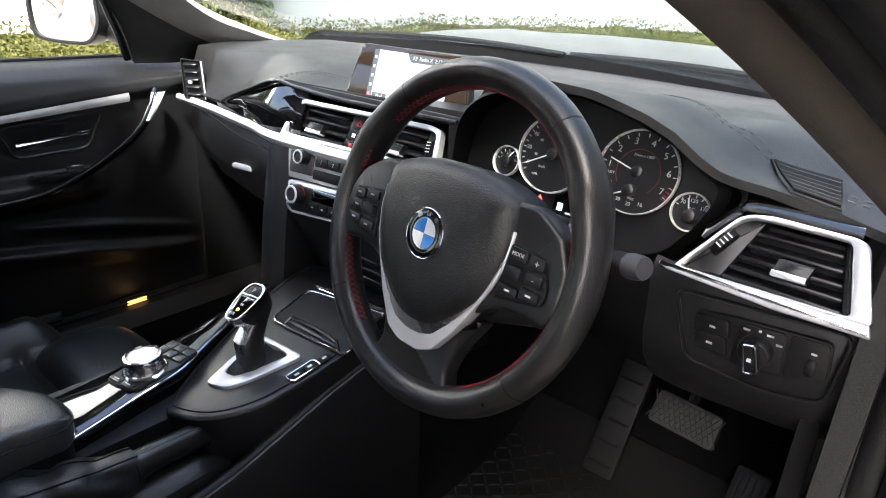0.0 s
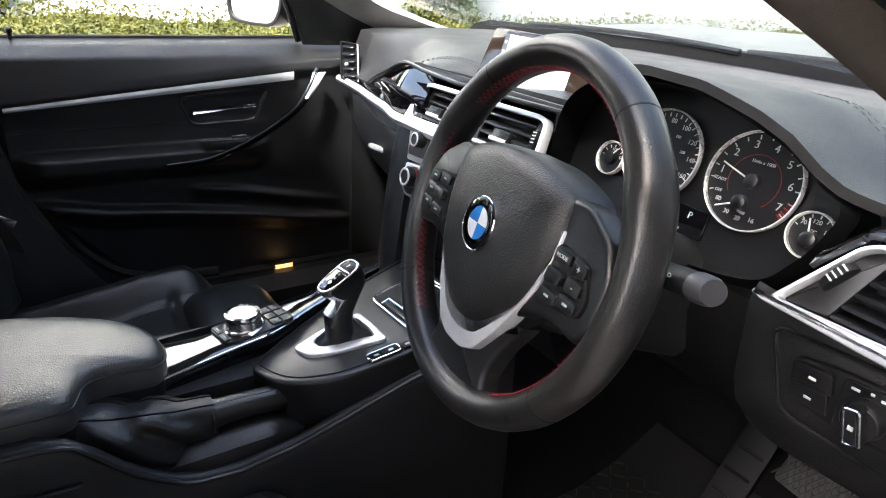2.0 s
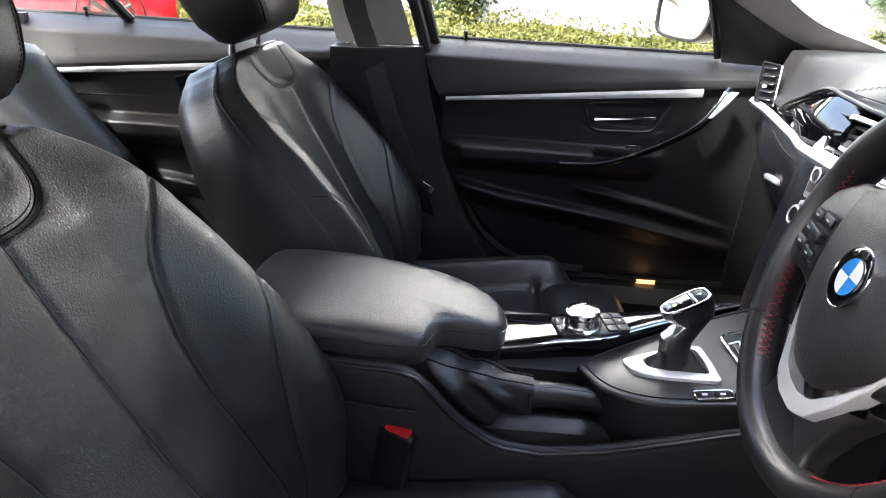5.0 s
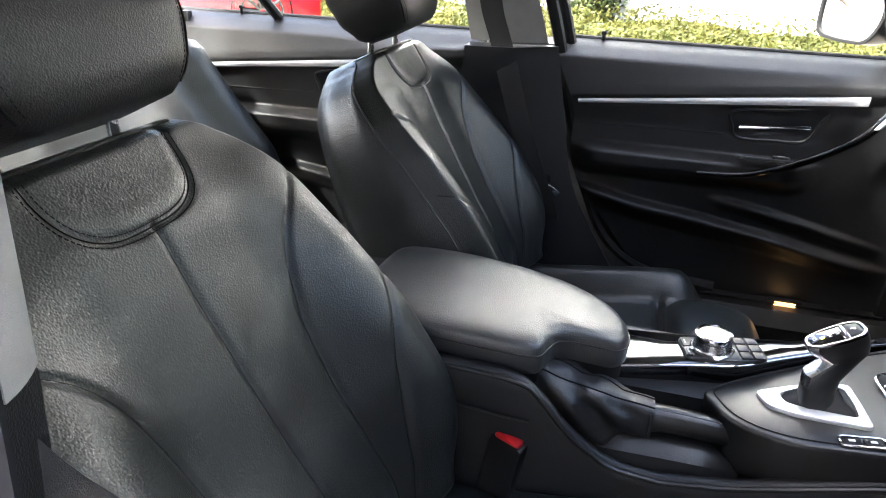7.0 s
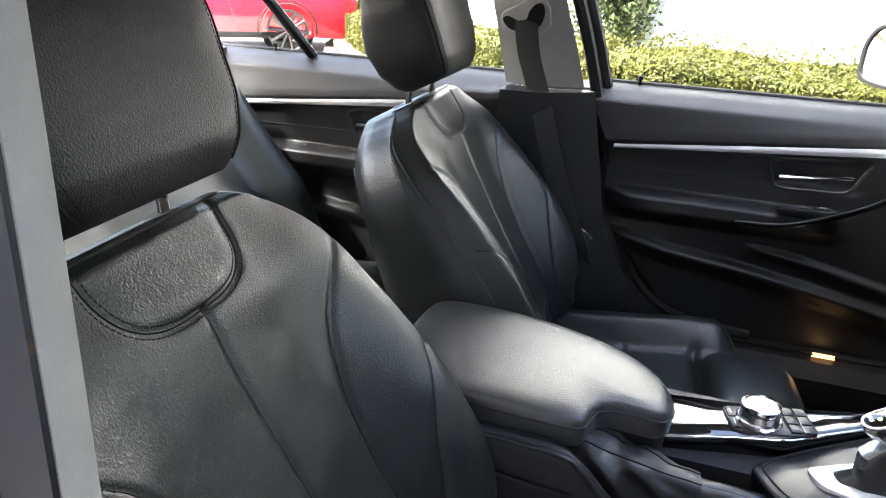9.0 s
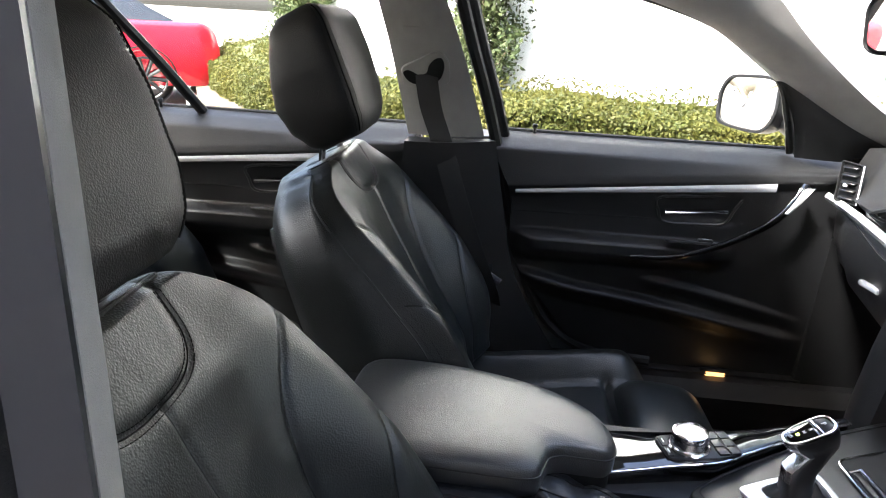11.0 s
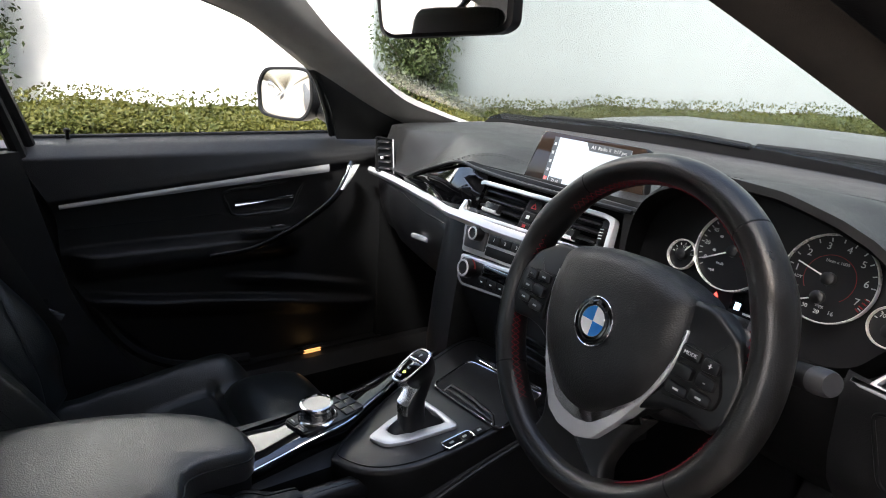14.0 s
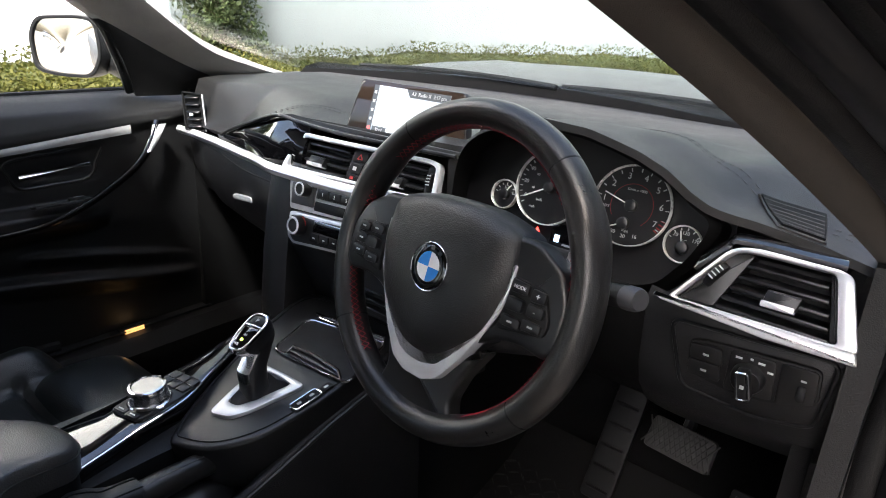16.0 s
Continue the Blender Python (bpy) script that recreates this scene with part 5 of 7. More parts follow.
part("knob_ring", lathe([(0.0148, 0.0156), (0.0148, 0.0172), (0.0138, 0.0180), (0.0116, 0.0180), (0.0110, 0.0166)], KN, 36, False), SILVER, kb, "bright ring")
part("red_mark", tube([KN @ V(0.0175 * math.cos(a), 0.0175 * math.sin(a), 0.004) for a in np.linspace(0.2, 1.2, 8)], 0.0010, 5), RED_INK, clim)
# column between glovebox and centre stack
part("stack_column", loft([[V(x, y, z) for x, y in ((-0.207, 0.24 - d), (-0.199, 0.216 - d), (-0.178, 0.205 - d), (-0.150, 0.203 - d), (-0.126, 0.212 - d), (-0.122, 0.40), (-0.210, 0.40))] for z, d in ((0.55, 0.03), (0.65, 0.03), (0.75, 0.02), (0.83, 0.008), (0.868, 0.0), (0.888, -0.006))]), PAD_DARK, dash, "grained side column of the centre stack")
part("lower_vent_body", box((0.05, 0.25, 0.72), (0.22, 0.03, 0.08), 0.008), MATT, dash)
for k in range(4):
    part("lower_slat", box((0.06, 0.232, 0.70 + 0.016 * k), (0.17, 0.02, 0.004), 0.0015, 1), SMOOTH, dash)

# freestanding display
SC = basis((0.05, 0.31, 1.02), (1, 0, 0), (0, 0.30, 1))
disp = thing("display_screen", (0.05, 0.31, 0.97), "wide display screen lit with a pale map", "screen")
part("housing", prism(round_poly([(-0.141, -0.058), (-0.122, 0.0445), (0.104, 0.0445), (0.131, -0.058)], 0.008), 0.018, SC @ pose(0, 0, -0.02), 0.004, both=True), SMOOTH, disp)
# glass round the map, with its brown reflection put into the colour
part("glass_face", prism(round_poly([(-0.138, -0.055), (-0.1195, 0.0425), (0.102, 0.0425), (0.128, -0.055)], 0.006), 0.002, SC @ pose(0, 0, -0.0022), 0.0006), SCREEN_FACE, disp)
mp = part("map_image", prism(round_poly([(-0.087, -0.044), (-0.087, 0.036), (0.078, 0.036), (0.078, -0.044)], 0.001), 0.0006, SC @ pose(0, 0, -0.0003)), SCREEN_ON, disp, "pale map picture")
part("status_bar", prism([(-0.004, 0.023), (-0.014, 0.036), (0.078, 0.036), (0.078, 0.023)], 0.0004, SC @ pose(0, 0, 0.0005)), SCREEN_DIM, mp)
lettering("A3  Radio X  2:17 pm", 0.0082, SC @ pose(0.035, 0.0295, 0.0011), WHITE_INK, mp)
part("side_bar", prism([(-0.087, -0.044), (-0.087, 0.036), (-0.076, 0.036), (-0.076, -0.044)], 0.0004, SC @ pose(0, 0, 0.0005)), SCREEN_DIM, mp)
for k in range(5):
    part("side_icon", box(SC @ V(-0.0815, -0.036 + 0.0150 * k, 0.0011), (0.005, 0.005, 0.0004), 0, 1, SC.to_3x3()), WHITE_INK if k else LED_RED, mp)
part("scale_box", prism([(-0.074, -0.043), (-0.074, -0.032), (-0.042, -0.032), (-0.042, -0.043)], 0.0004, SC @ pose(0, 0, 0.0005)), SCREEN_DIM, mp)
lettering("25 yd", 0.007, SC @ pose(-0.058, -0.0375, 0.0011), WHITE_INK, mp)

# ---- instruments and the driver's end of the dashboard ----
IC = basis((0.42, 0.232, 0.965), (1, 0, 0), (0, 0.3, 1))
clus = thing("instrument_cluster", (0.42, 0.27, 0.90), "instrument cluster with white-ringed round dials", "instruments")
part("well", loft([[IC @ V(x, y, z) for x, y in round_poly([(-0.190, -0.098), (-0.192, 0.045), (-0.10, 0.090), (0.0, 0.092), (0.09, 0.075), (0.172, 0.03), (0.174, -0.03), (0.12, -0.098)], 0.03)] for z in (-0.012, -0.008)]), DIAL, clus)


def dial(x, y, r, name, label):
    d = part(name, lathe([(r, -0.006), (r, -0.002), (0.0001, -0.002)], IC @ pose(x, y, 0), 48), DIAL, clus, label)
    part("ring", lathe([(r + 0.0010, -0.003), (r + 0.0010, 0.003), (r + 0.0002, 0.0036), (r - 0.0006, 0.003), (r - 0.0006, -0.003)], IC @ pose(x, y, 0), 64, False), CHROME_RING, d, "bright white ring")
    return d


def ticks(d, x, y, r, a0, a1, n, length, width=0.0011, mat=None):
    for k in range(n):
        a = radians(lerp(a0, a1, k / (n - 1)))
        part("tick", box(IC @ V(x + (r - length / 2) * math.cos(a), y + (r - length / 2) * math.sin(a), -0.0014), (length, width, 0.0006), 0, 1, IC.to_3x3() @ Matrix.Rotation(a, 3, "Z")), mat or WHITE_INK, d)


def words(d, items, size):
    for text, x, y in items:
        lettering(text, size, IC @ pose(x, y, -0.0016), WHITE_INK, d)


def needle(d, x, y, a, long, back=0.006):
    a = radians(a)
    part("needle", box(IC @ V(x + (long - back) / 2 * math.cos(a), y + (long - back) / 2 * math.sin(a), 0.003), (long + back, 0.0016, 0.0012), 0.0004, 1, IC.to_3x3() @ Matrix.Rotation(a, 3, "Z")), NEEDLE, d)
    part("needle_hub", lathe([(0.0075, -0.002), (0.007, 0.0045), (0.004, 0.006)], IC @ pose(x, y, 0), 20), SMOOTH, d)


CHROME_RING = material("white_chrome_ring", (0.85, 0.84, 0.80), 0.25, 0.4, var=0.04)
tx, ty, tr = 0.0545, 0.009, 0.0475
d = dial(tx, ty, tr, "rev_counter", "rev counter dial")
ticks(d, tx, ty, tr - 0.003, 205, -30, 15, 0.004)
ticks(d, tx, ty, tr - 0.003, -14, -33, 4, 0.005, 0.0012, RED_INK)
for k in range(1, 8):
    a = radians(lerp(175, -25, (k - 1) / 6))
    lettering(str(k), 0.0105, IC @ pose(tx + 0.0355 * math.cos(a), ty + 0.0355 * math.sin(a), -0.0016), WHITE_INK, d)
part("red_arc", tube([IC @ V(tx + 0.026 * math.cos(a), ty + 0.026 * math.sin(a), -0.0016) for a in np.linspace(radians(215), radians(-50), 40)], 0.00035, 5), RED_INK, d)
words(d, [("1/min x 1000", tx + 0.002, ty + 0.019)], 0.0046)
words(d, [("READY", tx - 0.034, ty - 0.006), ("OFF", tx - 0.031, ty - 0.017)], 0.0046)
words(d, [("mpg", tx, ty - 0.030)], 0.0048)
for text, a in (("80", 222), ("30", 247), ("20", 268), ("16", 290)):
    a = radians(a)
    lettering(text, 0.0062, IC @ pose(tx + 0.037 * math.cos(a), ty + 0.037 * math.sin(a), -0.0016), WHITE_INK, d)
needle(d, tx, ty, 163, 0.036)
needle(d, tx - 0.004, ty - 0.022, 205, 0.024)
sx, sy = -0.0555, 0.008
d = dial(sx, sy, tr, "speedometer", "speedometer dial")
ticks(d, sx, sy, tr - 0.003, 215, -35, 27, 0.004)
for k in range(9):
    a = radians(lerp(205, -25, k / 8))
    lettering(str(k * 20), 0.0072, IC @ pose(sx + 0.0365 * math.cos(a), sy + 0.0365 * math.sin(a), -0.0016), WHITE_INK, d)
for k in range(1, 7):
    a = radians(lerp(190, -25, (k - 1) / 5))
    lettering(str(k * 40), 0.0045, IC @ pose(sx + 0.025 * math.cos(a), sy + 0.025 * math.sin(a), -0.0016), WHITE_INK, d)
words(d, [("mph", sx - 0.02, sy - 0.028), ("km/h", sx - 0.012, sy - 0.018)], 0.0046)
needle(d, sx, sy, 208, 0.038)
gx, gy = 0.124, -0.0197
d = dial(gx, gy, 0.0205, "oil_gauge", "small oil temperature dial")
ticks(d, gx, gy, 0.0188, 160, 10, 7, 0.003)
words(d, [("70", gx - 0.011, gy + 0.009), ("120", gx, gy + 0.0125), ("170", gx + 0.0125, gy + 0.006), ("°C", gx, gy + 0.003)], 0.0058)
needle(d, gx, gy - 0.004, 105, 0.019)
fx, fy = -0.1190, -0.0135
d = dial(fx, fy, 0.0186, "fuel_gauge", "small fuel dial")
ticks(d, fx, fy, 0.0155, 170, 10, 7, 0.003)
words(d, [("0", fx - 0.009, fy + 0.003), ("1/2", fx, fy + 0.010), ("1", fx + 0.011, fy + 0.003)], 0.0055)
needle(d, fx, fy, 55, 0.015)
ds = part("info_display", box(IC @ V(-0.008, -0.048, -0.006), (0.065, 0.030, 0.004), 0.001, 1, IC.to_3x3()), PIANO, clus)
lettering("P", 0.010, IC @ pose(0.004, -0.042, -0.0036), WHITE_INK, ds)
part("display_icon", box(IC @ V(-0.03, -0.052, -0.0036), (0.007, 0.009, 0.0006), 0, 1, IC.to_3x3()), CLOCK_GLOW, ds)
part("display_line", box(IC @ V(-0.012, -0.058, -0.0036), (0.018, 0.0025, 0.0006), 0, 1, IC.to_3x3()), WHITE_INK, ds)
part("warning_lamp", prism([(-0.004, 0), (0.004, 0), (0, 0.006)], 0.0006, IC @ pose(-0.062, -0.050, -0.0074)), LED_RED, clus)
# hood round the instruments
hood_out = [(-0.172, -0.045, 0.040), (-0.170, 0.020, 0.050), (-0.140, 0.053, 0.058), (-0.09, 0.066, 0.063), (-0.03, 0.071, 0.065), (0.01, 0.068, 0.064), (0.045, 0.061, 0.062), (0.074, 0.052, 0.059), (0.106, 0.040, 0.055), (0.137, 0.021, 0.050), (0.157, 0.008, 0.045), (0.150, -0.018, 0.038), (0.132, -0.046, 0.028), (0.10, -0.074, 0.018), (0.02, -0.086, 0.020), (-0.08, -0.088, 0.025), (-0.165, -0.080, 0.035)]
A = curve([IC @ V(*p) for p in hood_out], 6, True)
B = curve([IC @ V(p[0] * 1.07, p[1] * 1.12, -0.010) for p in hood_out], 6, True)
C = curve([IC @ V(p[0] * 1.06, p[1] * 1.09 + 0.002, p[2] - 0.014) for p in hood_out], 6, True)
bm = loft([C, A, B], True, False)
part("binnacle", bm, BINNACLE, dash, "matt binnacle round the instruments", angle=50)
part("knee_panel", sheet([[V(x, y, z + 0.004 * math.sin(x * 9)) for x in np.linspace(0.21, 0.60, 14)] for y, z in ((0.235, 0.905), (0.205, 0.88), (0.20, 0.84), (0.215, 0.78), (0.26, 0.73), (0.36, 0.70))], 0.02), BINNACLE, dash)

# driver's vent
DV = basis((0.64, 0.165, 0.915), (1, 0, 0), (0, 0.45, 1))
LS = basis((0.645, 0.169, 0.891), (1, 0, 0), (0, -0.1, 1))
outer = round_poly([(-0.080, -0.0085), (-0.0356, 0.0540), (-0.0250, 0.0600), (-0.0068, 0.0627), (0.0635, 0.0612), (0.0740, 0.0570), (0.0945, -0.0090)], 0.006)
inner = round_poly([(-0.0735, -0.0060), (-0.0335, 0.0505), (-0.0240, 0.0562), (-0.0055, 0.0575), (0.0580, 0.0566), (0.0615, 0.0520), (0.0770, -0.0060)], 0.005)
part("vent_frame", frame_ring(outer, inner, 0.014, DV @ pose(0, 0, -0.004), 0.002), SILVER, dash, "satin silver frame of the driver's vent")
part("vent_base_strip", prism(round_poly([(-0.095, -0.0075), (-0.079, -0.0070), (0.0925, -0.0080), (0.0960, -0.0195), (0.0179, -0.0200), (-0.086, -0.0130)], 0.0025), 0.016, DV @ pose(0, 0, -0.006), 0.003), SILVER, dash, "satin silver strip")
part("gloss_cap", sheet(edge_band([DV @ V(-0.060, 0.026, 0.005), DV @ V(-0.0362, 0.0560, 0.005), DV @ V(-0.022, 0.0630, 0.004), DV @ V(0.066, 0.0620, 0.003)], [DV @ V(-0.0535, 0.0440, -0.006), DV @ V(-0.0355, 0.0660, -0.012), DV @ V(-0.020, 0.0715, -0.014), DV @ V(0.063, 0.0695, -0.016)], k=4, bulge=0.003, out=(0, -0.4, 1)), -0.006), PIANO, dash, "gloss black cap over the vent")
part("vent_surround", prism(inner, 0.004, DV @ pose(0, 0, -0.035)), MATT, dash)
vent_block(dash, DV @ pose(0, 0, -0.004), [(-0.036, -0.004), (-0.012, 0.0555), (0.056, 0.0555), (0.070, -0.0055)], [(a, b) for a, b in (((-0.0345, 0.0010), (0.0690, -0.0025)), ((-0.0310, 0.0110), (0.0665, 0.0085)), ((-0.0262, 0.0225), (0.0635, 0.0205)), ((-0.0215, 0.0345), (0.0605, 0.0330)), ((-0.0165, 0.0470), (0.0570, 0.0460)))], (0.0212, 0.0190), tab_w=0.03)
part("vent_side", prism(round_poly([(-0.0720, -0.0050), (-0.0335, 0.0495), (-0.0240, 0.0555), (-0.0115, 0.0560), (-0.0360, -0.0045)], 0.003), 0.03, DV @ pose(0, 0, -0.03), 0.002), SMOOTH, dash)
part("vent_side", prism(round_poly([(0.0695, -0.0050), (0.0555, 0.0560), (0.0580, 0.0562), (0.0612, 0.0515), (0.0765, -0.0055)], 0.003), 0.03, DV @ pose(0, 0, -0.03), 0.002), SMOOTH, dash)
thumbwheel(dash, DV @ pose(-0.0415, 0.0275, 0.0, 0, 0, -32), 0, 0, h=0.030)

# lower right panel with the light switch
part("lower_panel", sheet([[LS @ V(lerp(-0.115, 0.098, t), y + 0.010 * t, z - 0.012 * (2 * t - 1) ** 4) for t in np.linspace(0, 1, 16)] for y, z in ((0.010, -0.012), (-0.004, -0.002), (-0.085, -0.002), (-0.12, -0.012), (-0.165, -0.045), (-0.19, -0.09))], 0.02), PAD_DARK, dash, "grained lower panel by the door")
part("dash_end", loft([[V(x, y, z) for x, y in ((0.728, 0.163), (0.752, 0.170), (0.758, 0.35), (0.72, 0.35))] for z in (0.70, 0.80, 0.90, 0.99)]), PAD_DARK, dash)
ls = thing("light_switch_panel", LS @ V(0.0, -0.07, 0), "black light switch panel with a chromed rotary knob", "switch panel")
part("outline", tube([LS @ V(x, y, 0.001) for x, y in round_poly([(-0.080, -0.008), (0.080, 0.0), (0.072, -0.078), (0.02, -0.090), (-0.060, -0.086)], 0.014)], 0.0022, 6, True), SMOOTH, ls)
part("plate", prism(round_poly([(-0.055, -0.064), (-0.057, -0.024), (-0.020, -0.018), (0.067, -0.012), (0.070, -0.052), (0.022, -0.068), (-0.012, -0.070)], 0.008), 0.004, LS @ pose(0, 0, 0.0), 0.001), MATT, ls)
for y, m in ((-0.034, 0), (-0.053, 1)):
    b = part("lamp_button", prism(round_poly([(-0.053, y - 0.0085), (-0.054, y + 0.0085), (-0.023, y + 0.011), (-0.020, y - 0.0085)], 0.003), 0.005, LS @ pose(0, 0, 0.003), 0.0012), SMOOTH, ls)
    part("lamp_mark", box(LS @ V(-0.037, y, 0.0083), (0.006, 0.0022, 0.0006), 0, 1, LS.to_3x3()), WHITE_INK, b)
KN = LS @ pose(0.006, -0.044, 0.004)
part("knob_plate", prism(round_poly([(-0.016, -0.068), (-0.015, -0.020), (0.028, -0.017), (0.030, -0.062)], 0.004), 0.003, LS @ pose(0, 0, 0.003), 0.001), SMOOTH, ls)
kn = part("light_knob", lathe([(0.0165, 0), (0.0165, 0.006), (0.0145, 0.012), (0.0135, 0.013)], KN, 36), SMOOTH, ls)
part("knob_grip", prism(round_poly([(-0.0065, -0.0155), (-0.006, 0.0155), (0.006, 0.0155), (0.0065, -0.0155)], 0.003), 0.012, KN @ pose(0, 0, 0.011, 0, 0, 12), 0.002), SMOOTH, kn)
part("knob_edge", tube([KN @ pose(0, 0, 0, 0, 0, 12) @ V(x, y, 0.0225) for x, y in round_poly([(-0.006, -0.015), (-0.0055, 0.015), (0.0055, 0.015), (0.006, -0.015)], 0.003)], 0.0013, 6, True), CHROME, kn, "chromed edge of the grip")
part("knob_flank", prism(round_poly([(0.0035, -0.0145), (0.003, 0.0145), (0.0058, 0.0145), (0.0062, -0.0145)], 0.001), 0.0126, KN @ pose(0, 0, 0.0105, 0, 0, 12), 0.0005), CHROME, kn, "chromed flank of the grip")
part("knob_mark", box(KN @ V(0.0, 0.0, 0.0235), (0.004, 0.004, 0.0005), 0, 1, LS.to_3x3()), WHITE_INK, kn)
for x, y, w in ((-0.006, -0.025, 0.009), (0.006, -0.0225, 0.004), (0.0155, -0.024, 0.009), (0.0245, -0.031, 0.008)):
    part("light_mark", box(LS @ V(x, y, 0.0063), (w * 0.7, 0.0022, 0.0006), 0, 1, LS.to_3x3()), WHITE_INK, ls)
dm = part("dimmer_plate", prism(round_poly([(0.033, -0.064), (0.032, -0.016), (0.065, -0.014), (0.067, -0.051)], 0.005), 0.003, LS @ pose(0, 0, 0.003), 0.001), SMOOTH, ls)
part("dimmer_wheel", lathe([(0.010, -0.004), (0.0115, -0.002), (0.0115, 0.002), (0.010, 0.004)], LS @ pose(0.054, -0.043, 0.000) @ pose(0, 0, 0, 0, 90, 0), 24), MATT, dm)
part("dimmer_mark", box(LS @ V(0.054, -0.0275, 0.0063), (0.005, 0.002, 0.0006), 0, 1, LS.to_3x3()), WHITE_INK, dm)

# demister grille on the dashboard's top
def on_top(x, y, d=0.0):
    return V(x, y, top_z(x, y) + d)


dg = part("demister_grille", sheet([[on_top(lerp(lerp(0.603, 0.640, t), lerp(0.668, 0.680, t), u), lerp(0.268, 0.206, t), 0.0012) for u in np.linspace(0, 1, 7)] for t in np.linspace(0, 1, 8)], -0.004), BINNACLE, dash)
for k in range(6):
    t = (k + 0.5) / 6
    part("grille_bar", tube([on_top(lerp(lerp(0.605, 0.640, t), lerp(0.667, 0.679, t), u), lerp(0.266, 0.208, t), 0.0030) for u in np.linspace(0, 1, 5)], 0.0026, 6), SMOOTH, dg)
rim = [(0.601, 0.270), (0.635, 0.270), (0.669, 0.268), (0.676, 0.236), (0.681, 0.205), (0.660, 0.205), (0.639, 0.205), (0.620, 0.238)]
part("grille_rim", tube([on_top(*p, 0.0012) for p in rim], 0.0018, 6, True), PAD, dash)

# ---- steering wheel ----
TILT = radians(17.8)
WC = V(0.3703, 0.0311, 0.9192)
SW = basis(WC, (math.cos(radians(-6.4)), math.sin(radians(-6.4)), 0), (0, math.sin(TILT), math.cos(TILT)))
wheel = thing("steering_wheel", WC, "black leather steering wheel with red stitching and a silver spoke", "steering wheel")
RW = 0.1675
HW = SW @ pose(0, 0, -0.0100)


def rim_section(a, fat=1.0):
    c = V(math.cos(a), math.sin(a), 0)
    # thumb rests near ten and two
    k = fat * (1 + 0.10 * (bump_at(a, radians(28), 0.16) + bump_at(a, radians(152), 0.16)))
    return [SW @ (c * (RW + 0.0162 * k * math.cos(b)) + V(0, 0, 0.0205 * k * math.sin(b))) for b in np.linspace(0, 2 * math.pi, 20, endpoint=False)]


part("rim", loft([rim_section(a) for a in np.linspace(0, 2 * math.pi, 129)], True, False), LEATHER_WRAP, wheel, "black leather rim")
for a in (52, 128, 218, 322):
    part("rim_seam", loft([rim_section(radians(a) + d, f) for d, f in ((-0.008, 0.985), (-0.004, 1.008), (0.004, 1.008), (0.008, 0.985))], True, False), MATT, wheel)
# red cross stitches along the inside of the rim
for a0, a1 in ((40, 140), (150, 168), (192, 236), (300, 345), (10, 35)):
    st = bmesh.new()
    n = int((a1 - a0) / 2.5)
    for k in range(n):
        a, b = radians(lerp(a0, a1, k / n)), radians(lerp(a0, a1, (k + 1) / n))
        for z0, z1 in ((0.0, 0.0105), (0.0105, 0.0)):
            ra, rb = (RW - 0.0164 if z0 == 0 else RW - 0.0147), (RW - 0.0164 if z1 == 0 else RW - 0.0147)
            tube([SW @ V(ra * math.cos(a), ra * math.sin(a), z0 + 0.001), SW @ V(rb * math.cos(b), rb * math.sin(b), z1 + 0.001)], 0.00042, 4, bm=st)
    part("red_stitching", st, RED, wheel, "red cross stitching")
# hub pad
pad_out = curve([(-0.0935, 0.005), (-0.0930, 0.040), (-0.085, 0.060), (-0.040, 0.0735), (0.0, 0.0755), (0.040, 0.0735), (0.085, 0.060), (0.0930, 0.040), (0.0935, 0.005), (0.079, -0.041), (0.056, -0.068), (0.028, -0.090), (0.0, -0.096), (-0.028, -0.090), (-0.056, -0.068), (-0.079, -0.041)], 5, True)
secs = []
for k, z in ((1.0, -0.02), (1.0, 0.012), (0.985, 0.022), (0.93, 0.030), (0.78, 0.037), (0.5, 0.041), (0.2, 0.042)):
    secs.append([HW @ V(p.x * k, p.y * k, z) for p in pad_out])
part("hub_pad", loft(secs), HUB, wheel, "grained airbag pad", angle=60)
part("pad_dish", lathe([(0.044, 0.0392), (0.041, 0.0405), (0.034, 0.0412)], HW, 40, False), HUB, wheel)
em = part("badge", lathe([(0.0255, 0.040), (0.0255, 0.0445), (0.0235, 0.0455), (0.0185, 0.045), (0.0001, 0.0452)], HW, 48), PIANO, wheel, "round black badge")
part("badge_ring", lathe([(0.0258, 0.041), (0.0258, 0.0452), (0.0252, 0.0458), (0.0246, 0.0452)], HW, 48, False), CHROME, em, "chromed ring")
part("badge_ring", lathe([(0.0162, 0.0445), (0.0162, 0.0458), (0.0155, 0.0458), (0.0155, 0.0445)], HW, 48, False), CHROME, em, "chromed ring")
for q in range(4):
    sector = [(0, 0)] + [(0.0156 * math.cos(a), 0.0156 * math.sin(a)) for a in np.linspace(q * math.pi / 2, (q + 1) * math.pi / 2, 9)]
    part("badge_quarter", prism(sector, 0.0006, HW @ pose(0, 0, 0.0452)), WHITE_ENAMEL if q % 2 == 0 else BLUE_ENAMEL, em, "white enamel quarter" if q % 2 == 0 else "blue enamel quarter")
for a in (125, 90, 55):
    part("badge_mark", box(HW @ V(0.0203 * math.cos(radians(a)), 0.0203 * math.sin(radians(a)), 0.0456), (0.0055, 0.0048, 0.0006), 0, 1, HW.to_3x3() @ Matrix.Rotation(radians(a - 90), 3, "Z")), CHROME, em)
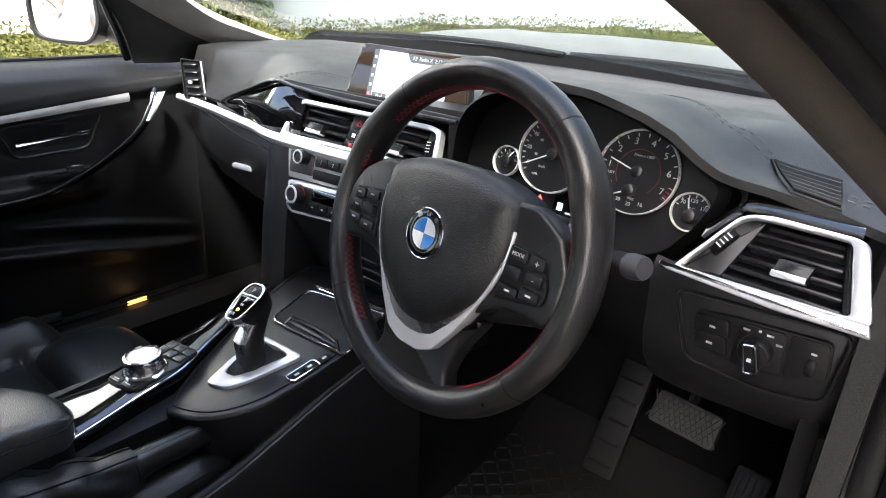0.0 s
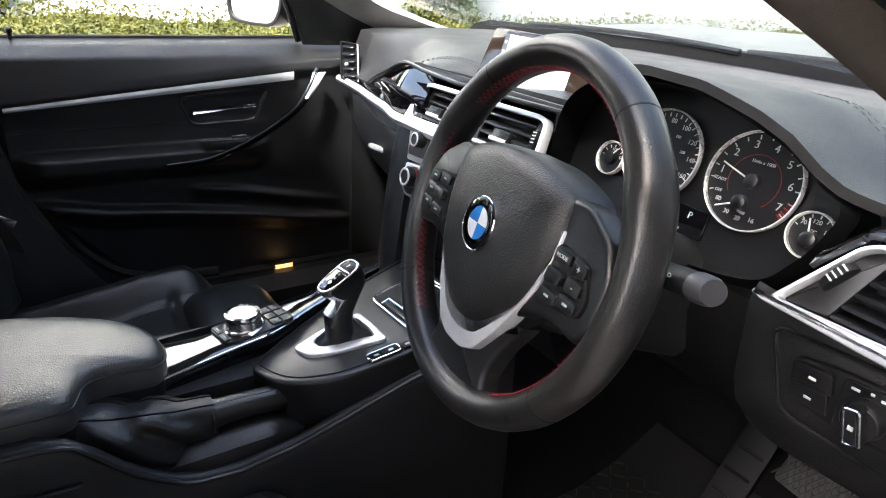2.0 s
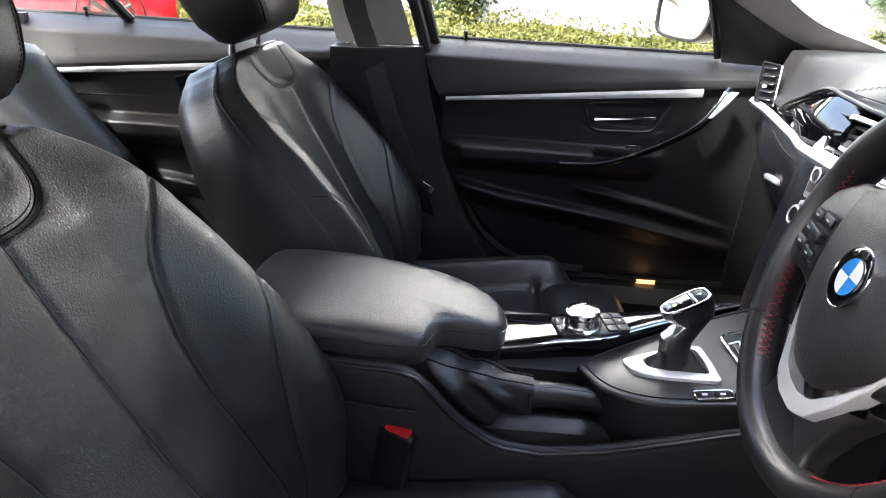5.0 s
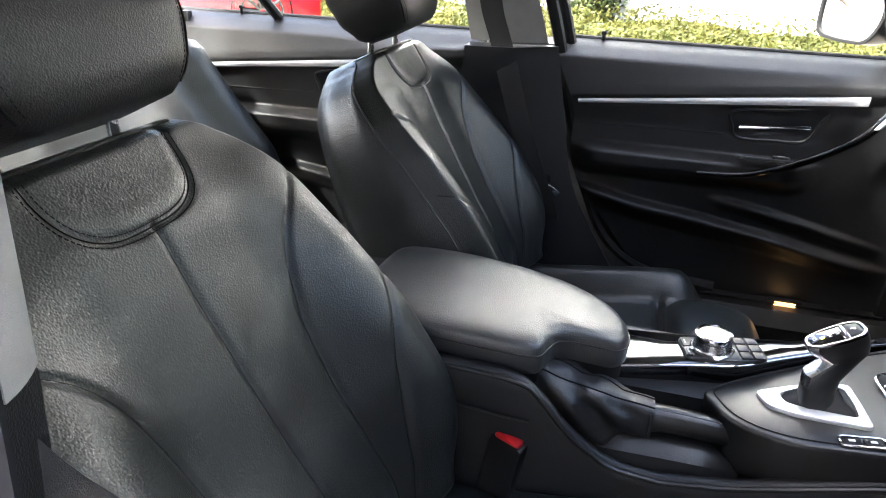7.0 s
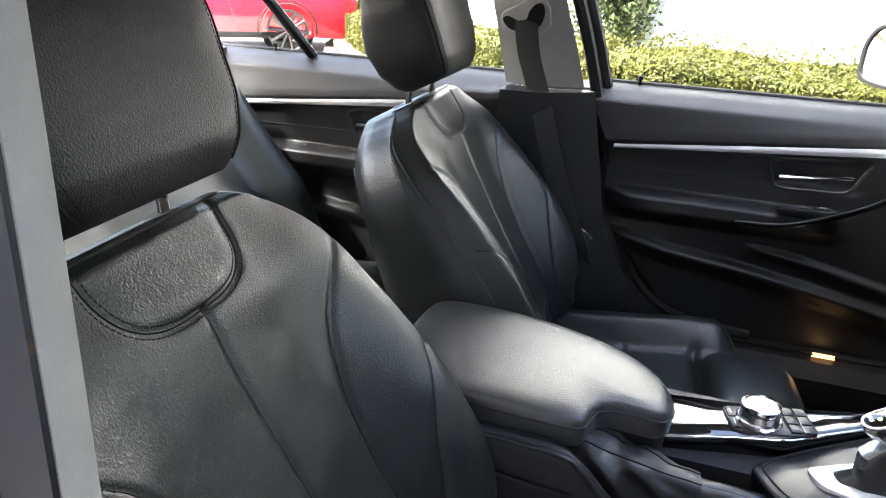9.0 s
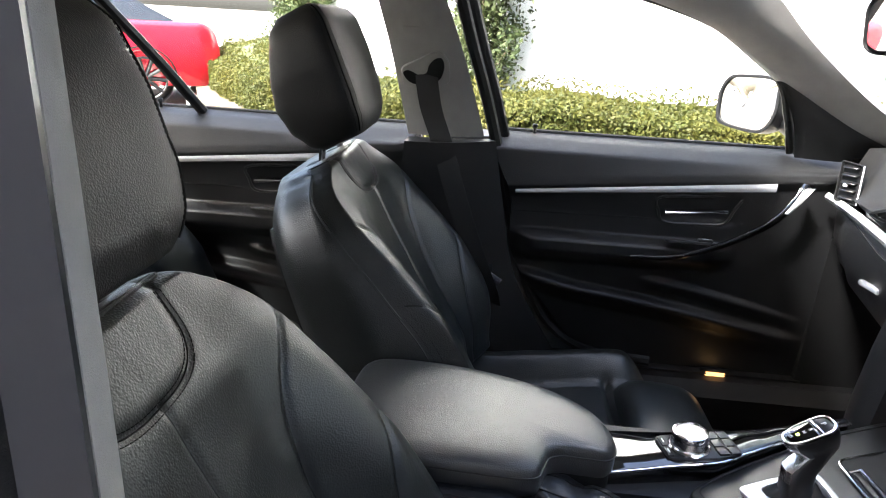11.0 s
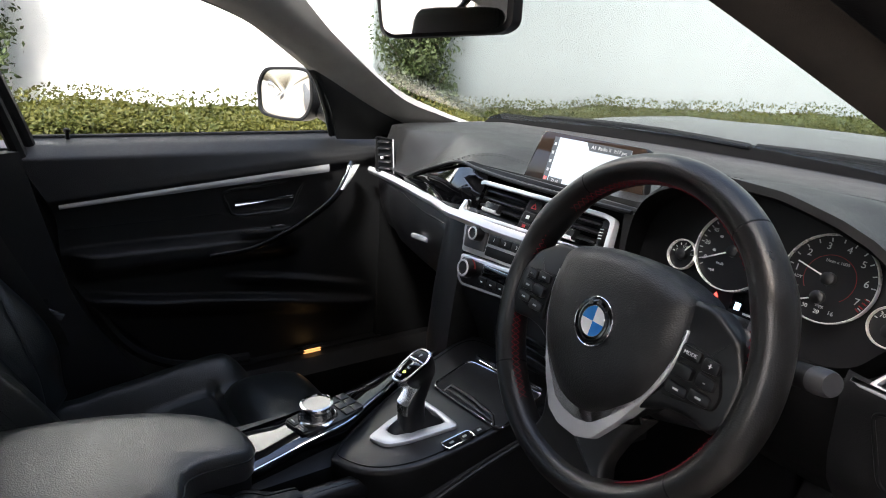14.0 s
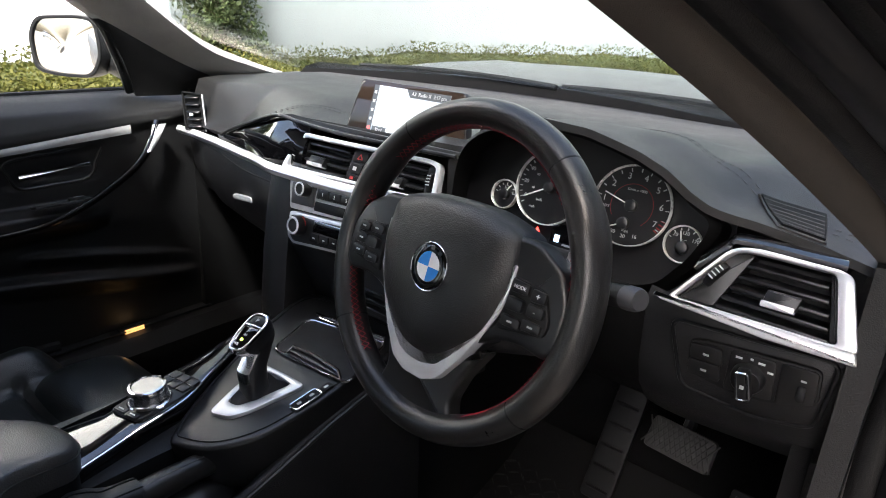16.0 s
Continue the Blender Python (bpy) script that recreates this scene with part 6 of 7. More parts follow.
# spokes
for s in (-1, 1):
    out = [(s * 0.070, 0.058), (s * 0.107, 0.0590), (s * 0.1425, 0.0385), (s * 0.157, 0.012), (s * 0.157, -0.030), (s * 0.146, -0.044), (s * 0.118, -0.040), (s * 0.090, -0.044), (s * 0.062, -0.062)]
    if s < 0:
        out = out[::-1]
    part("side_spoke", prism(round_poly(out, 0.01), 0.026, SW @ pose(0, 0, -0.012), 0.006, 3), SMOOTH, wheel)
    plate = [(s * 0.0935, 0.0225), (s * 0.1326, 0.0185), (s * 0.1450, -0.009), (s * 0.1425, -0.0235), (s * 0.0885, -0.0330), (s * 0.0915, -0.020)]
    if s < 0:
        plate = plate[::-1]
    bp = part("key_plate", prism(round_poly(plate, 0.006), 0.006, SW @ pose(0, 0, 0.012), 0.002), MATT, wheel)
    names = (("MODE", 0.1065, 0.0137), ("+", 0.1285, 0.0115), ("", 0.1066, -0.0030), ("-", 0.1290, -0.0028), ("", 0.1055, -0.0205), ("", 0.1290, -0.0175))
    for k, (w, x, y) in enumerate(names):
        wd, hg = ((0.021, 0.0125), (0.0165, 0.0125), (0.019, 0.0135), (0.0185, 0.0130), (0.0225, 0.0115), (0.0215, 0.0115))[k]
        kk = part("wheel_key", prism(round_poly([(x * s - wd / 2, y - hg / 2), (x * s + wd / 2, y - hg / 2 + 0.001), (x * s + wd / 2, y + hg / 2 - 0.001), (x * s - wd / 2, y + hg / 2)], 0.003), 0.004 if k != 2 else 0.007, SW @ pose(0, 0, 0.0172), 0.0012), SMOOTH, bp)
        if s > 0 and w:
            lettering(w, 0.0050 if k == 0 else 0.009, SW @ pose(x, y, 0.0214), WHITE_INK, kk)
        elif k != 2:
            part("key_mark", box(SW @ V(x * s, y, 0.0214), (0.006, 0.0018, 0.0005), 0, 1, SW.to_3x3()), WHITE_INK, kk)
# forked silver lower spoke
vout = [(-0.0930, 0.031), (-0.0935, 0.008), (-0.0875, -0.020), (-0.0745, -0.048), (-0.0555, -0.082), (-0.034, -0.111), (-0.014, -0.1195), (0.014, -0.1195), (0.034, -0.111), (0.0555, -0.082), (0.0745, -0.048), (0.0875, -0.020), (0.0935, 0.008), (0.0930, 0.031), (0.0895, 0.031), (0.0895, 0.006), (0.0830, -0.021), (0.0695, -0.049), (0.0490, -0.074), (0.028, -0.095), (0.010, -0.101), (-0.010, -0.101), (-0.028, -0.095), (-0.0490, -0.074), (-0.0695, -0.049), (-0.0830, -0.021), (-0.0895, 0.006), (-0.0895, 0.031)]
part("silver_fork", prism(round_poly(vout, 0.005), 0.016, SW @ pose(0, 0, 0.001), 0.0015, 3), SILVER, wheel, "satin silver forked spoke")
part("lower_spoke", prism(round_poly([(-0.080, -0.062), (-0.060, -0.096), (-0.050, -0.128), (-0.062, -0.160), (0.062, -0.160), (0.050, -0.128), (0.060, -0.096), (0.080, -0.062), (0.04, -0.084), (0.0, -0.1), (-0.04, -0.084)], 0.008), 0.020, SW @ pose(0, 0, -0.014), 0.006, 4), LEATHER_WRAP, wheel)
for s in (-1, 1):
    y0, y1 = (0.012, 0.056) if s > 0 else (-0.012, 0.020)
    pd = part("shift_paddle", sheet([[SW @ V(s * (0.118 + 0.028 * u), lerp(y0, y1, v) - 0.010 * u, -0.030 + 0.012 * u) for u in np.linspace(0, 1, 5)] for v in np.linspace(0, 1, 6)], 0.004), SILVER, wheel, "silver shift paddle")
    part("paddle_face", sheet([[SW @ V(s * (0.116 + 0.024 * u), lerp(y0 + 0.004, y1 - 0.006, v) - 0.010 * u, -0.026 + 0.012 * u) for u in np.linspace(0, 1, 5)] for v in np.linspace(0, 1, 6)], 0.003), SMOOTH, pd)
    if s > 0:
        lettering("+", 0.012, SW @ pose(0.129, 0.032, -0.0195), WHITE_INK, pd)
col = thing("steering_column", (0.366, 0.15, 0.85), "black steering column cowl with indicator and wiper stalks", "steering column")
part("cowl", loft([[SW @ V(x * k, y * k - 0.012, z) for x, y in round_poly([(-0.062, -0.065), (-0.066, 0.03), (-0.04, 0.05), (0.04, 0.05), (0.066, 0.03), (0.062, -0.065)], 0.02)] for z, k in ((-0.035, 0.92), (-0.05, 1.0), (-0.12, 1.08), (-0.22, 1.12))]), PAD_DARK, col)
for s in (-1, 1):
    a, b = SW @ V(s * 0.06, 0.014, -0.075), SW @ V(s * (0.172 if s > 0 else 0.11), 0.030, -0.058)
    d = (b - a).normalized()
    up = SW.to_3x3() @ V(0, 1, 0)
    sk = part("stalk", tube([a, a.lerp(b, 0.35), a.lerp(b, 0.6), b], [0.011, 0.011, 0.0145, 0.0155], 16, flat=0.75, up=up), MATT, col)
    part("stalk_tip", tube([b, b + d * 0.003, b + d * 0.012, b + d * 0.016], [0.0157, 0.0160, 0.0155, 0.0135], 16, flat=0.77, up=up), GREY, sk, "grey stalk tip")
    if s > 0:
        lettering("AUTO", 0.005, SW @ pose(0.150, 0.030, -0.0425), WHITE_INK, sk)

# ---- centre console ----
con = thing("centre_console", (0.0, -0.2, 0.27), "black centre console with gloss lacquer panel", "console")


def lip(y):
    """Height of the console's driver-side edge."""
    return table(y, [-0.9, -0.58, -0.38, -0.347, -0.332, -0.295, -0.241, -0.178, -0.099, -0.022, 0.063, 0.16, 0.26], [0.655, 0.660, 0.652, 0.642, 0.620, 0.579, 0.542, 0.536, 0.548, 0.570, 0.596, 0.618, 0.632])


secs = []
for y in np.linspace(-0.9, 0.26, 44):
    z = lip(y)
    rec = smooth((y + 0.37) / 0.05) * (1 - smooth((y + 0.075) / 0.05))
    f = lerp(z - 0.004, min(z - 0.012, 0.523), rec)
    secs.append([V(*p) for p in ((0.150, y, 0.27), (0.148, y, 0.40), (0.140, y, z - 0.02), (0.134, y, z - 0.003), (0.128, y, z), (0.120, y, z - 0.003), (0.112, y, f), (0.06, y, f), (0.035, y, f), (0.028, y, lerp(z - 0.004, max(f, 0.595), rec)), (-0.02, y, max(z - 0.006, 0.60)), (-0.13, y, max(z - 0.006, 0.60)), (-0.150, y, max(z, 0.60) - 0.03), (-0.158, y, 0.40), (-0.16, y, 0.27))])
part("tunnel", loft(secs), PAD_DARK, con, "grained tunnel body", angle=50)
part("edge_line", tube([V(0.1365, y, lip(y) - 0.006) for y in np.linspace(-0.62, 0.25, 50)], 0.0035, 8), SMOOTH, con)
part("side_seam", tube([V(0.145, y, 0.612 - 0.02 * smooth((y + 0.6) / 0.25)) for y in np.linspace(-0.75, -0.35, 12)], 0.0022, 6), SMOOTH, con)


def slope(y):
    """Height of the console's sloping top."""
    return 0.6253 + 0.15 * y


TOPM = basis((0, 0, slope(0)), (1, 0, 0), (0, 1, 0.15))
isl = curve([(0.014, -0.120), (-0.030, -0.050), (-0.078, 0.055), (-0.116, 0.15), (-0.125, 0.25), (0.0, 0.262), (0.128, 0.255), (0.130, 0.12), (0.128, 0.03), (0.118, -0.045), (0.088, -0.098), (0.042, -0.124)], 6, True)
part("shifter_island", prism([(p.x, p.y) for p in isl], 0.075, TOPM @ pose(0, 0, -0.075), 0.006, 3), SMOOTH, con, "satin black shifter surround")
part("island_rim", tube([TOPM @ V(p.x * 0.90 + 0.002, p.y * 0.93 + 0.004, 0.0005) for p in isl], 0.0012, 6, True), MATT, con)
GP = basis((0, 0, 0.640), (1, 0, 0), (0, 1, 0.08))
gl = [(0.016, -0.262), (0.0145, -0.243), (0.0055, -0.195), (-0.004, -0.150), (-0.016, -0.080), (-0.040, -0.034), (-0.063, 0.013), (-0.088, 0.066), (-0.106, 0.100), (-0.125, 0.152), (-0.139, 0.150), (-0.119, 0.080), (-0.100, 0.0), (-0.091, -0.070), (-0.084, -0.150), (-0.084, -0.262)]
part("gloss_panel", prism(round_poly(gl, 0.006), 0.034, GP @ pose(0, 0, -0.034), 0.003), PIANO, con, "gloss black lacquered panel")
part("gloss_edge", tube(curve([GP @ V(x + 0.001, y, -0.003) for x, y in gl[1:10]], 5), 0.0022, 8), CHROME, con, "bright edge of the lacquered panel")

ctl = thing("rotary_controller", (-0.044, -0.115, 0.631), "chromed rotary controller with black keys round it", "control knob")
RC = GP @ pose(-0.044, -0.115, 0.0, 0, 0, 8) @ Matrix.Diagonal((0.93, 0.93, 0.98, 1.0))
part("base_plate", prism(round_poly([(-0.031, -0.046), (-0.036, 0.03), (-0.031, 0.074), (0.028, 0.076), (0.034, 0.03), (0.028, -0.042)], 0.010), 0.004, RC, 0.0015), SMOOTH, ctl)
knob = part("knob", lathe([(0.030, 0.003), (0.031, 0.007), (0.0285, 0.009), (0.0275, 0.012), (0.0275, 0.026), (0.0262, 0.029), (0.0235, 0.030), (0.0225, 0.0285), (0.0001, 0.028)], RC, 48), STEEL, ctl, "brushed metal knob")
part("knob_ring", lathe([(0.0282, 0.022), (0.0285, 0.026), (0.027, 0.0305), (0.0235, 0.0312), (0.0225, 0.029)], RC, 48, False), CHROME, knob, "chromed ring")
part("knob_top", lathe([(0.0222, 0.0284), (0.0215, 0.0295), (0.0001, 0.0290)], RC, 40), PIANO, knob, "gloss black top")
part("base_ring", lathe([(0.032, 0.003), (0.0325, 0.0065), (0.0305, 0.008), (0.030, 0.004)], RC, 48, False), CHROME, ctl)
for i in range(2):
    for j in range(3):
        part("menu_key", prism(round_poly([(-0.030 + 0.0205 * j, 0.037 + 0.018 * i), (-0.030 + 0.0205 * j, 0.053 + 0.018 * i), (-0.012 + 0.0205 * j, 0.0535 + 0.018 * i), (-0.012 + 0.0205 * j, 0.0375 + 0.018 * i)], 0.002), 0.004, RC @ pose(0, 0, 0.003), 0.001), SMOOTH, ctl)
part("key_divider", tube([RC @ V(-0.032, 0.0545, 0.0062), RC @ V(0.030, 0.056, 0.0062)], 0.0009, 5), CHROME, ctl)
for k in range(2):
    fk = part("front_key", prism(round_poly([(-0.026 + 0.027 * k, -0.0435), (-0.027 + 0.027 * k, -0.0325), (-0.002 + 0.026 * k, -0.0320), (-0.002 + 0.026 * k, -0.0425)], 0.002), 0.004, RC @ pose(0, 0, 0.003), 0.001), SMOOTH, ctl)
    part("key_mark", box(RC @ V(-0.014 + 0.027 * k, -0.038, 0.0073), (0.010, 0.0018, 0.0005), 0, 1, RC.to_3x3().normalized()), WHITE_INK, fk)

# gear selector
gear = thing("gear_selector", (0.035, 0.0, 0.62), "chrome and black gear selector with a lit gate", "gear lever")
GO = [(0.022, -0.0650), (0.056, -0.0530), (0.069, -0.0240), (0.0875, 0.0600), (0.040, 0.0585), (-0.006, 0.0545), (0.004, -0.012)]
GI = [(0.024, -0.0340), (0.044, -0.0310), (0.054, -0.0080), (0.0675, 0.0480), (0.040, 0.0490), (0.006, 0.0455), (0.013, -0.004)]
part("silver_surround", frame_ring(round_poly(GO, 0.011), round_poly(GI, 0.007), 0.006, TOPM @ pose(0, 0, 0.0), 0.0025), SILVER, gear, "satin silver surround")
boot = []
for k, z in ((1.0, 0.0), (0.92, 0.008), (0.62, 0.016), (0.55, 0.022), (0.42, 0.030)):
    boot.append([TOPM @ V(lerp(0.033, x, k), lerp(0.012, y, k), z) for x, y in round_poly(GI, 0.007)])
part("gaiter", loft(boot), LEATHER_SOFT, gear, "small leather gaiter")
HD = basis((0.0275, 0.006, 0.7215), (0.99, 0.14, 0.0), (-0.13, 0.87, 0.47))
HEAD = [(math.copysign(abs(math.cos(a)) ** 0.62, math.cos(a)), math.copysign(abs(math.sin(a)) ** 0.75, math.sin(a))) for a in np.linspace(0, 2 * math.pi, 36, endpoint=False)]


def head_ring(w, l, z, y=0.0):
    """A rounded outline of the lever's head, wider at its front."""
    return [HD @ V(x * w * (1 + 0.10 * q), q * l + y, z) for x, q in HEAD]


def neck_ring(x0, y0, z0, rx, ry):
    return [V(x0 + x * rx, y0 + q * ry, z0) for x, q in HEAD]


lever = [neck_ring(0.040, 0.004, 0.630, 0.0185, 0.022), neck_ring(0.0395, 0.002, 0.640, 0.0175, 0.0205), neck_ring(0.038, 0.001, 0.656, 0.0165, 0.0200), neck_ring(0.036, 0.002, 0.672, 0.0165, 0.0205)]
lever += [head_ring(0.0165, 0.026, -0.028, 0.006), head_ring(0.0180, 0.031, -0.018, 0.004), head_ring(0.0190, 0.0345, -0.009, 0.002), head_ring(0.0188, 0.0355, -0.002, 0.001), head_ring(0.0175, 0.034, 0.002, 0.001), head_ring(0.012, 0.027, 0.003, 0.0)]
part("lever", loft(lever), SMOOTH, gear, "satin black lever", angle=60)
shell = [[s[k % 36].lerp(sum(s, V(0, 0, 0)) / 36, -0.025) for k in range(9, 33)] for s in lever[2:9]]
part("chrome_shell", sheet(shell, -0.0012), STEEL, gear, "satin chromed shell of the lever")
part("plate_rim", frame_ring([(x * 0.0186 * (1 + 0.10 * q), q * 0.0352) for x, q in HEAD], [(x * 0.0145 * (1 + 0.10 * q), q * 0.0312) for x, q in HEAD], 0.0042, HD @ pose(0, 0.001, 0.0012), 0.0016), CHROME, gear, "chromed rim")
part("gate_plate", prism(round_poly([(-0.0125, -0.0285), (-0.0145, 0.0095), (0.0145, 0.0095), (0.0125, -0.0285)], 0.004), 0.002, HD @ pose(0, 0, 0.0028), 0.0006), PIANO, gear, "black gate display")
part("plate_bar", box(HD @ V(0, 0.0125, 0.0040), (0.030, 0.0035, 0.003), 0.0008, 2, HD.to_3x3()), CHROME, gear)
part("park_button", prism(round_poly([(-0.0138, 0.0145), (-0.0105, 0.030), (0.0105, 0.030), (0.0138, 0.0145)], 0.004), 0.003, HD @ pose(0, 0, 0.0025), 0.001), SMOOTH, gear)
lettering("P", 0.009, HD @ pose(0, 0.0218, 0.0057), WHITE_INK, gear)
for text, x, y, mat in (("R", 0, 0.004, WHITE_INK), ("N", 0, -0.005, WHITE_INK), ("D", 0, -0.014, LED_GREEN), ("M/S", -0.004, -0.0225, WHITE_INK)):
    lettering(text, 0.0065, HD @ pose(x, y, 0.0050), mat, gear)

# parking buttons
pk = thing("drive_mode_switch", TOPM @ V(0.10, 0.06, 0), "black drive mode switches in a chromed frame", "switch")
for k, (x0, y0) in enumerate(((0.1115, 0.018), (0.1120, 0.041), (0.1140, 0.067))):
    part("key", prism(round_poly([(x0 - 0.0068, y0), (x0 - 0.0068, y0 + 0.020), (x0 + 0.0068, y0 + 0.0205), (x0 + 0.0068, y0 + 0.0005)], 0.003), 0.004, TOPM @ pose(0, 0, 0.0), 0.001), MATT, pk)
    part("mark", box(TOPM @ V(x0, y0 + 0.010, 0.0043), (0.004, 0.007, 0.0005), 0, 1, TOPM.to_3x3()), WHITE_INK, pk)
part("chrome_frame", tube([TOPM @ V(x, y, 0.003) for x, y in round_poly([(0.1025, 0.0150), (0.1030, 0.0640), (0.1210, 0.0645), (0.1200, 0.0155)], 0.006)], 0.0016, 6, True), CHROME, pk, "chromed frame")

# storage tray with a chromed rim
tr = thing("storage_tray", TOPM @ V(0.0, 0.16, 0), "black lidded tray with a chromed rim", "tray")
TR = round_poly([(-0.032, 0.090), (-0.054, 0.184), (0.108, 0.212), (0.134, 0.100)], 0.016)
part("tray_floor", prism(TR, 0.003, TOPM @ pose(0, 0, 0.0005), 0.0008), MATT, tr)
part("chrome_rim", tube([TOPM @ V(x, y, 0.003) for x, y in TR], 0.0024, 8, True), CHROME, tr, "chromed rim")
part("far_lip", box(TOPM @ V(0.030, 0.203, 0.008), (0.15, 0.004, 0.014), 0.0015, 2, Matrix.Rotation(radians(7), 3, "Z")), CHROME, tr)
part("lid_grip", tube([TOPM @ V(x, y, z) for x, y, z in ((-0.006, 0.097, 0.003), (-0.002, 0.109, 0.009), (0.05, 0.112, 0.011), (0.105, 0.110, 0.009), (0.119, 0.101, 0.003))], 0.003, 8), CHROME, tr, "chromed grip of the lid")
part("lid_face", prism(round_poly([(-0.003, 0.099), (0.0, 0.110), (0.105, 0.110), (0.116, 0.102)], 0.003), 0.005, TOPM @ pose(0, 0, 0.002), 0.001), SMOOTH, tr)

# armrest lid, notched for the hand brake
arm = thing("armrest", (-0.01, -0.42, 0.63), "padded leather armrest lid on the console", "armrest")
AO = curve([(0.112, -0.60), (0.114, -0.48), (0.112, -0.390), (0.104, -0.352), (0.082, -0.341), (0.060, -0.332), (0.048, -0.312), (0.044, -0.280), (0.039, -0.250), (0.015, -0.235), (-0.022, -0.238), (-0.060, -0.260), (-0.094, -0.312), (-0.120, -0.40), (-0.129, -0.50), (-0.120, -0.60), (-0.06, -0.622), (0.06, -0.622)], 6, True)
secs = []
for k, z in ((0.985, 0.002), (1.0, 0.006), (1.004, 0.018), (1.002, 0.031), (0.990, 0.0390), (0.965, 0.0440), (0.92, 0.0470), (0.76, 0.0495), (0.5, 0.0508), (0.2, 0.0514)):
    secs.append([V(lerp(-0.01, p.x, k), lerp(-0.42, p.y, k), 0.628 + z + table(lerp(-0.42, p.y, k), [-0.62, -0.5, -0.34, -0.22], [0.018, 0.016, 0.006, -0.008])) for p in AO])
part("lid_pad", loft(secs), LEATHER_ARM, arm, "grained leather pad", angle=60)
part("lid_seam", tube([p + V(0, 0, 0.0) for p in [s.lerp(V(-0.01, -0.42, s.z), -0.004) for s in secs[3]]], 0.0013, 6, True), LEATHER_SOFT, arm)
part("lid_base", loft([[V(lerp(-0.01, p.x, 0.97), lerp(-0.42, p.y, 0.98), z + table(p.y, [-0.62, -0.34, -0.22], [0.008, 0.004, -0.004])) for p in AO] for z in (0.604, 0.638)]), MATT, arm)

# hand brake
hb = thing("hand_brake", (0.07, -0.22, 0.53), "leather hand brake lever with a wrinkled gaiter", "hand brake")
secs, lines = [], ([], [])
N = 34
for i in range(N + 1):
    t = i / N
    y = lerp(-0.358, -0.192, t)
    top = table(t, [0, 0.15, 0.4, 0.7, 1], [0.640, 0.640, 0.630, 0.616, 0.604])
    low = table(t, [0, 0.5, 0.85, 1], [0.522, 0.524, 0.545, 0.549])
    w = table(t, [0, 0.2, 0.5, 0.8, 1], [0.034, 0.040, 0.037, 0.028, 0.0225])
    ring = []
    for j in range(44):
        a = 2 * math.pi * j / 44
        c, s = math.cos(a), math.sin(a)
        ex, ez = math.copysign(abs(c) ** 0.7, c), math.copysign(abs(s) ** 0.7, s)
        fall = smooth(t * 6) * smooth((1 - t) * 5)
        fold = (0.17 * math.sin(t * 17 + 3.5 * s + 1.5 * math.sin(2 * a)) * (0.35 + 0.65 * abs(c)) + 0.16 * noise.noise((y * 30, c * 1.3, s * 1.3 + 4)) + 0.07 * noise.noise((y * 75, c * 2.5, s * 2.5))) * fall
        ring.append(V(0.068 + ex * w * (1 + fold), y - 0.012 * s * fall, (top + low) / 2 + ez * (top - low) / 2 * (1 + 0.45 * fold)))
    secs.append(ring)
    for k, j in enumerate((8, 12)):
        lines[k].append(ring[j] + V(0, 0, 0.0004))
part("gaiter", loft(secs), LEATHER_SOFT, hb, "wrinkled leather gaiter", angle=70)
for ln in lines:
    part("gaiter_seam", tube(ln, 0.0011, 5), SEAM, hb)
haxis = curve([(0.070, -0.200, 0.580), (0.070, -0.17, 0.582), (0.069, -0.13, 0.580), (0.068, -0.100, 0.577), (0.068, -0.088, 0.574)], 6)
part("grip", tube(haxis, [table(i / (len(haxis) - 1), [0, 0.15, 0.6, 0.9, 1], [0.021, 0.0185, 0.0175, 0.0165, 0.012]) for i in range(len(haxis))], 18), LEATHER_WRAP, hb, "stitched leather grip")
part("grip_seam", tube([p + V(0.006, 0, 0.0168) for p in haxis[1:-2]], 0.0009, 5), GREY_THREAD, hb)
part("cuff_seam", tube([V(0.070 + 0.0235 * math.cos(a), -0.197, 0.580 + 0.0235 * math.sin(a)) for a in np.linspace(0, 6.28, 24)], 0.0016, 6), LEATHER_SOFT, hb)
part("release_button", tube([(0.068, -0.090, 0.574), (0.068, -0.076, 0.571), (0.068, -0.072, 0.570)], [0.0095, 0.0095, 0.007], 14), STEEL, hb, "bright release button")
part("lower_pad", loft([[V(0.082 + x * table(t, [0, 0.2, 0.8, 1], [0.5, 1, 0.9, 0.35]), lerp(-0.29, -0.075, t), 0.526 + z * table(t, [0, 0.2, 0.8, 1], [0.8, 2.0, 2.0, 0.8])) for x, z in ((-0.034, 0), (-0.028, 0.012), (-0.01, 0.017), (0.012, 0.016), (0.028, 0.010), (0.032, 0), (0, -0.006))] for t in np.linspace(0, 1, 14)]), LEATHER_SOFT, hb)

# belt buckle beside the driver's seat
bk = thing("belt_buckle", (0.15, -0.39, 0.42), "black belt buckle with a red release button", "buckle")
BK = basis((0.148, -0.379, 0.507), (0.35, 0.93, -0.10), (0.0, 0.30, 0.95))
part("body", prism(round_poly([(-0.024, -0.075), (-0.025, 0.05), (0.025, 0.05), (0.024, -0.075)], 0.006), 0.024, BK @ pose(0, 0, -0.012), 0.004, both=True), SMOOTH, bk)
part("press_button", box(BK @ V(0.0, 0.046, 0.0), (0.038, 0.018, 0.018), 0.004, 2, BK.to_3x3()), RED_PLASTIC, bk, "red press button")
part("stalk", tube([BK @ V(0, -0.07, 0), BK @ V(0, -0.13, 0), BK @ V(0, -0.2, 0)], 0.016, 10, flat=0.6), MATT, bk)

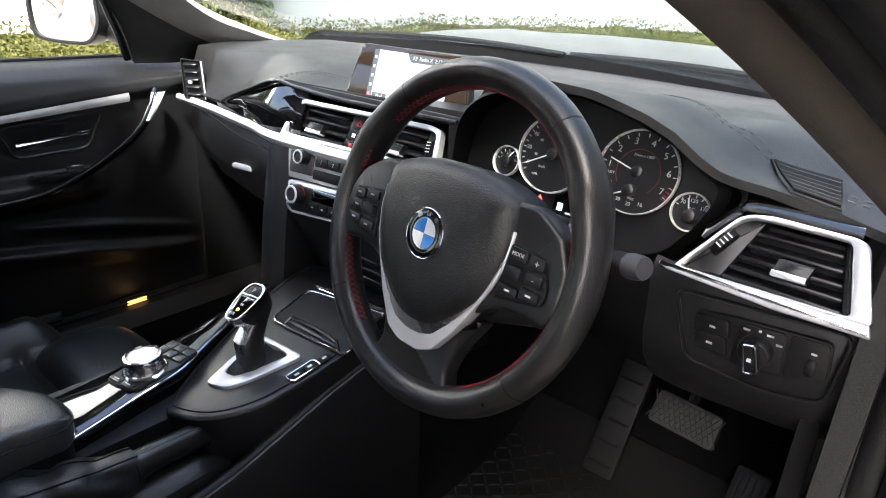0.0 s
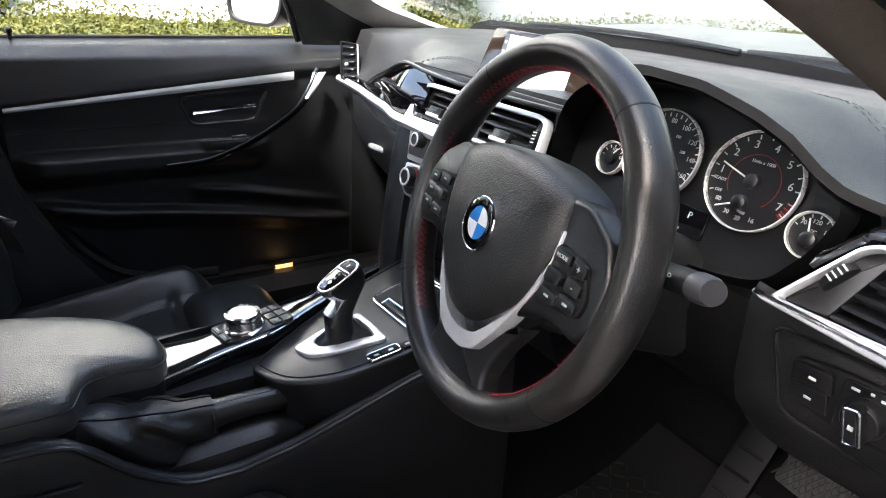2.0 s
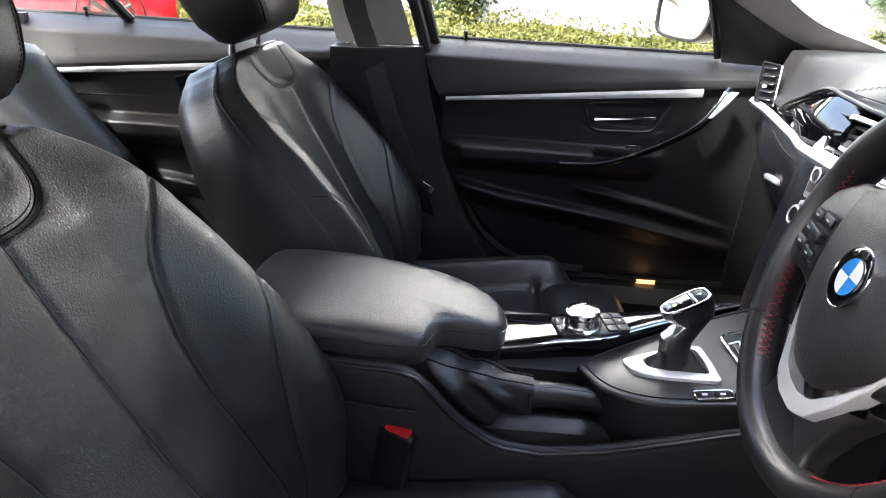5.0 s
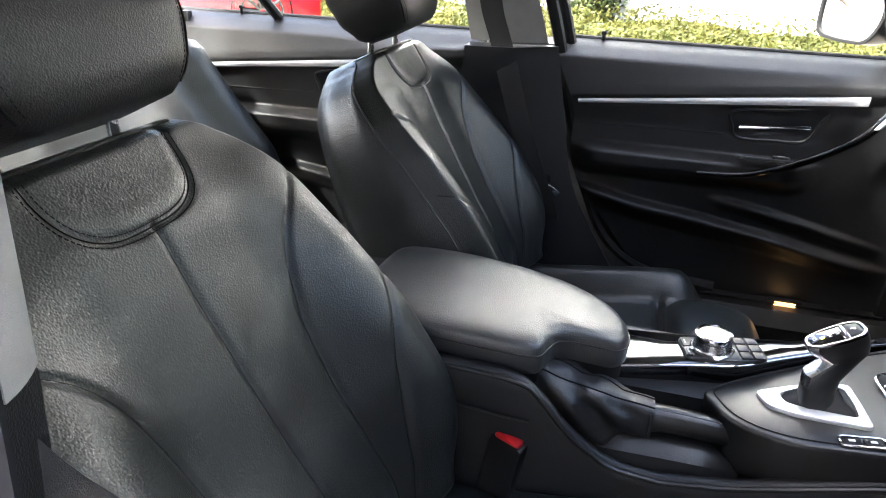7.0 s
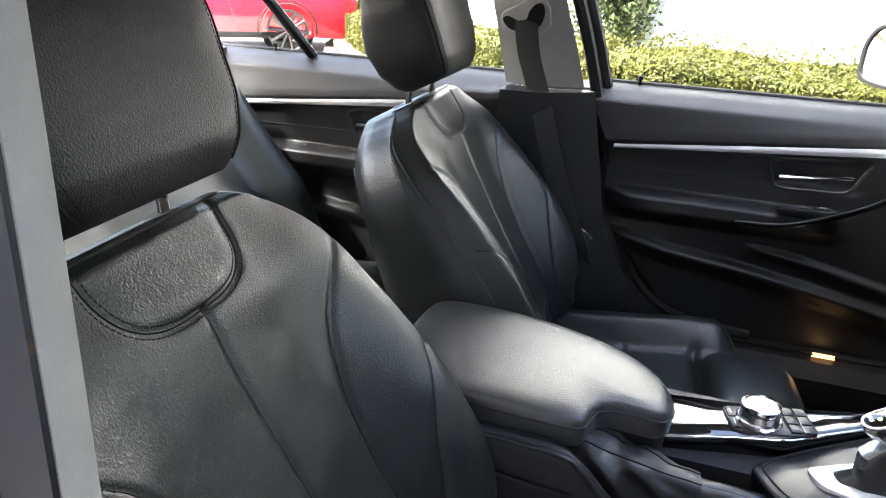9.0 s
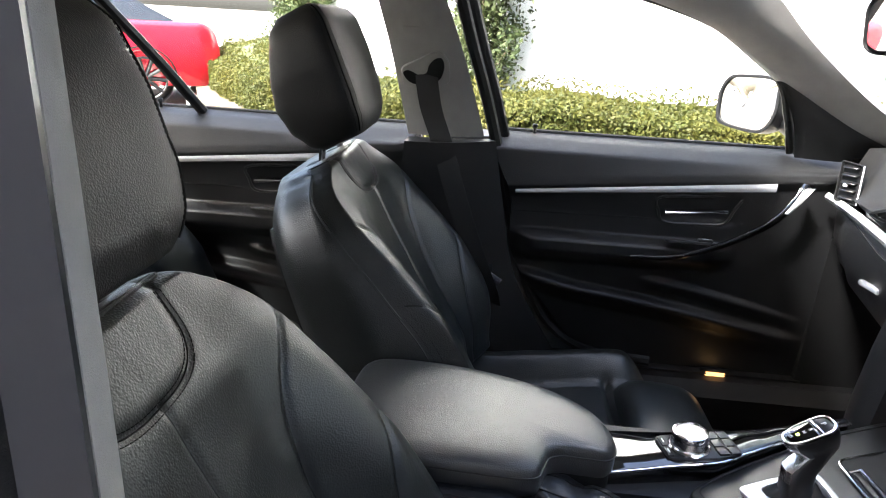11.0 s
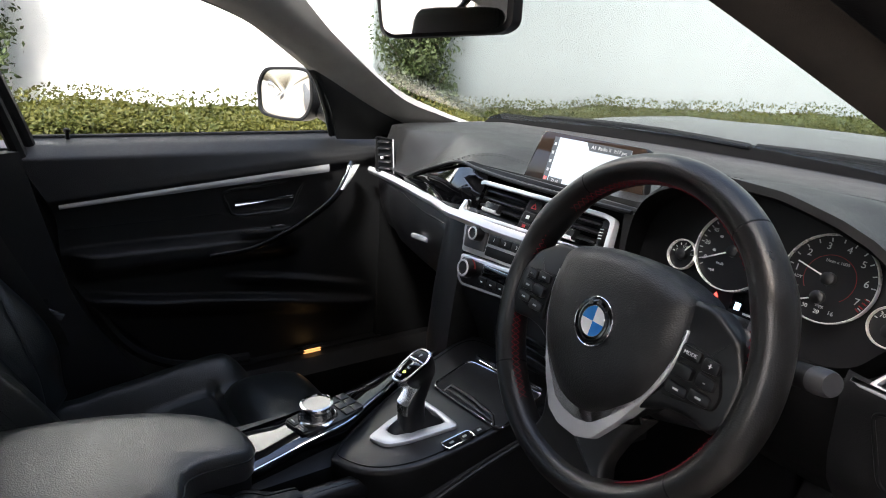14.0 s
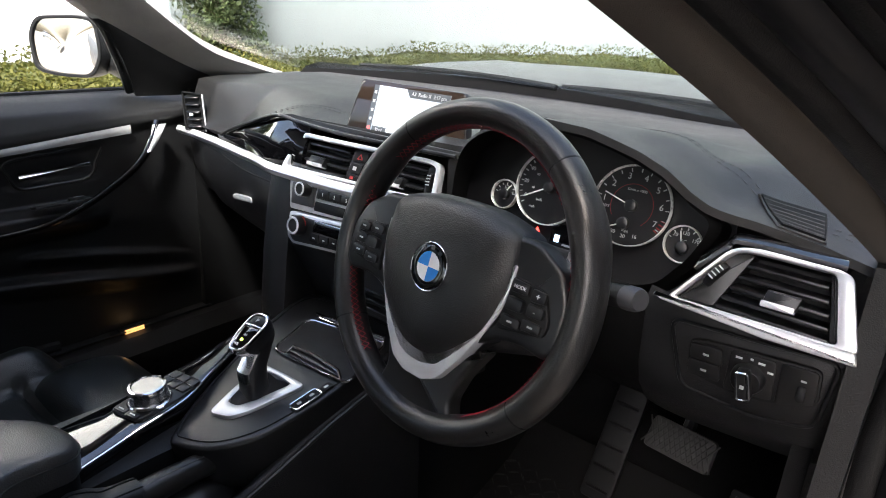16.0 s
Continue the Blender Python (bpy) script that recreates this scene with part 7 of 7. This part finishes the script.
# pedals and mat
ped = thing("brake_pedal", (0.50, 0.58, 0.40), "brake pedal with a worn ribbed rubber pad", "pedal")
PM = basis((0.505, 0.560, 0.475), (1, -0.1, 0.0), (0, 0.55, 0.83))
part("pad", prism(round_poly([(-0.060, -0.030), (-0.058, 0.030), (0.058, 0.030), (0.060, -0.030)], 0.010), 0.014, PM, 0.004), TREAD, ped)
for k in range(-5, 6):
    for s in (-1, 1):
        part("rib", tube([PM @ V(0.010 * k - 0.014 * s, -0.025, 0.0145), PM @ V(0.010 * k + 0.014 * s, 0.025, 0.0145)], 0.0016, 5), TREAD, ped)
part("pedal_arm", tube([PM @ V(0, 0.02, -0.004), PM @ V(-0.01, 0.12, -0.03), PM @ V(-0.01, 0.28, -0.08)], 0.012, 8), SMOOTH, ped)
acc = thing("accelerator_pedal", (0.62, 0.50, 0.33), "long ribbed accelerator pedal", "pedal")
AM = basis((0.632, 0.49, 0.375), (1, -0.05, 0), (0.05, 0.55, 0.83))
part("pad", prism(round_poly([(-0.026, -0.09), (-0.028, 0.09), (0.026, 0.09), (0.024, -0.09)], 0.008), 0.012, AM, 0.003), RUBBER, acc)
for k in range(4):
    part("rib", tube([AM @ V(-0.016 + 0.011 * k, -0.08, 0.0125), AM @ V(-0.017 + 0.011 * k, 0.08, 0.0125)], 0.0022, 6), SMOOTH, acc)
rest = thing("foot_rest", (0.36, 0.58, 0.34), "black ribbed plastic foot rest", "foot rest")
FM = basis((0.385, 0.56, 0.40), (1, 0, 0), (0, 0.55, 0.83))
for k in range(6):
    part("rib", tube([FM @ V(-0.022, -0.08 + 0.042 * k, 0.0125), FM @ V(0.022, -0.08 + 0.042 * k, 0.0125)], 0.003, 6), MATT, rest)
part("plate", prism(round_poly([(-0.030, -0.10), (-0.030, 0.16), (0.030, 0.16), (0.030, -0.10)], 0.010), 0.012, FM, 0.003), MATT, rest)
mat = thing("floor_mat", (0.42, 0.2, 0.275), "black rubber floor mat with raised tread marks", "floor mat")
part("sheet", sheet([[V(x, y, z) for x in np.linspace(0.19, 0.66, 6)] for y, z in ((-0.15, 0.283), (0.2, 0.283), (0.40, 0.285), (0.50, 0.31), (0.60, 0.36))], -0.008), RUBBER, mat)
marks = bmesh.new()
for i in range(22):
    for j in range(34):
        x, y = 0.20 + 0.021 * i, -0.14 + 0.0205 * j
        if y > 0.50:
            continue
        z = table(y, [-0.15, 0.40, 0.50, 0.60], [0.285, 0.287, 0.312, 0.362])
        d = 0.0075 * (1 if (i + j) % 2 else -1)
        tube([V(x - d, y - 0.0075, z), V(x, y, z + 0.0016), V(x + d, y + 0.0075, z)], [0.0006, 0.0022, 0.0006], 5, bm=marks)
tagged(part("tread_relief", marks, RUBBER, mat), kind="stuff")

# ---- seats ----
RECLINE = radians(27)
UP_H, FWD = V(0, -math.sin(RECLINE), math.cos(RECLINE)), V(0, math.cos(RECLINE), math.sin(RECLINE))
HMAX = 0.565


def even(h, xs, ys):
    """A table read with its corners rounded off."""
    return sum(k * table(h + d, xs, ys) for d, k in ((-0.03, 0.1), (-0.015, 0.2), (0, 0.4), (0.015, 0.2), (0.03, 0.1)))


def half_width(h):
    return even(h, [0, 0.06, 0.16, 0.26, 0.36, 0.43, 0.461, 0.49, 0.515, 0.535, 0.550, 0.560, HMAX], [0.215, 0.238, 0.256, 0.257, 0.252, 0.245, 0.238, 0.226, 0.210, 0.190, 0.164, 0.134, 0.100])


def bolster_seam(h):
    return even(h, [0, 0.127, 0.218, 0.308, 0.378, 0.407, 0.435, 0.461], [0.120, 0.110, 0.107, 0.114, 0.134, 0.152, 0.176, 0.226])


def patch(x, h):
    """How far a place lies outside the stitched patch at the seat's top."""
    return ((abs(x / 0.090) ** 3 + abs(max(0, 0.562 - h) / 0.084) ** 3) ** (1 / 3) - 1) * 0.085


def wedge(h):
    """Line of the lower seam on the side bolster."""
    return even(h, [0.0, 0.12, 0.20, 0.25, 0.29, 0.315], [0.130, 0.145, 0.168, 0.192, 0.222, 0.248])


def groove(d, w=0.0035):
    return math.exp(-(d / w) ** 2)


def back_front(x, h):
    w, sb = half_width(h), bolster_seam(h)
    a = abs(x)
    lobe = even(h, [0, 0.1, 0.25, 0.38, 0.46, 0.52], [0.055, 0.075, 0.072, 0.042, 0.014, 0.0])
    f = 0.004 * math.cos(x / 0.14 * 1.4)
    f += lobe * smooth((a - 0.092) / (w - 0.092) * 1.35) * (1 - 0.18 * smooth((a - w * 0.88) / (w * 0.12)))
    f -= 0.014 * smooth((h - 0.45) / 0.10) + 0.012 * smooth((h - 0.545) / 0.02) ** 2 + 0.015 * smooth((0.08 - h) / 0.08)
    f += 0.010 * bump_at(h, 0.16, 0.10)
    f -= 0.0042 * groove(a - sb, 0.005) * smooth((0.47 - h) / 0.02)
    f -= 0.0036 * groove(x, 0.0045) * smooth((0.484 - h) / 0.006)
    f -= 0.0022 * groove(patch(x, h), 0.004) - 0.003 * smooth(-patch(x, h) / 0.02)
    f -= 0.0035 * groove(a - wedge(h), 0.0045) * smooth((0.32 - h) / 0.02)
    # creases of worn leather
    f += 0.0012 * noise.noise((x * 15, h * 24, 1.5)) + 0.006 * noise.noise((x * 5, h * 7, 4.2)) + 0.0012 * noise.noise((x * 30, h * 14, 2.2)) * smooth((h - 0.44) / 0.08)
    return f


def make_backrest():
    rows = []
    for h in np.linspace(0, 1, 150):
        h = HMAX * (1 - (1 - h) ** 1.25)
        w = half_width(h)
        ring = []
        for u in np.linspace(-1, 1, 191):
            x = w * u
            edge = 1 - abs(u)
            f = back_front(x, h) - 0.035 * (1 - smooth(edge / 0.10)) * 1.0
            ring.append(V(x, 0, 0) + UP_H * h + FWD * f)
        deep = even(h, [0, 0.3, 0.5, 0.55, HMAX], [0.165, 0.15, 0.125, 0.115, 0.105])
        for u in [1.0] * 4 + list(np.linspace(0.97, -0.97, 15)) + [-1.0] * 4:
            i = len(ring) - 191
            if i < 4 or i > 18:
                q = (i + 1) / 5 if i < 4 else (23 - i) / 5
                ring.append(V(w * u * (1 - 0.02 * q), 0, 0) + UP_H * h + FWD * lerp(-0.035, -deep + 0.012, q))
            else:
                ring.append(V(w * u * 0.97, 0, 0) + UP_H * h + FWD * (-deep - 0.012 * (1 - u ** 4)))
        rows.append(ring)
    return loft(rows)


def on_back(x, h, lift=0.0):
    u = 1 - abs(x) / half_width(h)
    return V(x, 0, 0) + UP_H * h + FWD * (back_front(x, h) - 0.035 * (1 - smooth(u / 0.10)) + lift)


def stitches(line, gap=0.005, r=0.0005):
    """Short threads along a line, as one mesh."""
    bm = bmesh.new()
    run = 0.0
    for a, b in zip(line, line[1:]):
        d = (b - a).length
        while run < d:
            p = a.lerp(b, run / d)
            q = p + (b - a).normalized() * gap * 0.62
            tube([p, q], r, 4, bm=bm)
            run += gap
        run -= d
    return bm


def cushion_top(x, y):
    """Height of the seat cushion; y runs from its front (0) to the back (0.52)."""
    a = abs(x)
    z = 0.448 - 0.040 * smooth((y - 0.08) / 0.40)
    z += 0.052 * smooth((a - 0.130) / 0.070) * smooth(y / 0.12) * (1 - 0.45 * smooth((a - 0.215) / 0.045))
    z -= 0.0045 * groove(a - 0.150, 0.005) + 0.004 * groove(y - 0.30, 0.005) * (1 if a < 0.15 else 0)
    z -= 0.016 * groove(y - 0.150, 0.010) * (1 - smooth((a - 0.145) / 0.02))
    z += 0.002 * noise.noise((x * 12, y * 15, 2.2))
    return z


def make_cushion():
    rows = []
    for y in np.linspace(0, 1, 90):
        y = 0.53 * y
        drop = 0.070 * (1 - smooth(y / 0.14)) ** 1.8
        w = 0.258 - 0.045 * (1 - smooth(y / 0.10)) ** 2
        ring = []
        for u in np.linspace(-1, 1, 91):
            z = cushion_top(w * u, y) - drop - 0.055 * (1 - smooth((1 - abs(u)) / 0.16)) ** 1.5
            ring.append(V(w * u, -y, z))
        ring += [V(w * 1.0, -y, 0.36), V(w * 0.9, -y, 0.335), V(-w * 0.9, -y, 0.335), V(-w * 1.0, -y, 0.36)]
        rows.append(ring)
    return loft(rows)


def make_thigh_pad():
    """The rounded front pad of the cushion."""
    rows = []
    for v in np.linspace(0, 1, 26):
        y = 0.050 - 0.194 * v
        e = (1 - abs(2 * v - 1) ** 3.2) ** (1 / 3.2) if 0 < v < 1 else 0.02
        top = 0.395 + (0.086 + 0.014 * v) * max(e, 0.05)
        w = 0.150 * (0.80 + 0.20 * e)
        ring = []
        for u in np.linspace(-1, 1, 41):
            r = (1 - abs(u) ** 5) ** (1 / 3)
            ring.append(V(w * u, y, lerp(0.375, top + 0.004 * math.cos(u * 1.5), r)))
        rows.append(ring + [V(w * 0.9, y, 0.35), V(-w * 0.9, y, 0.35)])
    return loft(rows)


def front_seat(cx, cy, label, dy=0.0, head=0.0):
    """A front seat whose backrest hinges at (cx, cy)."""
    t = thing("car_seat", (cx, cy + 0.2, 0.28), label, "car seat", "front seats")
    base = Matrix.Translation((cx, cy, 0.48))

    def put(bm, m):
        bmesh.ops.transform(bm, matrix=m, verts=bm.verts)
        return bm

    part("backrest", put(make_backrest(), base), LEATHER, t, "creased black leather backrest", angle=130)
    part("cushion", put(make_cushion(), Matrix.Translation((cx, cy + 0.475 + dy, 0))), LEATHER, t, "black leather seat cushion", angle=60)
    part("thigh_pad", put(make_thigh_pad(), Matrix.Translation((cx, cy + 0.475 + dy, 0))), LEATHER, t, "rounded leather thigh pad", angle=60)
    edge = [on_back(-half_width(h) * 0.985, h, 0.0) for h in np.linspace(0.30, HMAX - 0.003, 30)] + [on_back(u * half_width(HMAX - 0.003), HMAX - 0.003, 0.001) for u in np.linspace(-0.95, 0.95, 24)] + [on_back(half_width(h) * 0.985, h, 0.0) for h in np.linspace(HMAX - 0.003, 0.30, 30)]
    part("piping", tube([base @ p for p in edge], 0.0022, 6), LEATHER, t, "leather piping round the top")
    part("centre_seam", tube([base @ on_back(0, h, -0.0006) for h in np.linspace(0.02, 0.477, 60)], 0.0012, 5), SEAM, t)
    rim = [V(0.090 * math.copysign(abs(math.cos(a)) ** 0.667, math.cos(a)), 0.562 - 0.084 * abs(math.sin(a)) ** 0.667, 0) for a in np.linspace(0.05, math.pi - 0.05, 60)]
    part("patch_seam", tube([base @ on_back(p.x, p.y, 0.0004) for p in rim], 0.0008, 5), SEAM, t)
    for k in (0.945, 1.055):
        part("patch_stitching", stitches([base @ on_back(p.x * k, 0.562 - (0.562 - p.y) * k, 0.0006) for p in rim]), SEAM, t, "black double stitching")
    for s in (-1, 1):
        part("bolster_seam", tube([base @ on_back(s * bolster_seam(h), h, -0.0006) for h in np.linspace(0.02, 0.46, 70)], 0.0013, 5), SEAM, t)
        part("wedge_seam", tube([base @ on_back(s * min(wedge(h), half_width(h) * 0.985), h, -0.0006) for h in np.linspace(0.02, 0.315, 50)], 0.0012, 5), SEAM, t)
        for q in (0.955, 0.972):
            part("edge_stitching", stitches([base @ on_back(s * half_width(h) * q, h, 0.0006) for h in np.linspace(0.06, 0.30, 50)]), SEAM, t, "black double stitching")
        st = [V(s * (half_width(h) * 0.99), 0, 0) + UP_H * h + FWD * (back_front(half_width(h) * 0.99, h) - 0.034) for h in np.linspace(0.05, 0.52, 40)]
        part("side_seam", tube([base @ p for p in st], 0.0016, 6), LEATHER_SOFT, t)
        st = [V(s * 0.99 * half_width(h), 0, 0) + UP_H * h + FWD * (back_front(half_width(h) * 0.99, h) - 0.045) for h in np.linspace(0.05, 0.50, 40)]
        part("side_seam", tube([base @ p for p in st], 0.0012, 6), LEATHER_SOFT, t)
        part("seat_rail", box((cx + s * 0.19, cy + 0.22, 0.305), (0.05, 0.5, 0.06), 0.01), MATT, t)
        part("side_cover", box((cx + s * 0.245, cy + 0.20, 0.36), (0.035, 0.44, 0.09), 0.02, 3), PAD_DARK, t)
    # headrest: a flat face, square shoulders and a wedge-shaped rear
    def head_point(v, a, out=0.0):
        c, sn = math.cos(a), math.sin(a)
        ex, ey = math.copysign(abs(c) ** 0.34, c), math.copysign(abs(sn) ** 0.40, sn)
        w = even(v, [0, 0.03, 0.10, 0.25, 0.6, 0.85, 0.95, 0.99, 1], [0.092, 0.108, 0.121, 0.136, 0.145, 0.141, 0.130, 0.112, 0.098]) + out
        deep = even(v, [0, 0.04, 0.2, 0.4, 0.6, 0.8, 0.93, 1], [0.080, 0.110, 0.142, 0.156, 0.146, 0.126, 0.106, 0.070]) / 2
        front = even(v, [0, 0.03, 0.12, 0.3, 0.6, 0.85, 0.96, 1], [0.028, 0.038, 0.050, 0.060, 0.067, 0.069, 0.060, 0.042]) + head
        return base @ (V(ex * w * (1 - 0.08 * (1 - ey)), 0, 0) + UP_H * (0.580 + 0.222 * v) + FWD * (front - deep + ey * (deep + out)))

    rest = part("headrest", loft([[head_point(v, a) for a in np.linspace(0, 2 * math.pi, 72, endpoint=False)] for v in np.linspace(0, 1, 44)]), LEATHER_HEAD, t, "black leather headrest", angle=80)
    for s in (-1, 1):
        corner = math.pi / 2 - s * radians(45)
        part("headrest_seam", tube([head_point(v, corner, 0.0004) for v in np.linspace(0.03, 0.97, 30)], 0.0015, 6), SEAM, rest)
        for d in (-12, 12):
            part("headrest_stitching", stitches([head_point(v, corner + radians(d), 0.0006) for v in np.linspace(0.04, 0.96, 40)]), SEAM, rest, "black double stitching")
        x = s * 0.068
        part("headrest_post", tube([base @ (V(x, 0, 0) + UP_H * 0.53 + FWD * -0.064), base @ (V(x, 0, 0) + UP_H * 0.62 + FWD * (-0.030 + head))], 0.006, 12), CHROME, t, "chromed headrest post")
        part("post_collar", lathe([(0.022, 0), (0.021, 0.006), (0.013, 0.010), (0.0075, 0.011)], base @ Matrix.Translation(V(x, 0, 0) + UP_H * 0.556 + FWD * -0.058) @ Matrix.Rotation(RECLINE * 0.8, 4, "X"), 20), MATT, t)
    part("rear_shell", sheet([[base @ (V(half_width(h) * u * 0.80, 0, 0) + UP_H * h + FWD * (-table(h, [0, 0.3, 0.5], [0.165, 0.15, 0.125]) - 0.010)) for u in np.linspace(-1, 1, 11)] for h in np.linspace(0.02, 0.5, 12)], 0.01), PAD_DARK, t)
    return t


front_seat(0.37, -0.470, "black leather driver's seat with creased backrest", -0.05)
front_seat(-0.385, -0.445, "black leather front passenger seat with side bolsters", -0.02, 0.018)

# rear bench
rb = thing("rear_bench", (0.0, -1.3, 0.28), "black leather rear bench seat", "bench seat")
rows = []
for y in np.linspace(0, 1, 24):
    yy = -0.86 - 0.42 * y
    drop = 0.07 * (1 - smooth(y / 0.12))
    rows.append([V(x, yy, 0.50 - 0.05 * y - drop + 0.025 * math.cos((abs(x) - 0.36) / 0.30 * 3.1) - 0.006 * groove(abs(x) - 0.10, 0.006)) for x in np.linspace(-0.66, 0.66, 50)] + [V(0.66, yy, 0.30), V(-0.66, yy, 0.30)])
part("cushion", loft(rows), LEATHER, rb, angle=60)
rows = []
for v in np.linspace(0, 1, 24):
    z = 0.44 + 0.50 * v
    yy = table(z, [0.44, 0.56, 0.663, 0.722, 0.798, 0.876, 0.95], [-1.13, -1.16, -1.20, -1.25, -1.31, -1.365, -1.40])
    rows.append([V(x, yy + 0.02 * math.cos((abs(x) - 0.36) / 0.30 * 3.1) + 0.09 * smooth((abs(x) - 0.52) / 0.10) - 0.008 * groove(abs(x) - 0.12, 0.006), z - 0.03 * smooth((v - 0.9) / 0.1)) for x in np.linspace(-0.64, 0.64, 50)] + [V(0.64, yy - 0.14, z), V(-0.64, yy - 0.14, z)])
part("backrest", loft(rows), LEATHER, rb, angle=60)
for x in (-0.36, 0.36):
    part("rear_headrest", box((x, -1.47, 0.945), (0.26, 0.09, 0.12), 0.04, 4, Matrix.Rotation(radians(18), 3, "X")), LEATHER, rb)
solo("parcel_shelf", box((0, -1.86, 0.93), (1.2, 0.34, 0.03), 0.008), PAD_DARK, "black parcel shelf", "shelf", kind="structure")
solo("rear_bulkhead", box((0, -1.95, 0.6), (1.5, 0.04, 0.66), 0.01), MATT, "black panel behind the rear bench", "bulkhead", kind="structure")
